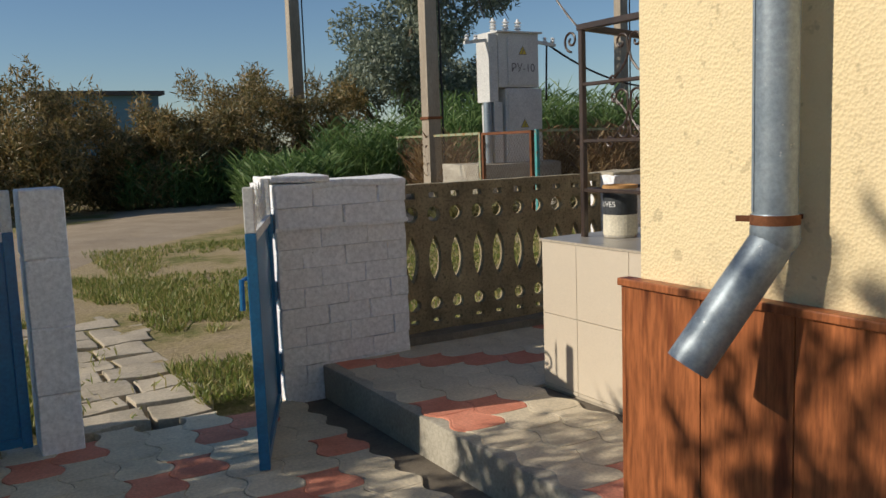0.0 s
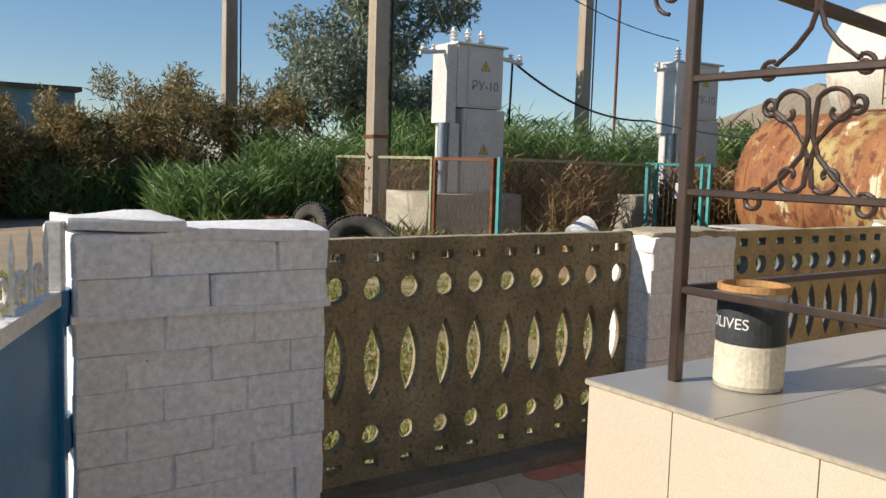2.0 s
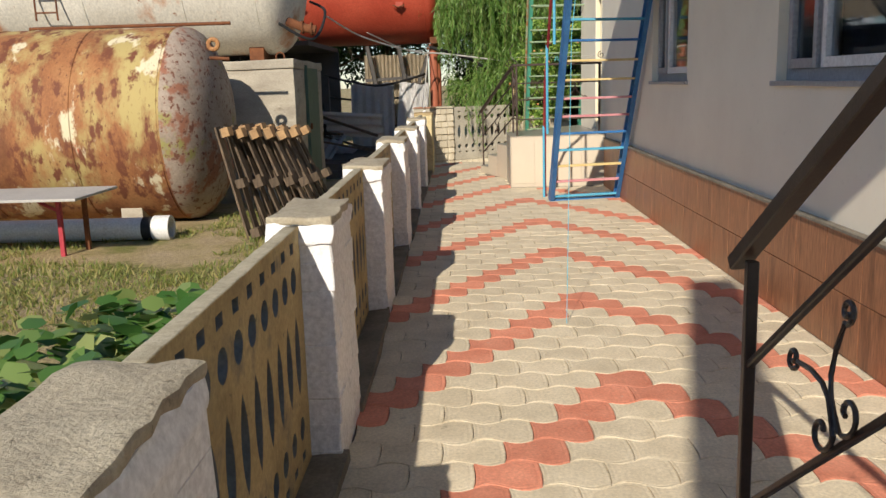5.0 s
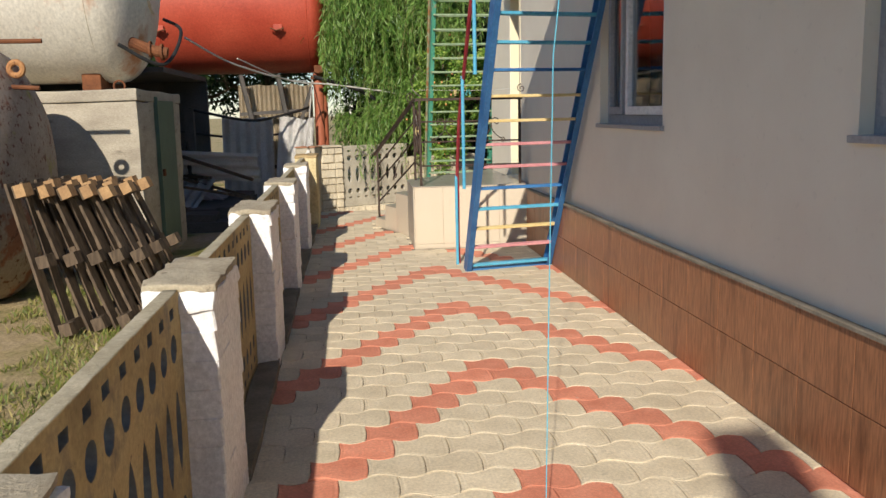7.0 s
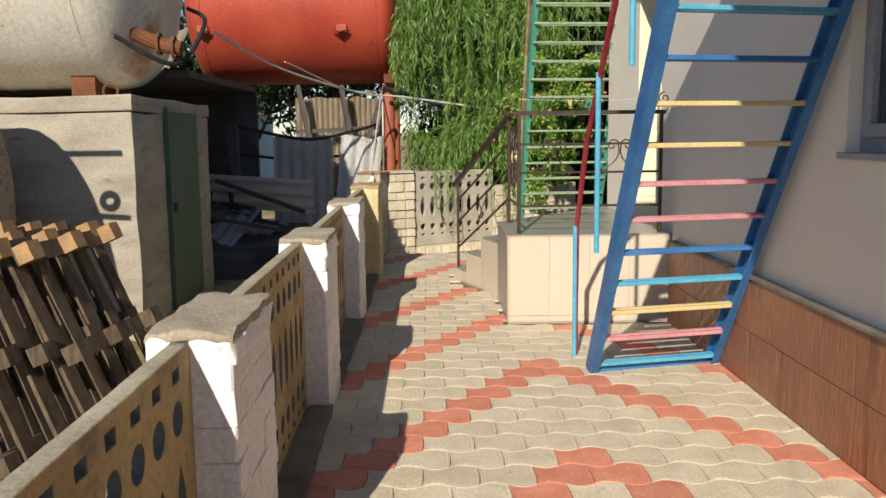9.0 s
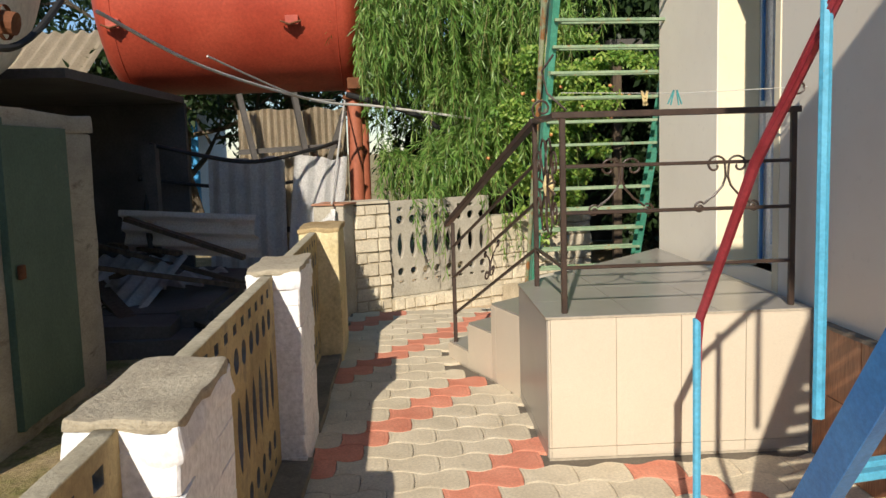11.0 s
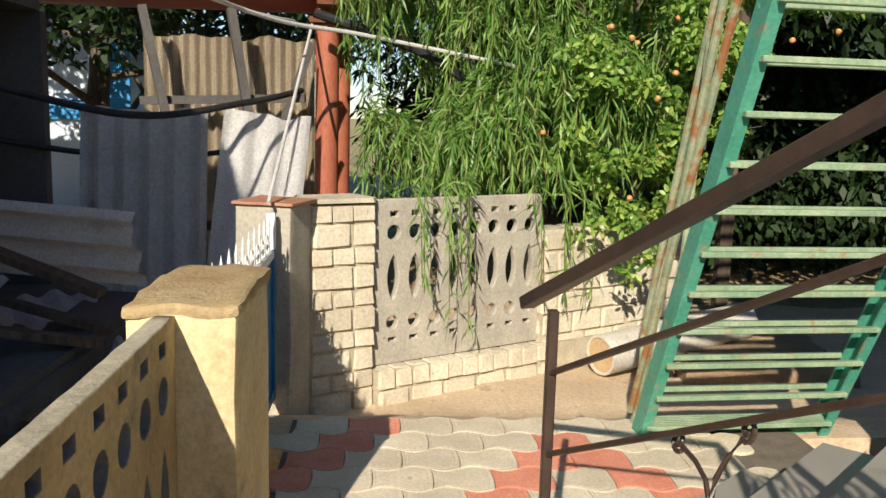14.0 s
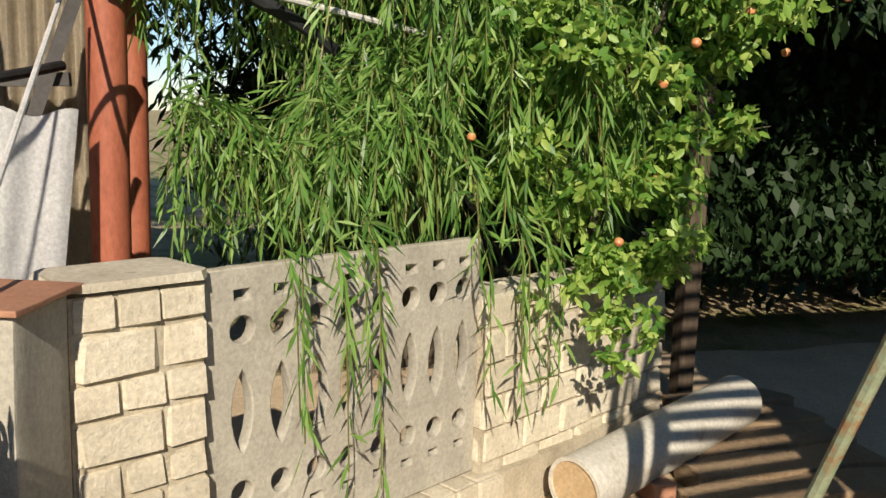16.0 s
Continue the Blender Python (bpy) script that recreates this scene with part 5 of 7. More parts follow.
def table():
    t = thing("outdoor_table", "low outdoor table with grey sheet top and red legs", "table")
    part("tabletop", box(6.45, 7.40, 2.75, 4.75, 0.455, 0.48, 0.006), TABLE_TOP, t)
    for x, y, m in ((6.70, 4.43, RUNG_RED), (6.98, 3.15, RUNG_RED), (7.25, 4.42, RUST), (7.3, 3.05, RUST)):
        part("leg", bar(bmesh.new(), (x, y, GZ - 0.03), (x, y, 0.455), 0.04, 0.04), m, t)
    part("brace", bar(bmesh.new(), (6.98, 3.15, 0.30), (6.98, 3.45, 0.455), 0.025, 0.025), RUNG_RED, t)
    part("brace", bar(bmesh.new(), (6.70, 4.43, 0.43), (6.98, 3.15, 0.43), 0.03, 0.03), RUNG_RED, t)


table()
t = thing("plastic_pipe", "white plastic sewer pipe lying on the grass", "pipe")
part("pipe", lathe(bmesh.new(), [(0.115, 2.45), (0.115, 5.55), (0.10, 5.55), (0.10, 2.45)], 24, pose(7.75, 0, 0.0, -90, 0, 0), True), PVC, t, smooth=True)
part("collar", lathe(bmesh.new(), [(0.13, 2.38), (0.13, 2.55), (0.10, 2.55), (0.10, 2.38)], 24, pose(7.75, 0, 0.0, -90, 0, 0), True), PVC, t, smooth=True)
part("collar", lathe(bmesh.new(), [(0.118, 2.56), (0.118, 2.66)], 24, pose(7.75, 0, 0.0, -90, 0, 0)), BLACK, t, "black seal", True)


def pallet(at):
    t = thing("pallet", "weathered wooden pallet leaning upright", "pallet", "leaning pallets", at=at)
    for i in range(5):
        part("slat", rough(box(-0.40 + 0.19 * i, -0.30 + 0.19 * i, 0.05, 0.072, 0, 1.2), 0.006, 4, 2, i), PALLET_WOOD, t)
    for z in (0.05, 0.56, 1.08):
        part("bearer", box(-0.40, 0.46, 0.0, 0.022, z, z + 0.09), PALLET_WOOD, t)
        for x in (-0.37, 0.02, 0.42):
            part("block", box(x - 0.05, x + 0.05, -0.08, -0.002, z, z + 0.09), FRESH_WOOD if z > 1 else PALLET_WOOD, t, "raw wooden block" if z > 1 else "")
    return t


for k, (x, y, rx, rz) in enumerate(((8.0, 1.42, -14, -12), (8.15, 1.24, -19, -10), (8.22, 1.08, -21, -8), (8.3, 0.93, -22, -9), (8.35, 0.78, -24, -7))):
    pallet((x, y, GZ - 0.02, rx, 0, rz))


# ---- transformer yard ----
def triangle_sign(parent, x, y, z, s):
    m = pose(x, y, z, 90, 0, 0)
    for k, (r, mat) in enumerate(((s, PRINT), (s * 0.8, YELLOW_SIGN))):
        bm = bmesh.new()
        prism(bm, [(r * math.cos(a), r * math.sin(a)) for a in (math.pi / 2, math.pi * 7 / 6, math.pi * 11 / 6)], 0, 0.003 + 0.003 * k)
        bm.transform(m)
        part("warning_sign", bm, mat, parent, "yellow triangular warning sign" if k else "dark sign border")
    part("bolt_mark", bar(bmesh.new(), (x + 0.1 * s, y - 0.008, z + 0.4 * s), (x - 0.1 * s, y - 0.008, z - 0.3 * s), 0.15 * s, 0.003, (0, 1, 0)), PRINT, parent)


def kiosk(at, words):
    t = thing("transformer_kiosk", "pale grey steel transformer kiosk with insulators on its roof", "transformer", "transformer kiosks", at=at)
    part("lower_cabinet", box(0.0, 0.74, 0.0, 0.55, 0.0, 1.22, 0.01), KIOSK, t)
    part("lower_door", box(0.04, 0.70, -0.018, -0.002, 0.05, 1.16, 0.005), KIOSK, t)
    part("upper_cabinet", box(-0.12, 0.70, 0.02, 0.60, 1.235, 2.12, 0.01), KIOSK, t)
    part("upper_door", box(0.06, 0.66, -0.002, 0.018, 1.27, 2.06, 0.005), KIOSK, t)
    part("side_column", box(-0.30, -0.125, 0.03, 0.40, 1.0, 2.10, 0.01), KIOSK, t)
    part("side_column", box(-0.22, -0.05, 0.03, 0.40, 0.0, 0.998, 0.01), KIOSK, t)
    part("cable_duct", tube(bmesh.new(), [(-0.30, 0.1, 0.0), (-0.30, 0.1, 1.0)], 0.07, 12), GALVANISED, t, smooth=True)
    part("roof", box(-0.16, 0.76, -0.03, 0.64, 2.122, 2.15, 0.006), KIOSK, t)
    for x in (-0.05, 0.20, 0.45):
        prof = [(0.05, 2.15)]
        for i in range(4):
            prof += [(0.065, 2.17 + 0.05 * i), (0.03, 2.195 + 0.05 * i)]
        prof += [(0.02, 2.38), (0.0, 2.39)]
        part("insulator", lathe(bmesh.new(), prof, 14, pose(x, 0.25, 0)), CERAMIC, t, "ribbed white ceramic", True)
    for s, x in ((-1, -0.30), (1, 0.70)):
        part("bracket", bar(bmesh.new(), (x, 0.1, 2.0), (x + 0.42 * s, 0.1, 1.95), 0.05, 0.05), KIOSK, t)
        for k in range(2):
            part("insulator", lathe(bmesh.new(), [(0.03, 0), (0.045, 0.02), (0.02, 0.05), (0.04, 0.07), (0.0, 0.1)], 10, pose(x + s * (0.2 + 0.17 * k), 0.1, 1.99)), CERAMIC, t, smooth=True)
    triangle_sign(t, 0.36, -0.020, 0.62, 0.10)
    triangle_sign(t, 0.36, -0.004, 1.82, 0.10)
    me = text_mesh(words, 0.19)
    me.transform(pose(0.36, -0.004, 1.55, 90, 0, 0))
    me.materials.clear()
    me.materials.append(PRINT)
    part("lettering", me, PRINT, t, "faded stencilled letters")
    return t


solid("plinth", rough(box(4.1, 5.85, 7.85, 9.0, -0.2, 0.74, 0.02), 0.03, 3, 3), OLD_CONCRETE, "rough concrete plinth under the transformer kiosk", "plinth", smooth=True)
kiosk(pose(4.80, 7.98, 0.745) @ Matrix.Scale(1.03, 4), "РУ-10")
solid("plinth", rough(box(9.1, 10.6, 8.0, 9.2, -0.2, 0.70, 0.02), 0.03, 3, 3), OLD_CONCRETE, "rough concrete plinth behind the blue gate", "plinth", smooth=True)
kiosk(pose(9.88, 8.05, 0.705) @ Matrix.Scale(1.14, 4), "РУ-10")


def mesh_panel(a, b, z0, z1, frame, post, label):
    """A framed wire mesh fence bay from a to b."""
    t = thing("mesh_fence", label, "fence", "wire mesh fence bays")
    A, B = Vector((*a, 0)), Vector((*b, 0))
    up = Vector((0, 0, 1))
    for p in (A, B):
        part("post", bar(bmesh.new(), p + up * (GZ - 0.1), p + up * (z1 + 0.02), 0.05, 0.05), post, t)
    part("rail", bar(bmesh.new(), A + up * z1, B + up * z1, 0.04, 0.04), frame, t)
    part("rail", bar(bmesh.new(), A + up * (z0 + 0.03), B + up * (z0 + 0.03), 0.04, 0.04), frame, t)
    bm = bmesh.new()
    L, H, s = (B - A).length, z1 - z0, 0.085
    d = (B - A).normalized()
    n = int((L + H) / s)
    for k in range(n):
        for sg in (1, -1):
            x0 = k * s - (H if sg > 0 else 0)
            pts = []
            for q in (0.0, 1.0):
                pts.append((x0 + q * H if sg > 0 else x0 + (1 - q) * H - H + H * 0, q * H))
            (xa, za), (xb, zb) = pts
            if xa == xb:
                continue
            lo, hi = 0.0, 1.0
            for f0, f1 in (((0 - xa) / (xb - xa), (L - xa) / (xb - xa)),):
                lo, hi = max(lo, min(f0, f1)), min(hi, max(f0, f1))
            if hi - lo < 0.02:
                continue
            p, q = xa + (xb - xa) * lo, xa + (xb - xa) * hi
            tube(bm, [A + d * p + up * (z0 + za + (zb - za) * lo), A + d * q + up * (z0 + za + (zb - za) * hi)], 0.0022, 3, False)
    part("wire_mesh", bm, MESH_WIRE, t, "rusty diamond wire mesh")
    return t


mesh_panel((4.43, 11.27), (4.02, 7.62), -0.02, 1.25, RUSTY_GREEN, RUSTY_GREEN, "wire mesh fence bay with faded frame")
mesh_panel((4.0, 7.5), (3.80, 5.92), -0.02, 1.24, RUST, RUST, "narrow wire mesh bay with rusty frame")
mesh_panel((3.82, 5.82), (7.75, 7.02), -0.02, 1.25, RUSTY_GREEN, TEAL_PAINT, "long wire mesh fence bay with teal posts")


def teal_gate():
    t = thing("mesh_gate", "faded teal wire gate with a white notice", "gate")
    a, b = (7.83, 7.1), (8.43, 6.35)
    for p in (a, b, (7.92, 6.99), (8.36, 6.44)):
        part("post", bar(bmesh.new(), (*p, GZ - 0.1), (*p, 1.29), 0.05, 0.05), TEAL_PAINT, t)
    for z in (0.05, 1.27):
        part("rail", bar(bmesh.new(), (*a, z), (*b, z), 0.04, 0.04), TEAL_PAINT, t)
    A, B = Vector((*a, 0)), Vector((*b, 0))
    p = A.lerp(B, 0.6)
    m = Matrix.Translation((p.x - 0.03, p.y - 0.02, 0.86)) @ Matrix.Rotation(math.atan2(B.y - A.y, B.x - A.x), 4, "Z")
    bm = box(-0.13, 0.13, -0.006, 0.006, -0.12, 0.12)
    bm.transform(m)
    part("notice", bm, PAPER, t, "blank white notice")
    bm = bmesh.new()
    for i in range(1, 14):
        tube(bm, [A.lerp(B, i / 14) + Vector((0, 0, 0.05)), A.lerp(B, i / 14) + Vector((0, 0, 1.27))], 0.003, 3, False)
    part("wire_mesh", bm, MESH_WIRE, t)


teal_gate()


def tyre(at):
    prof = []
    R, r = 0.36, 0.125
    for i in range(14):
        a = 2 * math.pi * i / 14
        prof.append((R + r * 0.95 * math.copysign(abs(math.cos(a)) ** 0.7, math.cos(a)) * (0.95 if math.cos(a) > 0 else 1), r * 0.85 * math.copysign(abs(math.sin(a)) ** 0.7, math.sin(a))))
    t = thing("tyre", "worn dusty truck tyre lying in the grass", "tyre", "old tyres", at=at)
    part("carcass", lathe(bmesh.new(), prof, 40, None, True), TYRE, t, smooth=True)
    bm = bmesh.new()
    for k in range(40):
        a = 2 * math.pi * k / 40
        bm2 = bar(bm, ((R + r * 0.93) * math.cos(a), (R + r * 0.93) * math.sin(a), -0.10), ((R + r * 0.93) * math.cos(a + 0.06), (R + r * 0.93) * math.sin(a + 0.06), 0.10), 0.05, 0.025, (math.cos(a), math.sin(a), 0))
    part("tread", bm, TYRE, t)
    return t


tyre((2.75, 7.35, 0.10, 38, 0, -28))
tyre(pose(2.42, 8.15, 0.22, 80, 0, -75) @ Matrix.Scale(0.78, 4))


def rubbish():
    bm = bmesh.new()
    n = 16
    grid = {}
    for i in range(n + 1):
        for j in range(n + 1):
            x, y = (i / n - 0.5) * 2, (j / n - 0.5) * 2
            h = max(0.0, 1 - math.hypot(x, y)) ** 0.8 * 0.42 + 0.10 * noise.noise(Vector((x * 3, y * 3, 0)))
            grid[i, j] = bm.verts.new((4.45 + x * 0.75, 5.1 + y * 0.6, GZ - 0.08 + max(0, h)))
    for i in range(n):
        for j in range(n):
            bm.faces.new((grid[i, j], grid[i + 1, j], grid[i + 1, j + 1], grid[i, j + 1]))
    solid("earth_mound", bm, SOIL, "heap of loose brown earth", "mound", smooth=True)
    for k, (x, y, s) in enumerate(((4.15, 6.3, 0.22), (4.55, 6.35, 0.25), (5.4, 5.6, 0.15))):
        bm = bmesh.new()
        bmesh.ops.create_icosphere(bm, subdivisions=3, radius=s, matrix=Matrix.Translation((x, y, GZ + s * 0.6)))
        solid("boulder", rough(bm, 0.06, 4, 0, k), OLD_CONCRETE, "rounded pale lump of broken concrete", "rubble", "rubble", smooth=True)
    t = thing("bucket", "dented white plastic bucket tipped on its side", "bucket", at=(5.15, 5.9, 0.22, 60, 12, 70))
    part("body", rough(lathe(bmesh.new(), [(0.0, 0.0), (0.17, 0.0), (0.21, 0.30), (0.20, 0.30), (0.16, 0.015)], 20), 0.02, 5), PVC, t, smooth=True)
    bm = bmesh.new()
    bmesh.ops.create_icosphere(bm, subdivisions=3, radius=0.2, matrix=Matrix.Translation((5.1, 5.75, 0.05)))
    solid("crumpled_sheet", rough(bm, 0.12, 5, 0, 3), CAN_RUST, "crumpled orange rusty sheet metal", "scrap", smooth=True)
    t = thing("barrel", "short rusty red drum standing in the weeds", "barrel", at=(2.7, 9.9, GZ))
    part("body", lathe(bmesh.new(), [(0, 0), (0.17, 0), (0.17, 0.2), (0.18, 0.21), (0.17, 0.22), (0.17, 0.42), (0.155, 0.42), (0.155, 0.05)], 20), RUST, t, smooth=True)


rubbish()


# ---- poles and wires ----
def pole(x, y, r0, r1, h, name="utility_pole", lean=(0, 0)):
    t = thing(name, "grey-tan concrete utility pole", "pole", "utility poles")
    part("shaft", bar_taper((x, y, GZ - 0.2), (x + lean[0], y + lean[1], h), r0, r1), POLE_CONCRETE, t)
    part("clamp", box(x - r0 * 1.15, x + r0 * 1.15, y - r0 * 1.15, y + r0 * 1.15, 1.55, 1.60), RUST, t, "rusty strap")
    part("cable", tube(bmesh.new(), [(x + r0 * 1.3, y - r0, 0.3), (x + r0 * 1.3, y - r0, h)], 0.02, 6), CABLE, t)
    return t


def bar_taper(a, b, r0, r1):
    bm = bmesh.new()
    lo = [bm.verts.new((a[0] + sx * r0, a[1] + sy * r0, a[2])) for sx, sy in ((-1, -1), (1, -1), (1, 1), (-1, 1))]
    hi = [bm.verts.new((b[0] + sx * r1, b[1] + sy * r1, b[2])) for sx, sy in ((-1, -1), (1, -1), (1, 1), (-1, 1))]
    bm.faces.new(lo[::-1])
    bm.faces.new(hi)
    for i in range(4):
        bm.faces.new((lo[i], lo[(i + 1) % 4], hi[(i + 1) % 4], hi[i]))
    return bm


def wire(a, b, sag, r=0.012, material=None, n=16, label="thin black overhead electric cable"):
    a, b = Vector(a), Vector(b)
    pts = [a.lerp(b, i / n) - Vector((0, 0, sag * 4 * (i / n) * (1 - i / n))) for i in range(n + 1)]
    return solid("overhead_cable", tube(bmesh.new(), pts, r, 6), material or CABLE, label, "cable", "cables", smooth=True)


pole(5.3, 18.9, 0.17, 0.13, 9.0)
pole(4.25, 9.6, 0.13, 0.11, 8.0)
pole(13.4, 14.6, 0.15, 0.12, 9.0)
# This one is unseen, added to cast the shadow band along the walk.
pole(-5.34, 0.34, 0.15, 0.14, 6.0)
wire((-14, 11.0, 4.6), (4.25, 9.6, 6.4), 0.9, 0.014)
wire((4.25, 9.6, 7.2), (4.62, 8.3, 3.2), 0.15)
wire((4.25, 9.6, 7.0), (4.88, 8.3, 3.2), 0.15, 0.007)
wire((4.25, 9.6, 6.6), (5.13, 8.3, 3.2), 0.15, 0.007)
wire((5.8, 8.15, 2.80), (9.1, 8.3, 2.05), 0.25, 0.018)
wire((9.1, 8.3, 2.05), (10.9, 3.3, 1.95), 0.30, 0.016)
wire((5.2, 18.9, 8.4), (13.4, 14.6, 6.4), 0.5, 0.01)
wire((5.82, 8.15, 2.8), (5.75, 8.1, 1.8), -0.02, 0.018)
wire((4.25, 9.6, 6.9), (13.4, 14.6, 5.6), 0.9, 0.010)
wire((4.25, 9.6, 6.1), (9.9, 8.4, 3.55), 0.5, 0.010)
solid("mast", tube(bmesh.new(), [(13.0, 13.0, -0.2), (13.0, 13.0, 5.4)], 0.035, 8), RUST, "thin rusty mast among the reeds", "mast")


# ---- plants ----
def branches(bm, base, top, r0, n, reach, seed, forks=3):
    """A trunk with n limbs that fork; returns the limb ends."""
    r = random.Random(seed)
    base, top = Vector(base), Vector(top)
    pts = [base.lerp(top, i / 6) + (Vector((r.uniform(-1, 1), r.uniform(-1, 1), 0)) * 0.05 * reach if 0 < i else Vector()) for i in range(7)]
    tube(bm, pts, [r0 * (1 - 0.75 * i / 6) for i in range(7)], 10)
    ends = []
    for k in range(n):
        f = 0.3 + 0.7 * k / n
        p = base.lerp(top, f)
        a = k * 2.4 + r.uniform(-0.4, 0.4)
        q = p + Vector((math.cos(a), math.sin(a), r.uniform(0.35, 0.9))) * reach * r.uniform(0.6, 1.1)
        mid = p.lerp(q, 0.5) + Vector((0, 0, -0.07 * reach))
        tube(bm, [p, mid, q], [r0 * 0.45 * (1.1 - f), r0 * 0.3 * (1.1 - f), r0 * 0.08], 6)
        for j in range(forks):
            e = q + Vector((r.uniform(-1, 1), r.uniform(-1, 1), r.uniform(-0.2, 1))) * reach * 0.5
            tube(bm, [mid.lerp(q, 0.4 + 0.2 * j), e], [r0 * 0.16, r0 * 0.04], 5)
            ends.append(e)
    return ends


def tree(name, label, base, height, spread, n_leaves, leaf, size, seed, r0=0.16, crown_low=0.35, width=0.35):
    t = thing(name, label, "tree")
    bm = bmesh.new()
    b = Vector((*base, GZ - 0.1))
    ends = branches(bm, b, b + Vector((0.1, 0.1, height * 0.8)), r0, 8, spread * 0.55, seed)
    part("trunk", bm, BARK, t, smooth=True)
    r = np.random.default_rng(seed)
    lumps = [((e.x, e.y, min(max(e.z, height * crown_low), height * 0.95)), (spread * r.uniform(0.2, 0.38), spread * r.uniform(0.2, 0.38), height * r.uniform(0.08, 0.17))) for e in ends]
    P = in_lumps(n_leaves, lumps, 0.35)
    D = ways(n_leaves, -0.1)
    part("crown", blades("crown", P, D, sides(D), size * (0.6 + 0.8 * rng.random(n_leaves)), size * width, 0.02, leaf), leaf, t)
    return t


tree("silver_tree", "tall silver-green tree behind the transformer yard", (7.7, 16.7), 5.6, 2.9, 22000, SILVER_LEAF, 0.17, 3, 0.2, 0.28)
tree("silver_tree", "silver-green tree crown beside the tall one", (9.3, 17.4), 4.2, 2.2, 10000, SILVER_LEAF, 0.17, 8, 0.18, 0.25)


def bush(x, y, h, w, n, leaf, seed, label, name="bush", upright=0.7):
    r = np.random.default_rng(seed)
    t = thing(name, label, "bush", "bushes along the track")
    bm = bmesh.new()
    tips = []
    for k in range(16):
        a = k * 2.4
        e = (x + math.cos(a) * w * r.uniform(0.2, 0.9), y + math.sin(a) * w * r.uniform(0.2, 0.9), h * r.uniform(0.55, 1.0))
        tube(bm, [(x + math.cos(a) * 0.1, y + math.sin(a) * 0.1, GZ - 0.1), ((x + e[0]) / 2, (y + e[1]) / 2, e[2] * 0.6), e], [0.03, 0.02, 0.006], 5)
        tips.append(e)
    part("stems", bm, BARK, t)
    lumps = [(e, (w * r.uniform(0.14, 0.30), w * r.uniform(0.14, 0.30), h * r.uniform(0.10, 0.26))) for e in tips]
    lumps += [((x + r.uniform(-0.6, 0.6) * w, y + r.uniform(-0.6, 0.6) * w, h * r.uniform(0.1, 0.5)), (w * 0.35, w * 0.35, h * 0.28)) for _ in range(12)]
    P = in_lumps(n, lumps, 0.2)
    P[:, 2] = np.maximum(P[:, 2], GZ)
    D = ways(n, upright)
    part("foliage", blades("foliage", P, D, sides(D), 0.10 + 0.16 * rng.random(n), 0.035, 0.02, leaf), leaf, t)


for k, (x, y, h, w) in enumerate(((-4.6, 15.4, 2.1, 1.8), (-2.0, 15.6, 2.5, 1.7), (-0.3, 16.8, 2.2, 1.6), (1.3, 16.0, 1.9, 1.3), (3.6, 18.4, 3.0, 1.7), (5.3, 17.6, 2.7, 1.5), (-7.5, 15.5, 2.4, 2.0), (2.7, 17.2, 1.9, 1.4))):
    bush(x, y, h, w, 16000, TAMARISK, 20 + k, "feathery brown-green tamarisk bush")


def reeds(name, label, spots, n, h, material, seed, leafy=7):
    """spots: (x, y, radius x, radius y)."""
    r = np.random.default_rng(seed)
    pick = r.integers(0, len(spots), n)
    S = np.array(spots, float)[pick]
    a, q = r.random(n) * 2 * math.pi, np.sqrt(r.random(n))
    base = np.stack([S[:, 0] + S[:, 2] * q * np.cos(a), S[:, 1] + S[:, 3] * q * np.sin(a), np.full(n, GZ - 0.05)], 1)
    hh = h * (0.65 + 0.45 * r.random(n))
    lean = np.stack([r.normal(size=n) * 0.10 + 0.05, r.normal(size=n) * 0.10, np.ones(n)], 1)
    lean = unit(lean)
    P, D, L, W, dr = [base], [lean], [hh], [np.full(n, 0.02)], [np.zeros(n)]
    for k in range(leafy):
        f = 0.18 + 0.80 * (k + r.random(n)) / leafy
        az = r.random(n) * 2 * math.pi
        P.append(base + lean * (hh * f)[:, None])
        D.append(unit(np.stack([np.cos(az), np.sin(az), 0.9 + 0.6 * r.random(n)], 1)))
        L.append(0.28 + 0.28 * r.random(n))
        W.append(np.full(n, 0.034))
        dr.append(0.05 + 0.16 * r.random(n))
    P, D = np.concatenate(P), np.concatenate(D)
    me = blades(name, P, D, sides(D), np.concatenate(L), np.concatenate(W), np.concatenate(dr), material)
    return solid(name, me, material, label, "reeds", kind="stuff")


reeds("reed_bed", "tall green reeds behind the transformer yard", [(7.2, 11.6, 1.6, 1.2), (9.2, 12.2, 1.8, 1.2), (11.4, 12.3, 1.8, 1.4), (13.4, 11.0, 1.8, 1.6), (12.6, 9.0, 1.2, 1.2), (8.2, 13.6, 3.0, 1.2)], 4300, 2.25, REED_LEAF, 1)
reeds("reed_bed", "middling green reeds at the end of the bed", [(4.0, 12.2, 1.0, 1.2), (5.4, 12.2, 1.3, 1.2)], 1100, 1.65, REED_LEAF, 9)
reeds("reed_bed", "lower green reeds spilling towards the track", [(2.2, 11.3, 0.9, 1.0), (2.9, 13.4, 1.2, 1.0), (1.6, 15.6, 1.8, 0.8)], 1900, 1.05, REED_LEAF, 2)
reeds("dry_reeds", "dry brown reeds inside the wire fence", [(4.6, 10.0, 0.4, 0.8), (6.6, 7.6, 0.5, 0.4), (7.2, 7.9, 0.6, 0.4), (8.9, 7.2, 0.4, 0.5), (9.3, 6.5, 0.4, 0.6), (7.6, 8.6, 0.8, 0.4), (6.3, 8.4, 0.5, 0.4)], 1700, 1.35, REED_DRY, 3, 5)
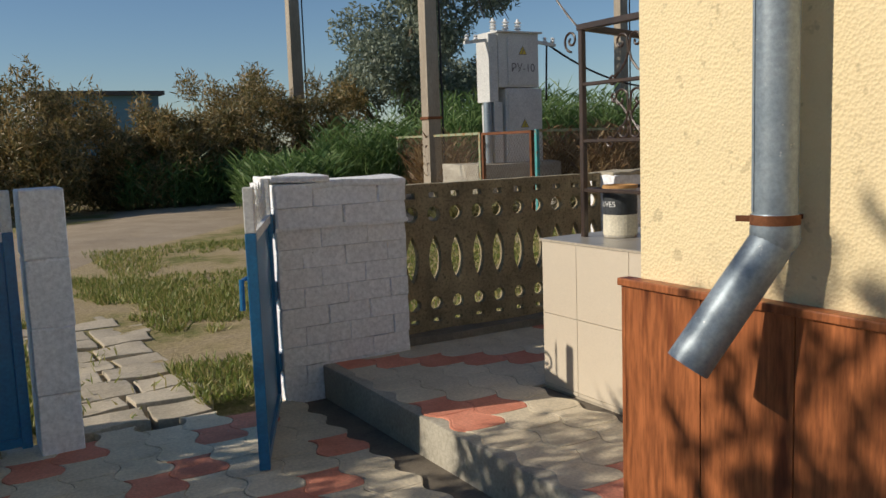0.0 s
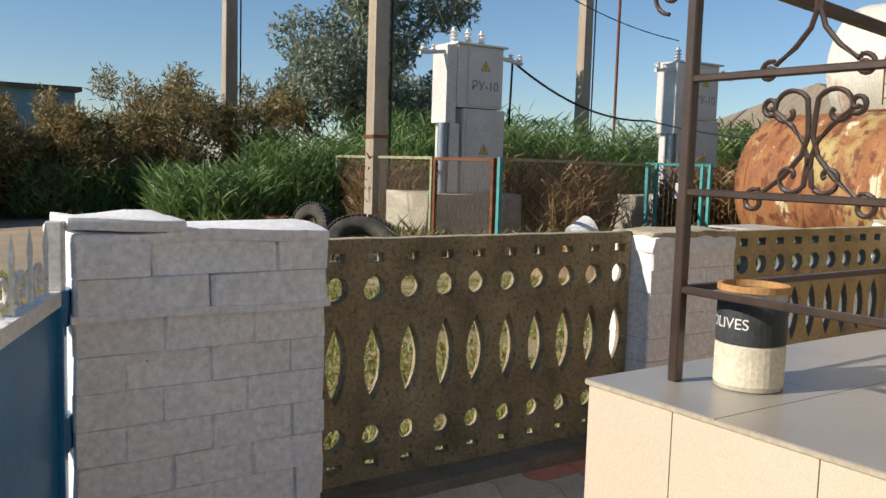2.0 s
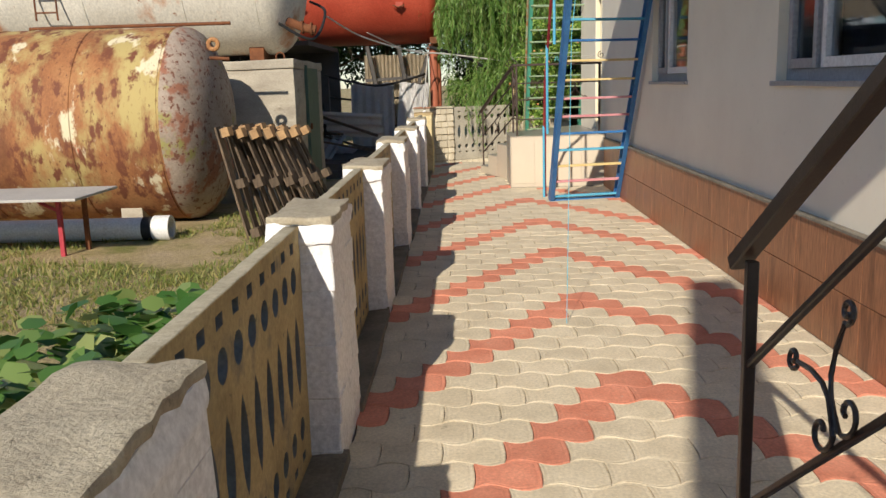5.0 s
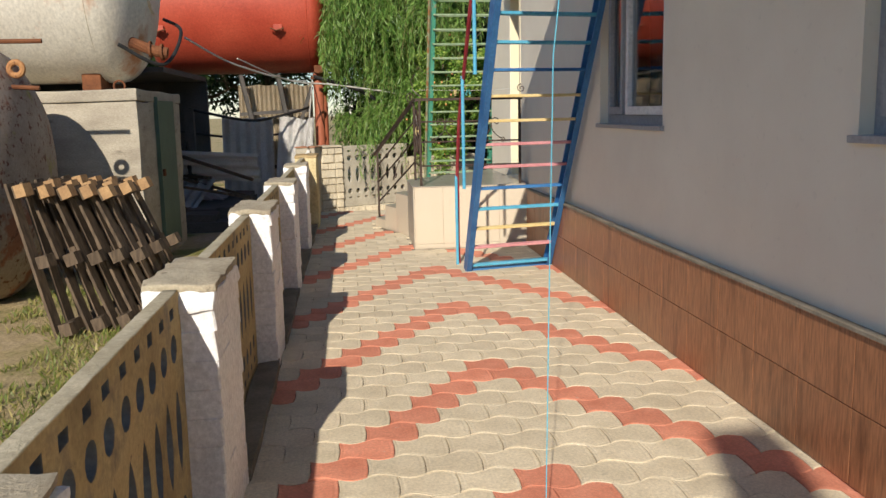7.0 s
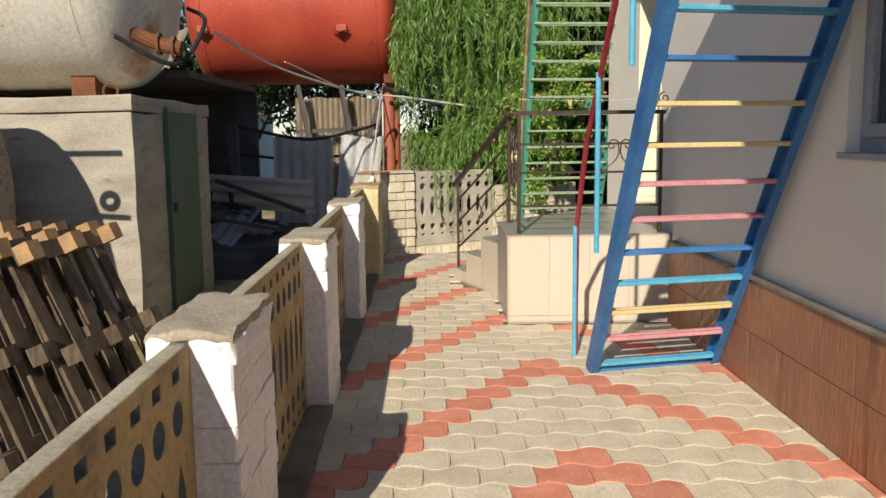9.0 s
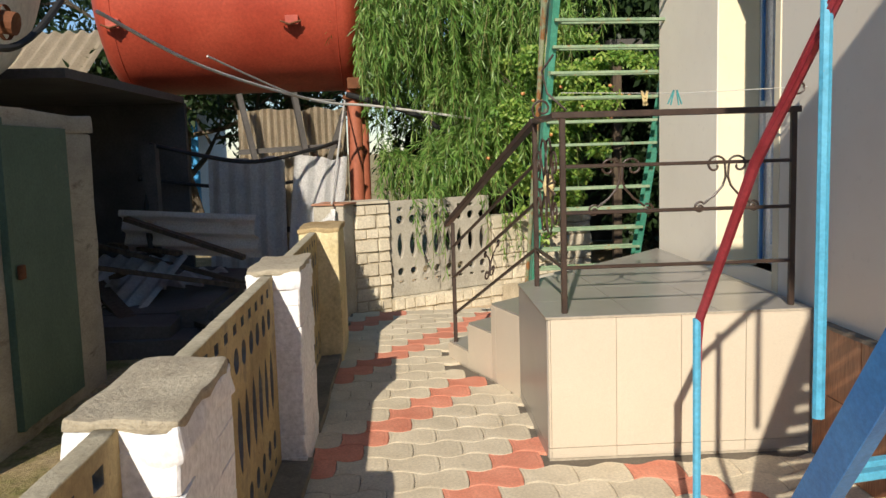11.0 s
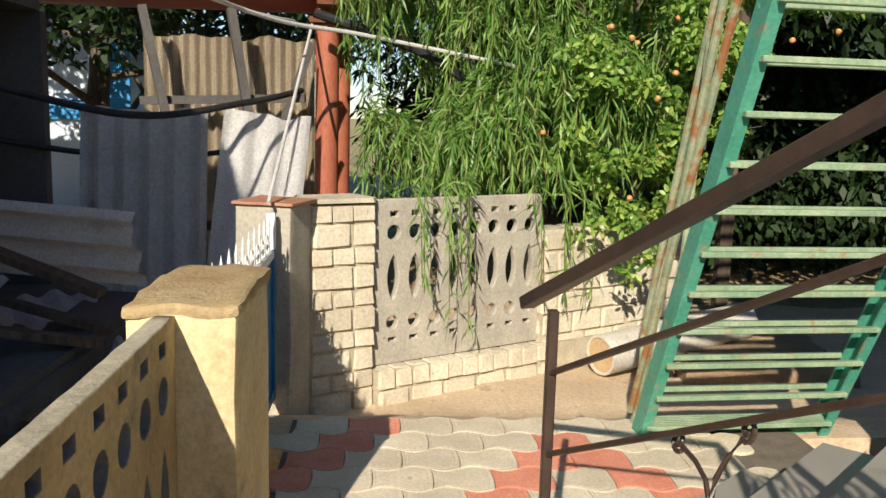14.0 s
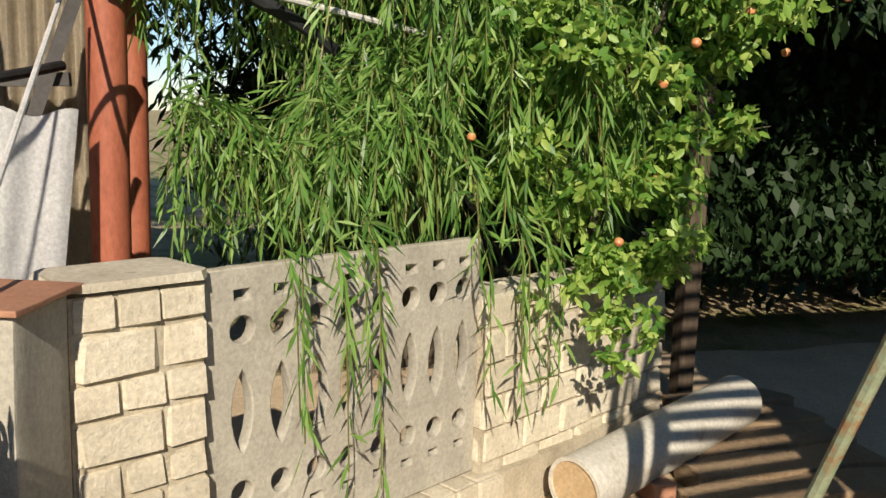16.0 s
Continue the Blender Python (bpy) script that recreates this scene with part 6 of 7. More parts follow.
reeds("weeds", "low green weeds round the rubbish and fence posts", [(3.4, 8.0, 0.7, 0.5), (4.6, 6.6, 0.7, 0.4), (5.3, 6.2, 0.7, 0.5), (6.6, 6.7, 0.9, 0.4), (8.2, 6.4, 0.6, 0.5), (2.2, 9.0, 0.8, 0.6), (3.2, 6.6, 0.5, 0.4)], 900, 0.30, WEED_LEAF, 4, 4)


def grass(name, label, n, x0, x1, y0, y1, h, seed, keep=None):
    r = np.random.default_rng(seed)
    x, y = x0 + (x1 - x0) * r.random(n), y0 + (y1 - y0) * r.random(n)
    ok = np.array([noise.noise(Vector((a * 0.8, b * 0.8, 0.3))) + 0.35 * noise.noise(Vector((a * 4, b * 4, 1))) > -0.12 for a, b in zip(x, y)])
    if keep:
        ok &= np.array([keep(a, b) for a, b in zip(x, y)])
    x, y = x[ok], y[ok]
    z = np.array([ground_height(a, b) for a, b in zip(x, y)])
    if x1 < 0:
        z = np.minimum(z, -0.15)
    n = len(x)
    P = np.stack([x, y, z - 0.02], 1)
    D = unit(np.stack([r.normal(size=n) * 0.5, r.normal(size=n) * 0.5, np.ones(n)], 1))
    me = blades(name, P, D, sides(D), h * (0.5 + r.random(n)), 0.012, 0.3 * h * r.random(n), GRASS_BLADE)
    return solid(name, me, GRASS_BLADE, label, "grass", kind="stuff")


grass("grass", "short dry grass of the yard", 110000, -2.2, 9.5, 0.25, 7.5, 0.075, 5, lambda x, y: not (8.2 < x < 10.5 and y > 2.2))
grass("grass", "short dry grass outside the gate", 60000, -4.6, -1.4, 0.0, 6.0, 0.08, 6, lambda x, y: y < 4.3 + 1.8 * noise.noise(Vector((x, y, 2.0))) and not (-3.33 < x < -2.68 and y < 2.8 and (x * 37 + y * 53) % 1 > 0.03))


def path_slabs():
    t = thing("garden_path", "pale cracked concrete path slabs with grass in the joints", "path", kind="structure")
    r = random.Random(3)
    y = -0.10
    while y < 2.9:
        d = r.uniform(0.22, 0.36)
        x = -3.32
        for w in (r.uniform(0.28, 0.42), r.uniform(0.2, 0.4)):
            part("slab", rough(box(x, x + w, y, y + d, -0.24, -0.152 + r.uniform(-0.006, 0.006), 0.008), 0.022, 4, 3, y), SLAB, t)
            x += w + r.uniform(0.015, 0.04)
        y += d + r.uniform(0.015, 0.04)


path_slabs()


def vine_patch():
    r = np.random.default_rng(12)
    P, D = [], []
    for k in range(800):
        f = r.random()
        c = (0.75 + 1.45 * f + 0.1 * r.normal(), 0.30 + 0.50 * r.random(), 0.25 + 0.52 * r.random() ** 0.6 * (1 - 0.25 * f))
        P.append(c)
    P = np.array(P)
    n = len(P)
    D = unit(np.stack([r.normal(size=n), r.normal(size=n) - 0.4, 0.5 * r.normal(size=n) + 0.1], 1))
    t = thing("vine", "broad-leaved green vine growing behind the fence", "plant")
    S = unit(np.cross(D, np.stack([0.4 * r.normal(size=n), 0.4 * r.normal(size=n), np.ones(n)], 1)))
    part("leaves", round_leaves("leaves", P, D, S, 0.075 + 0.05 * r.random(n), 0.085, 0.03, VINE_LEAF), VINE_LEAF, t)
    bm = bmesh.new()
    for k in range(14):
        x = 0.95 + 0.11 * k
        tube(bm, [(x, 0.6, GZ - 0.05), (x + 0.03, 0.62, 0.25), (x - 0.02, 0.58, 0.55)], 0.006, 5)
    part("stems", bm, REED_LEAF, t)


vine_patch()


# ---- far buildings ----
def far_shed():
    t = thing("shed", "blue-grey flat-roofed shed behind the bushes", "shed")
    part("wall", box(-0.9, 2.5, 23.2, 27.0, -0.3, 2.85), SHED_BLUE, t)
    part("roof", box(-1.1, 2.65, 23.0, 27.2, 2.852, 2.98), ROOF_DARK, t)
    part("end_wall", box(-0.93, -0.902, 23.25, 26.9, -0.3, 2.84), FACADE_WHITE, t, "pale end wall")


far_shed()


def far_roof():
    t = thing("house", "house with a weathered slate roof behind the tanks", "house")
    part("wall", box(16.5, 22.0, 8.0, 13.0, -0.3, 2.3), PLASTER_CREAM, t)
    bm = bmesh.new()
    pts = [(16.2, 7.7, 2.3), (22.3, 7.7, 2.3), (22.3, 13.3, 2.3), (16.2, 13.3, 2.3), (17.6, 10.5, 3.5), (21.0, 10.5, 3.5)]
    v = [bm.verts.new(p) for p in pts]
    for f in ((0, 1, 5, 4), (1, 2, 5), (2, 3, 4, 5), (3, 0, 4), (3, 2, 1, 0)):
        bm.faces.new([v[i] for i in f])
    part("roof", bm, ROOF_THATCH, t)


far_roof()


# ---- scrap corner under the red tank ----
def corrugated(name, label, w, h, at, material, waves=6, amp=0.025, bend=0.0, broken=True):
    bm = bmesh.new()
    n, m = waves * 8, 6
    g = []
    r = random.Random(len(label))
    for i in range(n + 1):
        col = []
        for j in range(m + 1):
            x, z = w * (i / n - 0.5), h * j / m
            if broken and j == m:
                z -= 0.05 * noise.noise(Vector((x * 5, 1, 0)))
            col.append(bm.verts.new((x, amp * math.sin(2 * math.pi * waves * i / n) + bend * (j / m) ** 2, z)))
        g.append(col)
    for i in range(n):
        for j in range(m):
            bm.faces.new((g[i][j], g[i + 1][j], g[i + 1][j + 1], g[i][j + 1]))
    bmesh.ops.solidify(bm, geom=bm.faces[:], thickness=0.007)
    ob = solid(name, bm, material, label, "sheet", "corrugated sheets", smooth=True)
    ob.matrix_basis = pose(*at)
    return ob


# One leaning sheet in two colours: grey for its shaded part, whitish for sunlit.
corrugated("asbestos_sheet", "grey corrugated asbestos sheet leaning upright", 0.84, 1.55, (16.2, 1.12, -0.15, -8, 0, -88), CORRUGATED, 5)
corrugated("asbestos_sheet", "broken pale asbestos sheet leaning against the grey one", 0.58, 1.56, (16.05, 0.42, -0.14, -12, 6, -84), PVC_SHEET, 3)
slung = corrugated("asbestos_sheet", "pale sheet hanging aslant in the scrap", 0.50, 1.35, (0, 0, 0), PVC_SHEET, 3, 0.035)
slung.matrix_basis = Matrix(((-0.35, 0.94, 0.0, 15.3), (0.1, 0.04, -0.98, 2.18), (0.93, 0.34, -0.19, 0.70), (0, 0, 0, 1)))
corrugated("asbestos_sheet", "pale sheet lying among the scrap", 1.1, 1.3, (14.6, 1.2, -0.05, -78, 0, -60), CORRUGATED, 6)
corrugated("asbestos_sheet", "pale sheet lying among the scrap", 1.0, 1.2, (14.1, 2.2, 0.05, -70, 0, -100), CORRUGATED, 6)


def stand():
    t = thing("tank_stand", "dark steel stand under the red tank", "stand")
    for x, y, m, r in ((16.72, -0.08, RED_PIPE, 0.085), (17.75, -0.12, RED_PIPE, 0.085), (16.75, 2.5, RUST, 0.09), (17.8, 2.5, RUST, 0.09)):
        part("column", tube(bmesh.new(), [(x, y, -0.3), (x, y, 2.12)], r, 20), m, t, "red-brown painted steel column", True)
    for y in (-0.1, 2.5):
        part("beam", box(16.4, 18.1, y - 0.07, y + 0.07, 2.12, 2.24), RUST, t)
    for x in (17.1, 17.5):
        part("beam", box(x - 0.06, x + 0.06, -0.2, 2.6, 2.242, 2.30), RUST, t)
    part("flange", box(16.6, 16.84, -0.2, 0.04, 2.02, 2.06), RUST, t)
    for a, b in (((16.95, 0.30, 0.0), (16.85, 0.62, 2.12)), ((16.98, 0.85, 0.0), (16.85, 1.25, 2.12)), ((16.98, 0.3, 0.5), (16.98, 1.3, 0.55)), ((16.98, 0.1, 1.5), (16.98, 1.3, 1.45)), ((16.95, 0.05, 1.9), (16.9, 0.4, 0.9))):
        part("brace", bar(bmesh.new(), a, b, 0.10, 0.06), ROOF_DARK, t)


stand()
corrugated("asbestos_sheet", "tan corrugated sheet wall behind the stand", 1.3, 2.2, (17.25, 0.70, -0.25, 0, 0, -90), CORRUGATED_TAN, 16, 0.03)
corrugated("asbestos_sheet", "tan corrugated roof sheet seen past the pump house", 3.2, 1.6, (18.6, 5.2, 2.5, -60, 0, -90), CORRUGATED_TAN, 16, 0.03)
t = thing("house", "blue and white house front beyond the scrap yard", "house")
part("wall", box(24.0, 27.0, 3.4, 7.0, -0.3, 3.4), FACADE_WHITE, t)
part("corner_strip", box(23.93, 23.995, 3.35, 3.75, -0.3, 3.4), FACADE_BLUE, t, "blue corner strip")
part("sill_band", box(23.94, 23.998, 3.76, 7.0, 1.2, 1.5), FACADE_BLUE, t)
r = random.Random(4)
for k in range(16):
    x, y = r.uniform(13.6, 15.9), r.uniform(0.9, 4.0)
    a = r.uniform(0, 3.1)
    L = r.uniform(0.5, 1.1)
    z = r.uniform(0.0, 0.5)
    bm = bar(bmesh.new(), (x - L * math.cos(a), y - L * math.sin(a), z), (x + L * math.cos(a), y + L * math.sin(a), max(0.0, z + r.uniform(-0.3, 0.5))), r.uniform(0.06, 0.16), 0.04)
    solid("scrap_timber", bm, PALLET_WOOD, "dark old timber in the scrap heap", "timber", "scrap timber")
bm = bmesh.new()
for i in range(14):
    block(bm, 13.3 + r.random() * 2.4, 14.0 + r.random() * 2.4, 0.7 + r.random() * 2.5, 1.2 + r.random() * 2.8, -0.25, r.uniform(-0.05, 0.18))
solid("scrap_heap", rough(bm, 0.08, 3), ROOF_DARK, "low dark heap of rubble and scrap", "scrap", kind="stuff")
for a, b, w in (((15.4, 1.9, -0.2), (15.4, 1.9, 1.55), 0.14), ((14.2, 3.2, -0.2), (14.2, 3.2, 2.1), 0.1)):
    solid("steel_post", bar(bmesh.new(), a, b, w, w), ROOF_DARK, "dark steel post in the scrap corner", "post", "scrap posts")
# Dark slab and wall added to keep the corner by the pump house dark.
solid("lean_to", box(12.9, 16.3, 1.75, 6.0, 2.0, 2.07), ROOF_DARK, "dark roof slab added to shade the scrap corner", "roof")
solid("lean_to_wall", box(16.3, 16.4, 1.75, 6.0, -0.3, 2.0), ROOF_DARK, "dark wall added behind the scrap corner", "wall")
for pts, rad, m, lab in (([(15.4, 1.9, 1.55), (15.6, 1.0, 1.35), (16.2, 0.4, 1.45), (16.72, 0.1, 1.55)], 0.022, CABLE, "black hose slung across the scrap corner"), ([(15.4, 1.9, 1.5), (15.35, 1.95, 0.9), (15.3, 1.9, 0.35)], 0.035, CABLE, "thick black hose hanging down"),
                         ([(12.6, 1.4, 2.4), (14.0, 1.0, 2.15), (15.6, 0.25, 1.95), (16.2, -0.4, 1.9), (16.6, -1.8, 1.7)], 0.014, CABLE_PALE, "grey cable slung from the tank"), ([(13.6, 0.9, 2.2), (15.2, 0.4, 1.98), (16.2, 0.1, 1.98)], 0.009, CABLE_PALE, "thin pale cable under the red tank"),
                         ([(16.3, -0.02, 2.05), (16.5, -0.9, 1.75), (16.9, -1.7, 1.1), (17.0, -2.1, 0.6)], 0.032, CABLE, "thick black hose under the willow"), ([(16.6, 0.02, 2.0), (14.6, 0.06, 0.95)], 0.010, CABLE_PALE, "white cord tied to the pier"),
                         ([(16.0, 2.2, 1.2), (16.6, 1.2, 1.05), (17.0, 0.3, 1.15)], 0.02, CABLE, "black pipe behind the sheets"), ([(10.95, 1.8, 2.2), (11.2, 1.4, 2.0), (11.8, 1.3, 2.4), (12.4, 1.6, 2.6)], 0.02, CABLE, "black hose at the valve")):
    P = [Vector(p) for p in pts]
    fine = []
    for i in range(len(P) - 1):
        a, b, c, d = P[max(i - 1, 0)], P[i], P[i + 1], P[min(i + 2, len(P) - 1)]
        for q in range(8):
            s = q / 8
            fine.append(0.5 * ((2 * b) + (c - a) * s + (2 * a - 5 * b + 4 * c - d) * s * s + (3 * b - a - 3 * c + d) * s ** 3))
    solid("hose", tube(bmesh.new(), fine + [P[-1]], rad, 8), m, lab, "hose", "hoses and cables", smooth=True)

# ---- far end wall ----
WD = Vector((0.513, -0.858, 0))
WN = Vector((-0.858, -0.513, 0))
W0 = Vector((14.95, -0.12, 0))
W_ROT = math.degrees(math.atan2(WD.y, WD.x))


def end_pier():
    t = thing("gate_pier", "smooth grey concrete gate pier with a board on top", "pillar", at=(14.41, 0.04, 0, 0, 0, -17))
    part("body", rough(box(0.27, 0.54, 0.0, 0.30, -0.25, 0.925, 0.01), 0.008, 4, 4), BARE_CONCRETE, t, smooth=True)
    part("board", rough(box(0.25, 0.60, -0.02, 0.31, 0.928, 0.944, 0.004), 0.006, 5, 3), BOARD_ORANGE, t, "worn red-brown board")


end_pier()
STONES = brick_meshes(STONE_BLOCK, 6, 0.09, 0.10)


def end_wall():
    t = thing("garden_wall", "limestone block wall closing the yard", "wall", at=pose(W0.x, W0.y, 0, 0, 0, W_ROT))
    part("core", box(0.0, 0.39, 0.012, 0.26, -0.3, 0.9), MORTAR, t)
    z = 0.908
    for c in range(10):
        h = 0.133 if c % 2 else 0.104
        z -= h
        lay_bricks(t, STONES, 0.0, 0.40, 0.0, 0.28, z, 1, h - 0.004, 0.27 if c % 2 else 0.135, 31 + c, 0.004, "stone_block", 0.0)
    part("footing", box(0.40, 3.05, -0.035, 0.24, -0.4, -0.055), MORTAR, t)
    lay_bricks(t, STONES, 0.40, 1.75, -0.05, 0.25, -0.285, 1, 0.115, 0.24, 32, 0.004, "stone_block", 0.0)
    lay_bricks(t, STONES, 0.40, 1.75, -0.05, 0.25, -0.165, 1, 0.115, 0.12, 35, 0.004, "stone_block", 0.0)
    part("core", box(1.66, 3.05, 0.012, 0.24, -0.06, 0.66), MORTAR, t)
    lay_bricks(t, STONES, 1.66, 3.1, 0.0, 0.25, -0.29, 7, 0.14, 0.26, 33, 0.004, "stone_block", 0.0)
    lay_bricks(t, STONES, 0.0, 0.41, -0.005, 0.285, 0.910, 1, 0.03, 0.4, 34, 0.004, "stone_block", 0.0)
    me = panel_mesh("panel", 1.24, 8, -0.04, 0.922, 0.145, 0.13, BARE_CONCRETE, 41)
    ob = solid("fence_panel", me, BARE_CONCRETE, "grey pierced concrete panel in the end wall", "fence panel")
    ob.matrix_basis = pose(W0.x, W0.y, 0, 0, 0, W_ROT) @ pose(0.42, 0.05, 0)


end_wall()
dirt = rough(box(14.05, 18.0, -8.0, 0.4, -0.60, -0.03), 0.03, 1.5, 30)
for v in dirt.verts:
    f = min(max((v.co.x - 14.15) / 0.9, 0.0), 1.0)
    v.co.z -= 0.225 * f * f * (3 - 2 * f) + 0.012 * noise.noise(v.co * 6)
solid("yard_dirt", dirt, SANDY_DIRT, "sandy bare earth at the end of the walk", "ground", kind="structure", smooth=True)
t = thing("asbestos_pipe", "stained white asbestos pipe with a boarded end", "pipe")
ax = Vector((15.72, -1.92, -0.11))
bx = ax + Vector((0.62, -1.2, 0.10))
rot = (bx - ax).to_track_quat("Z", "Y").to_matrix().to_4x4()
rot.translation = ax
part("pipe", rough(lathe(bmesh.new(), [(0.135, 0.0), (0.135, 0.4), (0.135, 0.8), (0.135, 1.35), (0.11, 1.35), (0.118, 0.0)], 28, rot, True), 0.006, 4), PIPE_ASBESTOS, t, smooth=True)
part("plug", lathe(bmesh.new(), [(0.0, 0.008), (0.12, 0.008), (0.12, 0.03), (0.0, 0.03)], 28, rot), PLUG, t, "tan round plug")
for k in range(5):
    solid("stone_step", rough(box(15.55 + 0.24 * k, 15.78 + 0.24 * k, -3.6, -2.45 - 0.12 * k, -0.30, -0.17 + 0.02 * k, 0.01), 0.03, 4, 4, k), SOIL, "earth-covered old stone step", "step", "old steps")
solid("loose_brick", rough(box(15.75, 15.95, -2.42, -2.32, -0.25, -0.15, 0.01), 0.012, 5, 2), BOARD_ORANGE, "loose red brick on the ground", "brick")


# ---- willow and apple ----
def willow():
    t = thing("willow", "weeping willow hanging over the end wall", "tree")
    bm = bmesh.new()
    ends = branches(bm, (18.2, -2.0, -0.3), (18.0, -1.8, 4.2), 0.28, 9, 1.6, 5, 2)
    part("trunk", bm, BARK, t, smooth=True)
    r = np.random.default_rng(21)
    P, D, twigs = [], [], bmesh.new()

    def strand(start, way, reach, drop, least):
        n = max(6, int((reach + drop) / 0.026))
        f = np.linspace(0, 1, n)[:, None]
        line = start + way * reach * (1 - (1 - f) ** 2) + np.array([[0, 0, -1.0]]) * drop * f ** 1.7 + np.array([[0, 0, 0.12]]) * f * (1 - f)
        line = line[line[:, 2] > least]
        if len(line) < 4:
            return
        d = np.gradient(line, axis=0)
        d = unit(d) * 0.9 + r.normal(size=line.shape) * 0.42
        P.append(line)
        D.append(d)
        tube(twigs, [line[0], line[len(line) // 2], line[-1]], 0.003, 3, False)

    for k in range(74):
        y = r.uniform(-2.6, -0.25)
        c = np.array([r.uniform(16.25, 17.7), y, r.uniform(1.25, 4.2) if y < -0.5 else r.uniform(2.4, 4.2)])
        main = 0.8 * r.normal(size=2) + np.array([-1.2, 0.1])
        for q in range(r.integers(18, 30)):
            a = main + 0.7 * r.normal(size=2)
            w = np.array([a[0], a[1], 0.0]) / max(0.3, math.hypot(*a))
            strand(c + r.normal(size=3) * 0.07, w, r.uniform(0.18, 0.62), r.uniform(0.30, 1.0), r.uniform(0.72, 1.05))
    for k in range(12):
        s = (0.62, 0.85, 0.88, 1.45, 1.66, 1.9)[k % 6] + r.uniform(-0.06, 0.06)
        p = np.array([W0.x + WD.x * s - 0.06, W0.y + WD.y * s - 0.04, r.uniform(0.95, 1.3)])
        strand(p, np.array([-0.8, -0.5, 0.0]), 0.10, r.uniform(0.35, 1.0), 0.1)
    P, D = np.concatenate(P), unit(np.concatenate(D))
    part("twig_mass", twigs, leaf_material("willow twig", [(0.13, 0.14, 0.04), (0.22, 0.20, 0.06)], 0.6, 0.0), t)
    part("leaves", blades("leaves", P, D, sides(D), 0.085 + 0.065 * rng.random(len(P)), 0.0145, 0.02, WILLOW_LEAF), WILLOW_LEAF, t)
    # Filler leaves behind the strands, coloured dark in place of shaded gaps.
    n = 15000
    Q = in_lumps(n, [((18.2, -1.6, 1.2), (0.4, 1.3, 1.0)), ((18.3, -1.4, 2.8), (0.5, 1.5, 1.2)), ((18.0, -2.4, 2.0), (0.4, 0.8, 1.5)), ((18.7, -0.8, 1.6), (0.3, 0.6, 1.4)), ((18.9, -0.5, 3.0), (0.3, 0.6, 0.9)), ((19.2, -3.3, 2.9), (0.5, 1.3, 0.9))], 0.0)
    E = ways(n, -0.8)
    part("inner_leaves", blades("inner_leaves", Q, E, sides(E), 0.14, 0.03, 0.03, DARK_LEAF), DARK_LEAF, t, "inner foliage coloured dark for the shaded gaps")


willow()


def apple_tree():
    t = thing("apple_tree", "leafy apple tree with ripening apples by the wall", "tree")
    bm = bmesh.new()
    branches(bm, (16.5, -2.35, -0.2), (16.3, -2.2, 2.4), 0.06, 8, 0.6, 15, 2)
    part("trunk", bm, BARK, t, smooth=True)
    lumps = [((16.05, -1.95, 1.25), (0.35, 0.42, 0.30)), ((15.95, -2.25, 0.95), (0.3, 0.35, 0.3)), ((16.1, -2.45, 1.35), (0.35, 0.40, 0.35)), ((15.85, -1.95, 0.72), (0.20, 0.22, 0.18)), ((15.95, -2.15, 1.75), (0.4, 0.45, 0.3)),
             ((16.0, -2.6, 1.95), (0.45, 0.4, 0.35)), ((15.7, -2.1, 0.55), (0.12, 0.14, 0.15)), ((16.3, -1.75, 1.65), (0.35, 0.35, 0.3)), ((15.9, -3.0, 2.15), (0.5, 0.5, 0.25)), ((16.2, -2.3, 2.3), (0.6, 0.6, 0.4))]
    n = 12500
    r = np.random.default_rng(17)
    sprays = [(tuple(np.array(c) + unit(r.normal(size=(1, 3)))[0] * np.array(q) * 0.85), tuple(np.array(q) * r.uniform(0.22, 0.42))) for c, q in lumps for _ in range(11)]
    P = in_lumps(n, sprays, 0.1)
    D = ways(n, -0.15)
    part("leaves", round_leaves("leaves", P, D, sides(D), 0.046 + 0.026 * rng.random(n), 0.032, 0.010, APPLE_LEAF), APPLE_LEAF, t)
    r = np.random.default_rng(9)
    for p in in_lumps(46, lumps, 0.97):
        if p[0] > 16.2:
            continue
        bm = lathe(bmesh.new(), [(0.003, 0.006), (0.011, 0.012), (0.018, 0.006), (0.020, -0.005), (0.015, -0.017), (0.006, -0.021), (0.0, -0.018)], 12, pose(*p, r.uniform(-30, 30), r.uniform(-30, 30), 0))
        part("apple", bm, APPLE_SKIN, t, smooth=True)


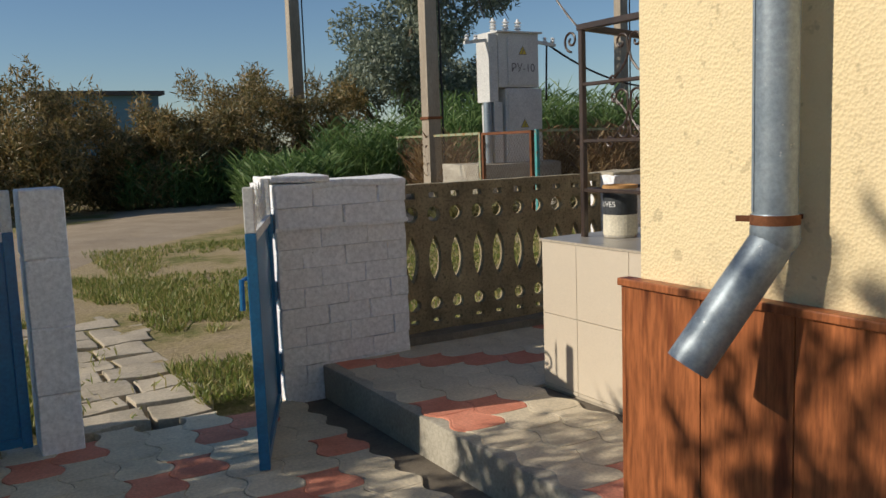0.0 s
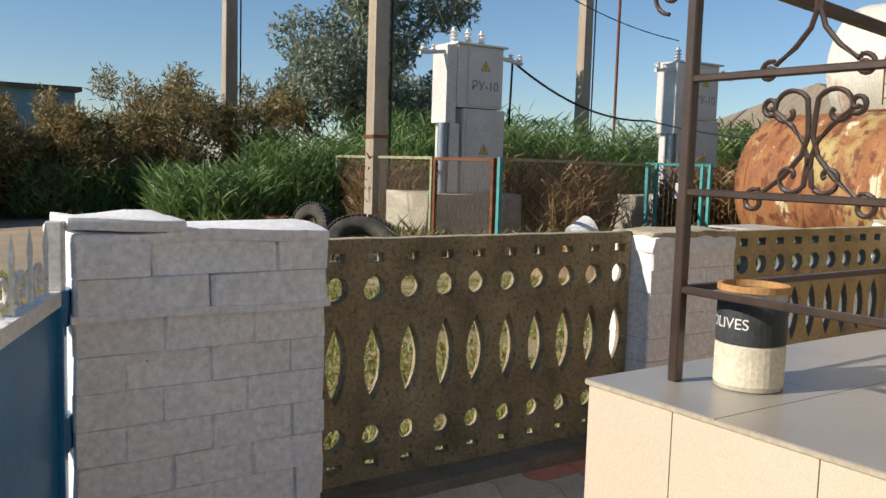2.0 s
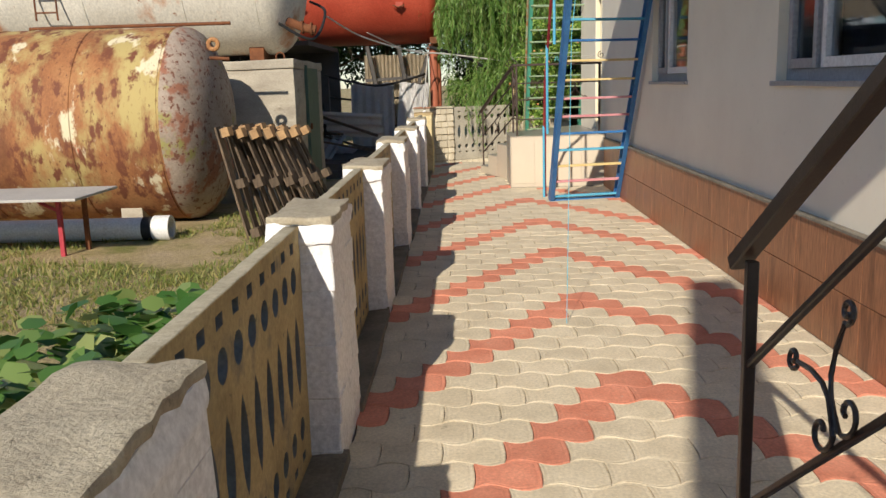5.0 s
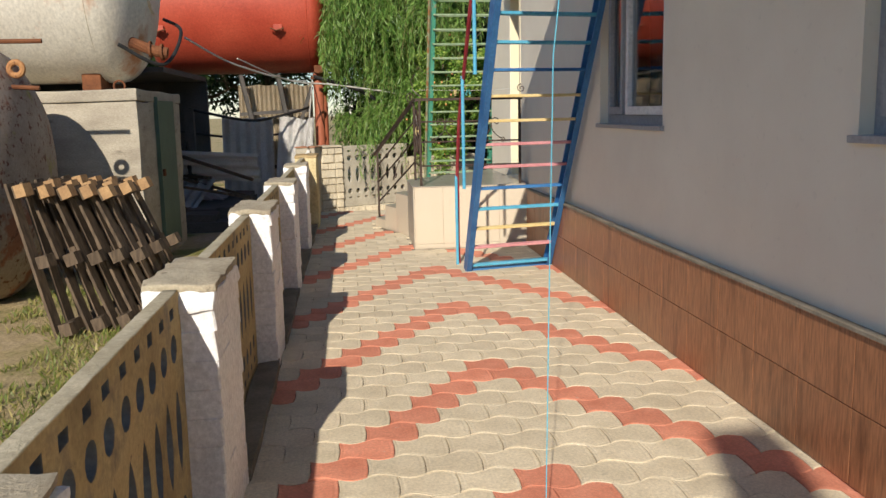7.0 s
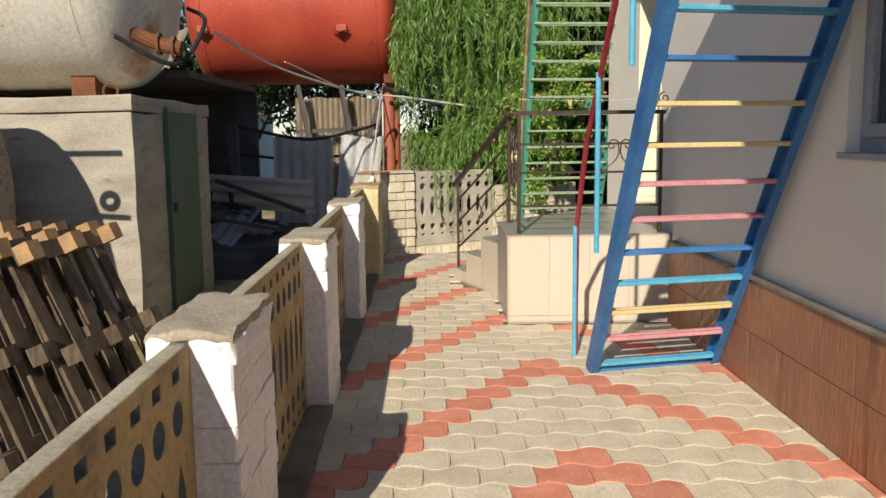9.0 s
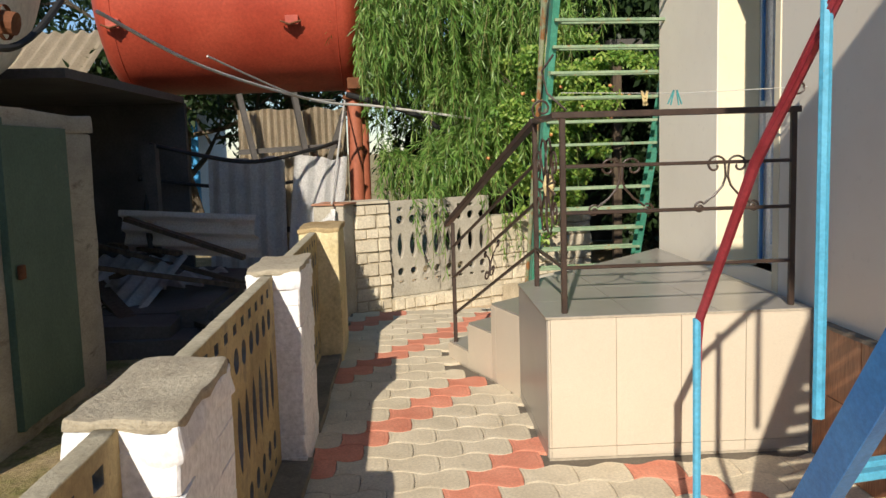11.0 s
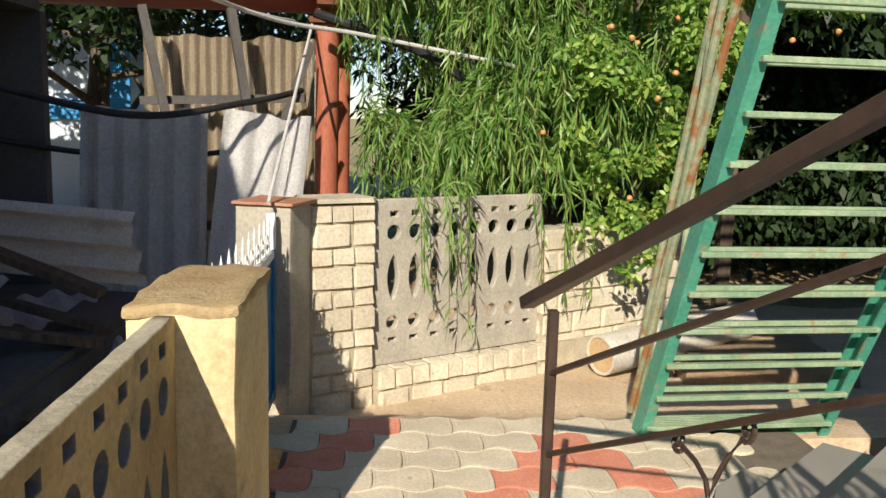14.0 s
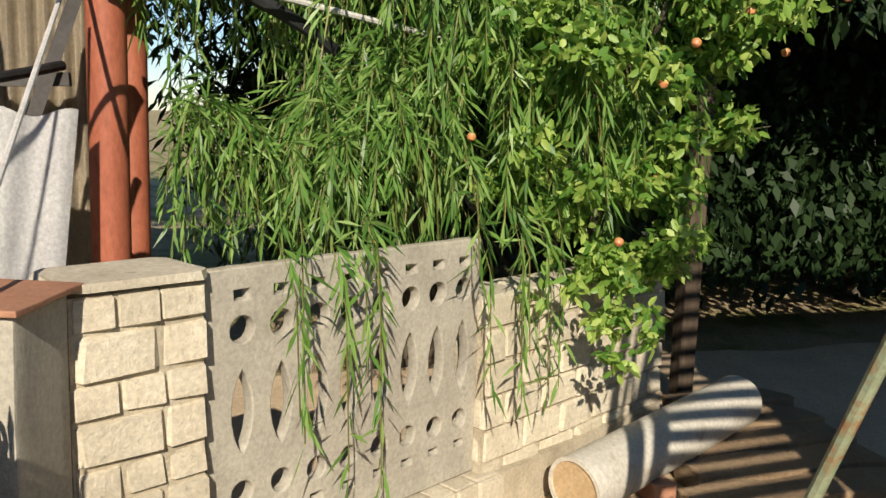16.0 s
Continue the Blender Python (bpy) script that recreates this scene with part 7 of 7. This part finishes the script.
apple_tree()
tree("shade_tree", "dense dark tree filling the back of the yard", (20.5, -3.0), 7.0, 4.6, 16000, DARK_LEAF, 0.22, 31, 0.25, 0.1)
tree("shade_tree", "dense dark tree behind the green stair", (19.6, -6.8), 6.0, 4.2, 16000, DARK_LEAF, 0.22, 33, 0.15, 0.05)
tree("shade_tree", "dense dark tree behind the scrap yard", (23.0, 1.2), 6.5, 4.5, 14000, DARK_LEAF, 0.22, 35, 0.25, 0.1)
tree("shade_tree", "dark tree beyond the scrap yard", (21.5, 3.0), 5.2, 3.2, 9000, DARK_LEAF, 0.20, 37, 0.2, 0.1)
def shelter():
    t = thing("garden_shelter", "dark open garden shelter behind the green stair", "shelter")
    part("roof", box(16.9, 22.0, -9.0, -3.1, 2.55, 2.65), ROOF_DARK, t)
    for x, y in ((17.0, -3.2), (21.9, -3.2), (17.0, -8.9), (21.9, -8.9), (19.4, -3.2)):
        part("post", bar(bmesh.new(), (x, y, -0.2), (x, y, 2.55), 0.1, 0.1), PALLET_WOOD, t)
    # The lumps at x 18.4 are a hedge added to block low sun.
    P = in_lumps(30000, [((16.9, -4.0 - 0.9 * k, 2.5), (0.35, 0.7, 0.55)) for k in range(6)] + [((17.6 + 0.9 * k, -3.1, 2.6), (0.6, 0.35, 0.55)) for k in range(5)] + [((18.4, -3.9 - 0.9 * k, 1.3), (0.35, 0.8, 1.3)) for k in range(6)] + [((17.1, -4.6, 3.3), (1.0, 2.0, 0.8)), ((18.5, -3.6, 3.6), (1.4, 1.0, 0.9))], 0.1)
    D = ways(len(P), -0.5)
    part("vine_cover", blades("vine_cover", P, D, sides(D), 0.12, 0.07, 0.04, DARK_LEAF), DARK_LEAF, t, "dark vine leaves over the roof edge and an added sun-blocking hedge")


shelter()
solid("back_fence", box(22.0, 22.15, -12, -1.2, -0.3, 3.2), ROOF_DARK, "dark board fence behind the trees", "fence")
solid("back_fence", box(13.0, 22.0, -9.3, -9.15, -0.3, 2.2), ROOF_DARK, "dark board fence behind the house", "fence")
# Out-of-view tree and shrubs, added for their dappled shade on the gate yard.
tree("dapple_tree", "unseen tree added to dapple the house front", (-7.5, -2.9), 3.9, 2.0, 7600, APPLE_LEAF, 0.15, 41, 0.12, 0.35)
bush(-6.6, -0.95, 2.3, 1.5, 15000, APPLE_LEAF, 77, "unseen leafy shrub added to shade the paving inside the gate", "shrub")
bush(-7.3, -0.25, 2.3, 0.85, 9000, APPLE_LEAF, 78, "unseen leafy shrub added to shade the paving beside the gate", "shrub")
bush(-6.5, -2.5, 1.9, 1.1, 9000, APPLE_LEAF, 79, "lower unseen shrub added to shade the yard paving", "shrub")
solid("hanging_cord", tube(bmesh.new(), [(3.89, -1.153, 0.0), (3.90, -1.168, 0.8), (3.90, -1.183, 1.6), (3.91, -1.37, WALL_TOP)], 0.0018, 6), CORD, "light blue cord hanging from the eave", "cord")

line = thing("clothesline", "thin clothesline with teal and yellow pegs over the porch rail", "clothesline")
part("cord", tube(bmesh.new(), [(10.48, -1.31, 1.66), (10.48, -1.85, 1.645), (10.48, -2.44, 1.66)], 0.0018, 5), CABLE_PALE, line)
for y, m, tilt in ((-1.82, TEAL_PAINT, 18), (-1.84, TEAL_PAINT, -14), (-1.70, RUNG_YELLOW, 10), (-1.68, RUNG_YELLOW, -16)):
    bm = bmesh.new()
    for s in (-1, 1):
        bar(bm, (0, 0.001 * s, 0.012), (0, 0.007 * s, -0.055), 0.008, 0.005)
    ob = part("peg", bm, m, line, "plastic clothes peg")
    ob.matrix_basis = pose(10.48, y, 1.648, tilt, 0, 0)

# ---- paving, last ----
edge = rough(box(-2.10, -2.03, -2.40, -0.20, -0.22, -0.002, 0.008), 0.014, 6, 4, 2.0)
solid("kerb", edge, BARE_CONCRETE, "worn concrete step edge of the raised walk", "kerb", kind="structure", smooth=True)


def on_porch(x, y):
    if y < -1.02 and -1.5 < x < 1.26:
        return y < -1.12 + (0.05 if x > 0.3 else -0.02)
    if 10.30 < x < 12.55 and y < -0.6:
        return y < -1.20 if x < 11.4 else y < -1.19 + 0.33 * (x - 11.365)
    return x > 13.4 and y < -2.1


lay_paving("pavement", "grey and red wavy concrete paving of the raised walk", -2.05, 14.22, -2.42, -0.10, 0.0, (1.2, 7.4), on_porch)
lay_paving("pavement", "grey and red wavy concrete paving inside the gate", -9.0, -2.10, -8.5, -0.22, -0.16, (-3.9, -2.1), None, lambda x, y, i, j, off: (3 * i + 5 * j + off) % 4 == 0)
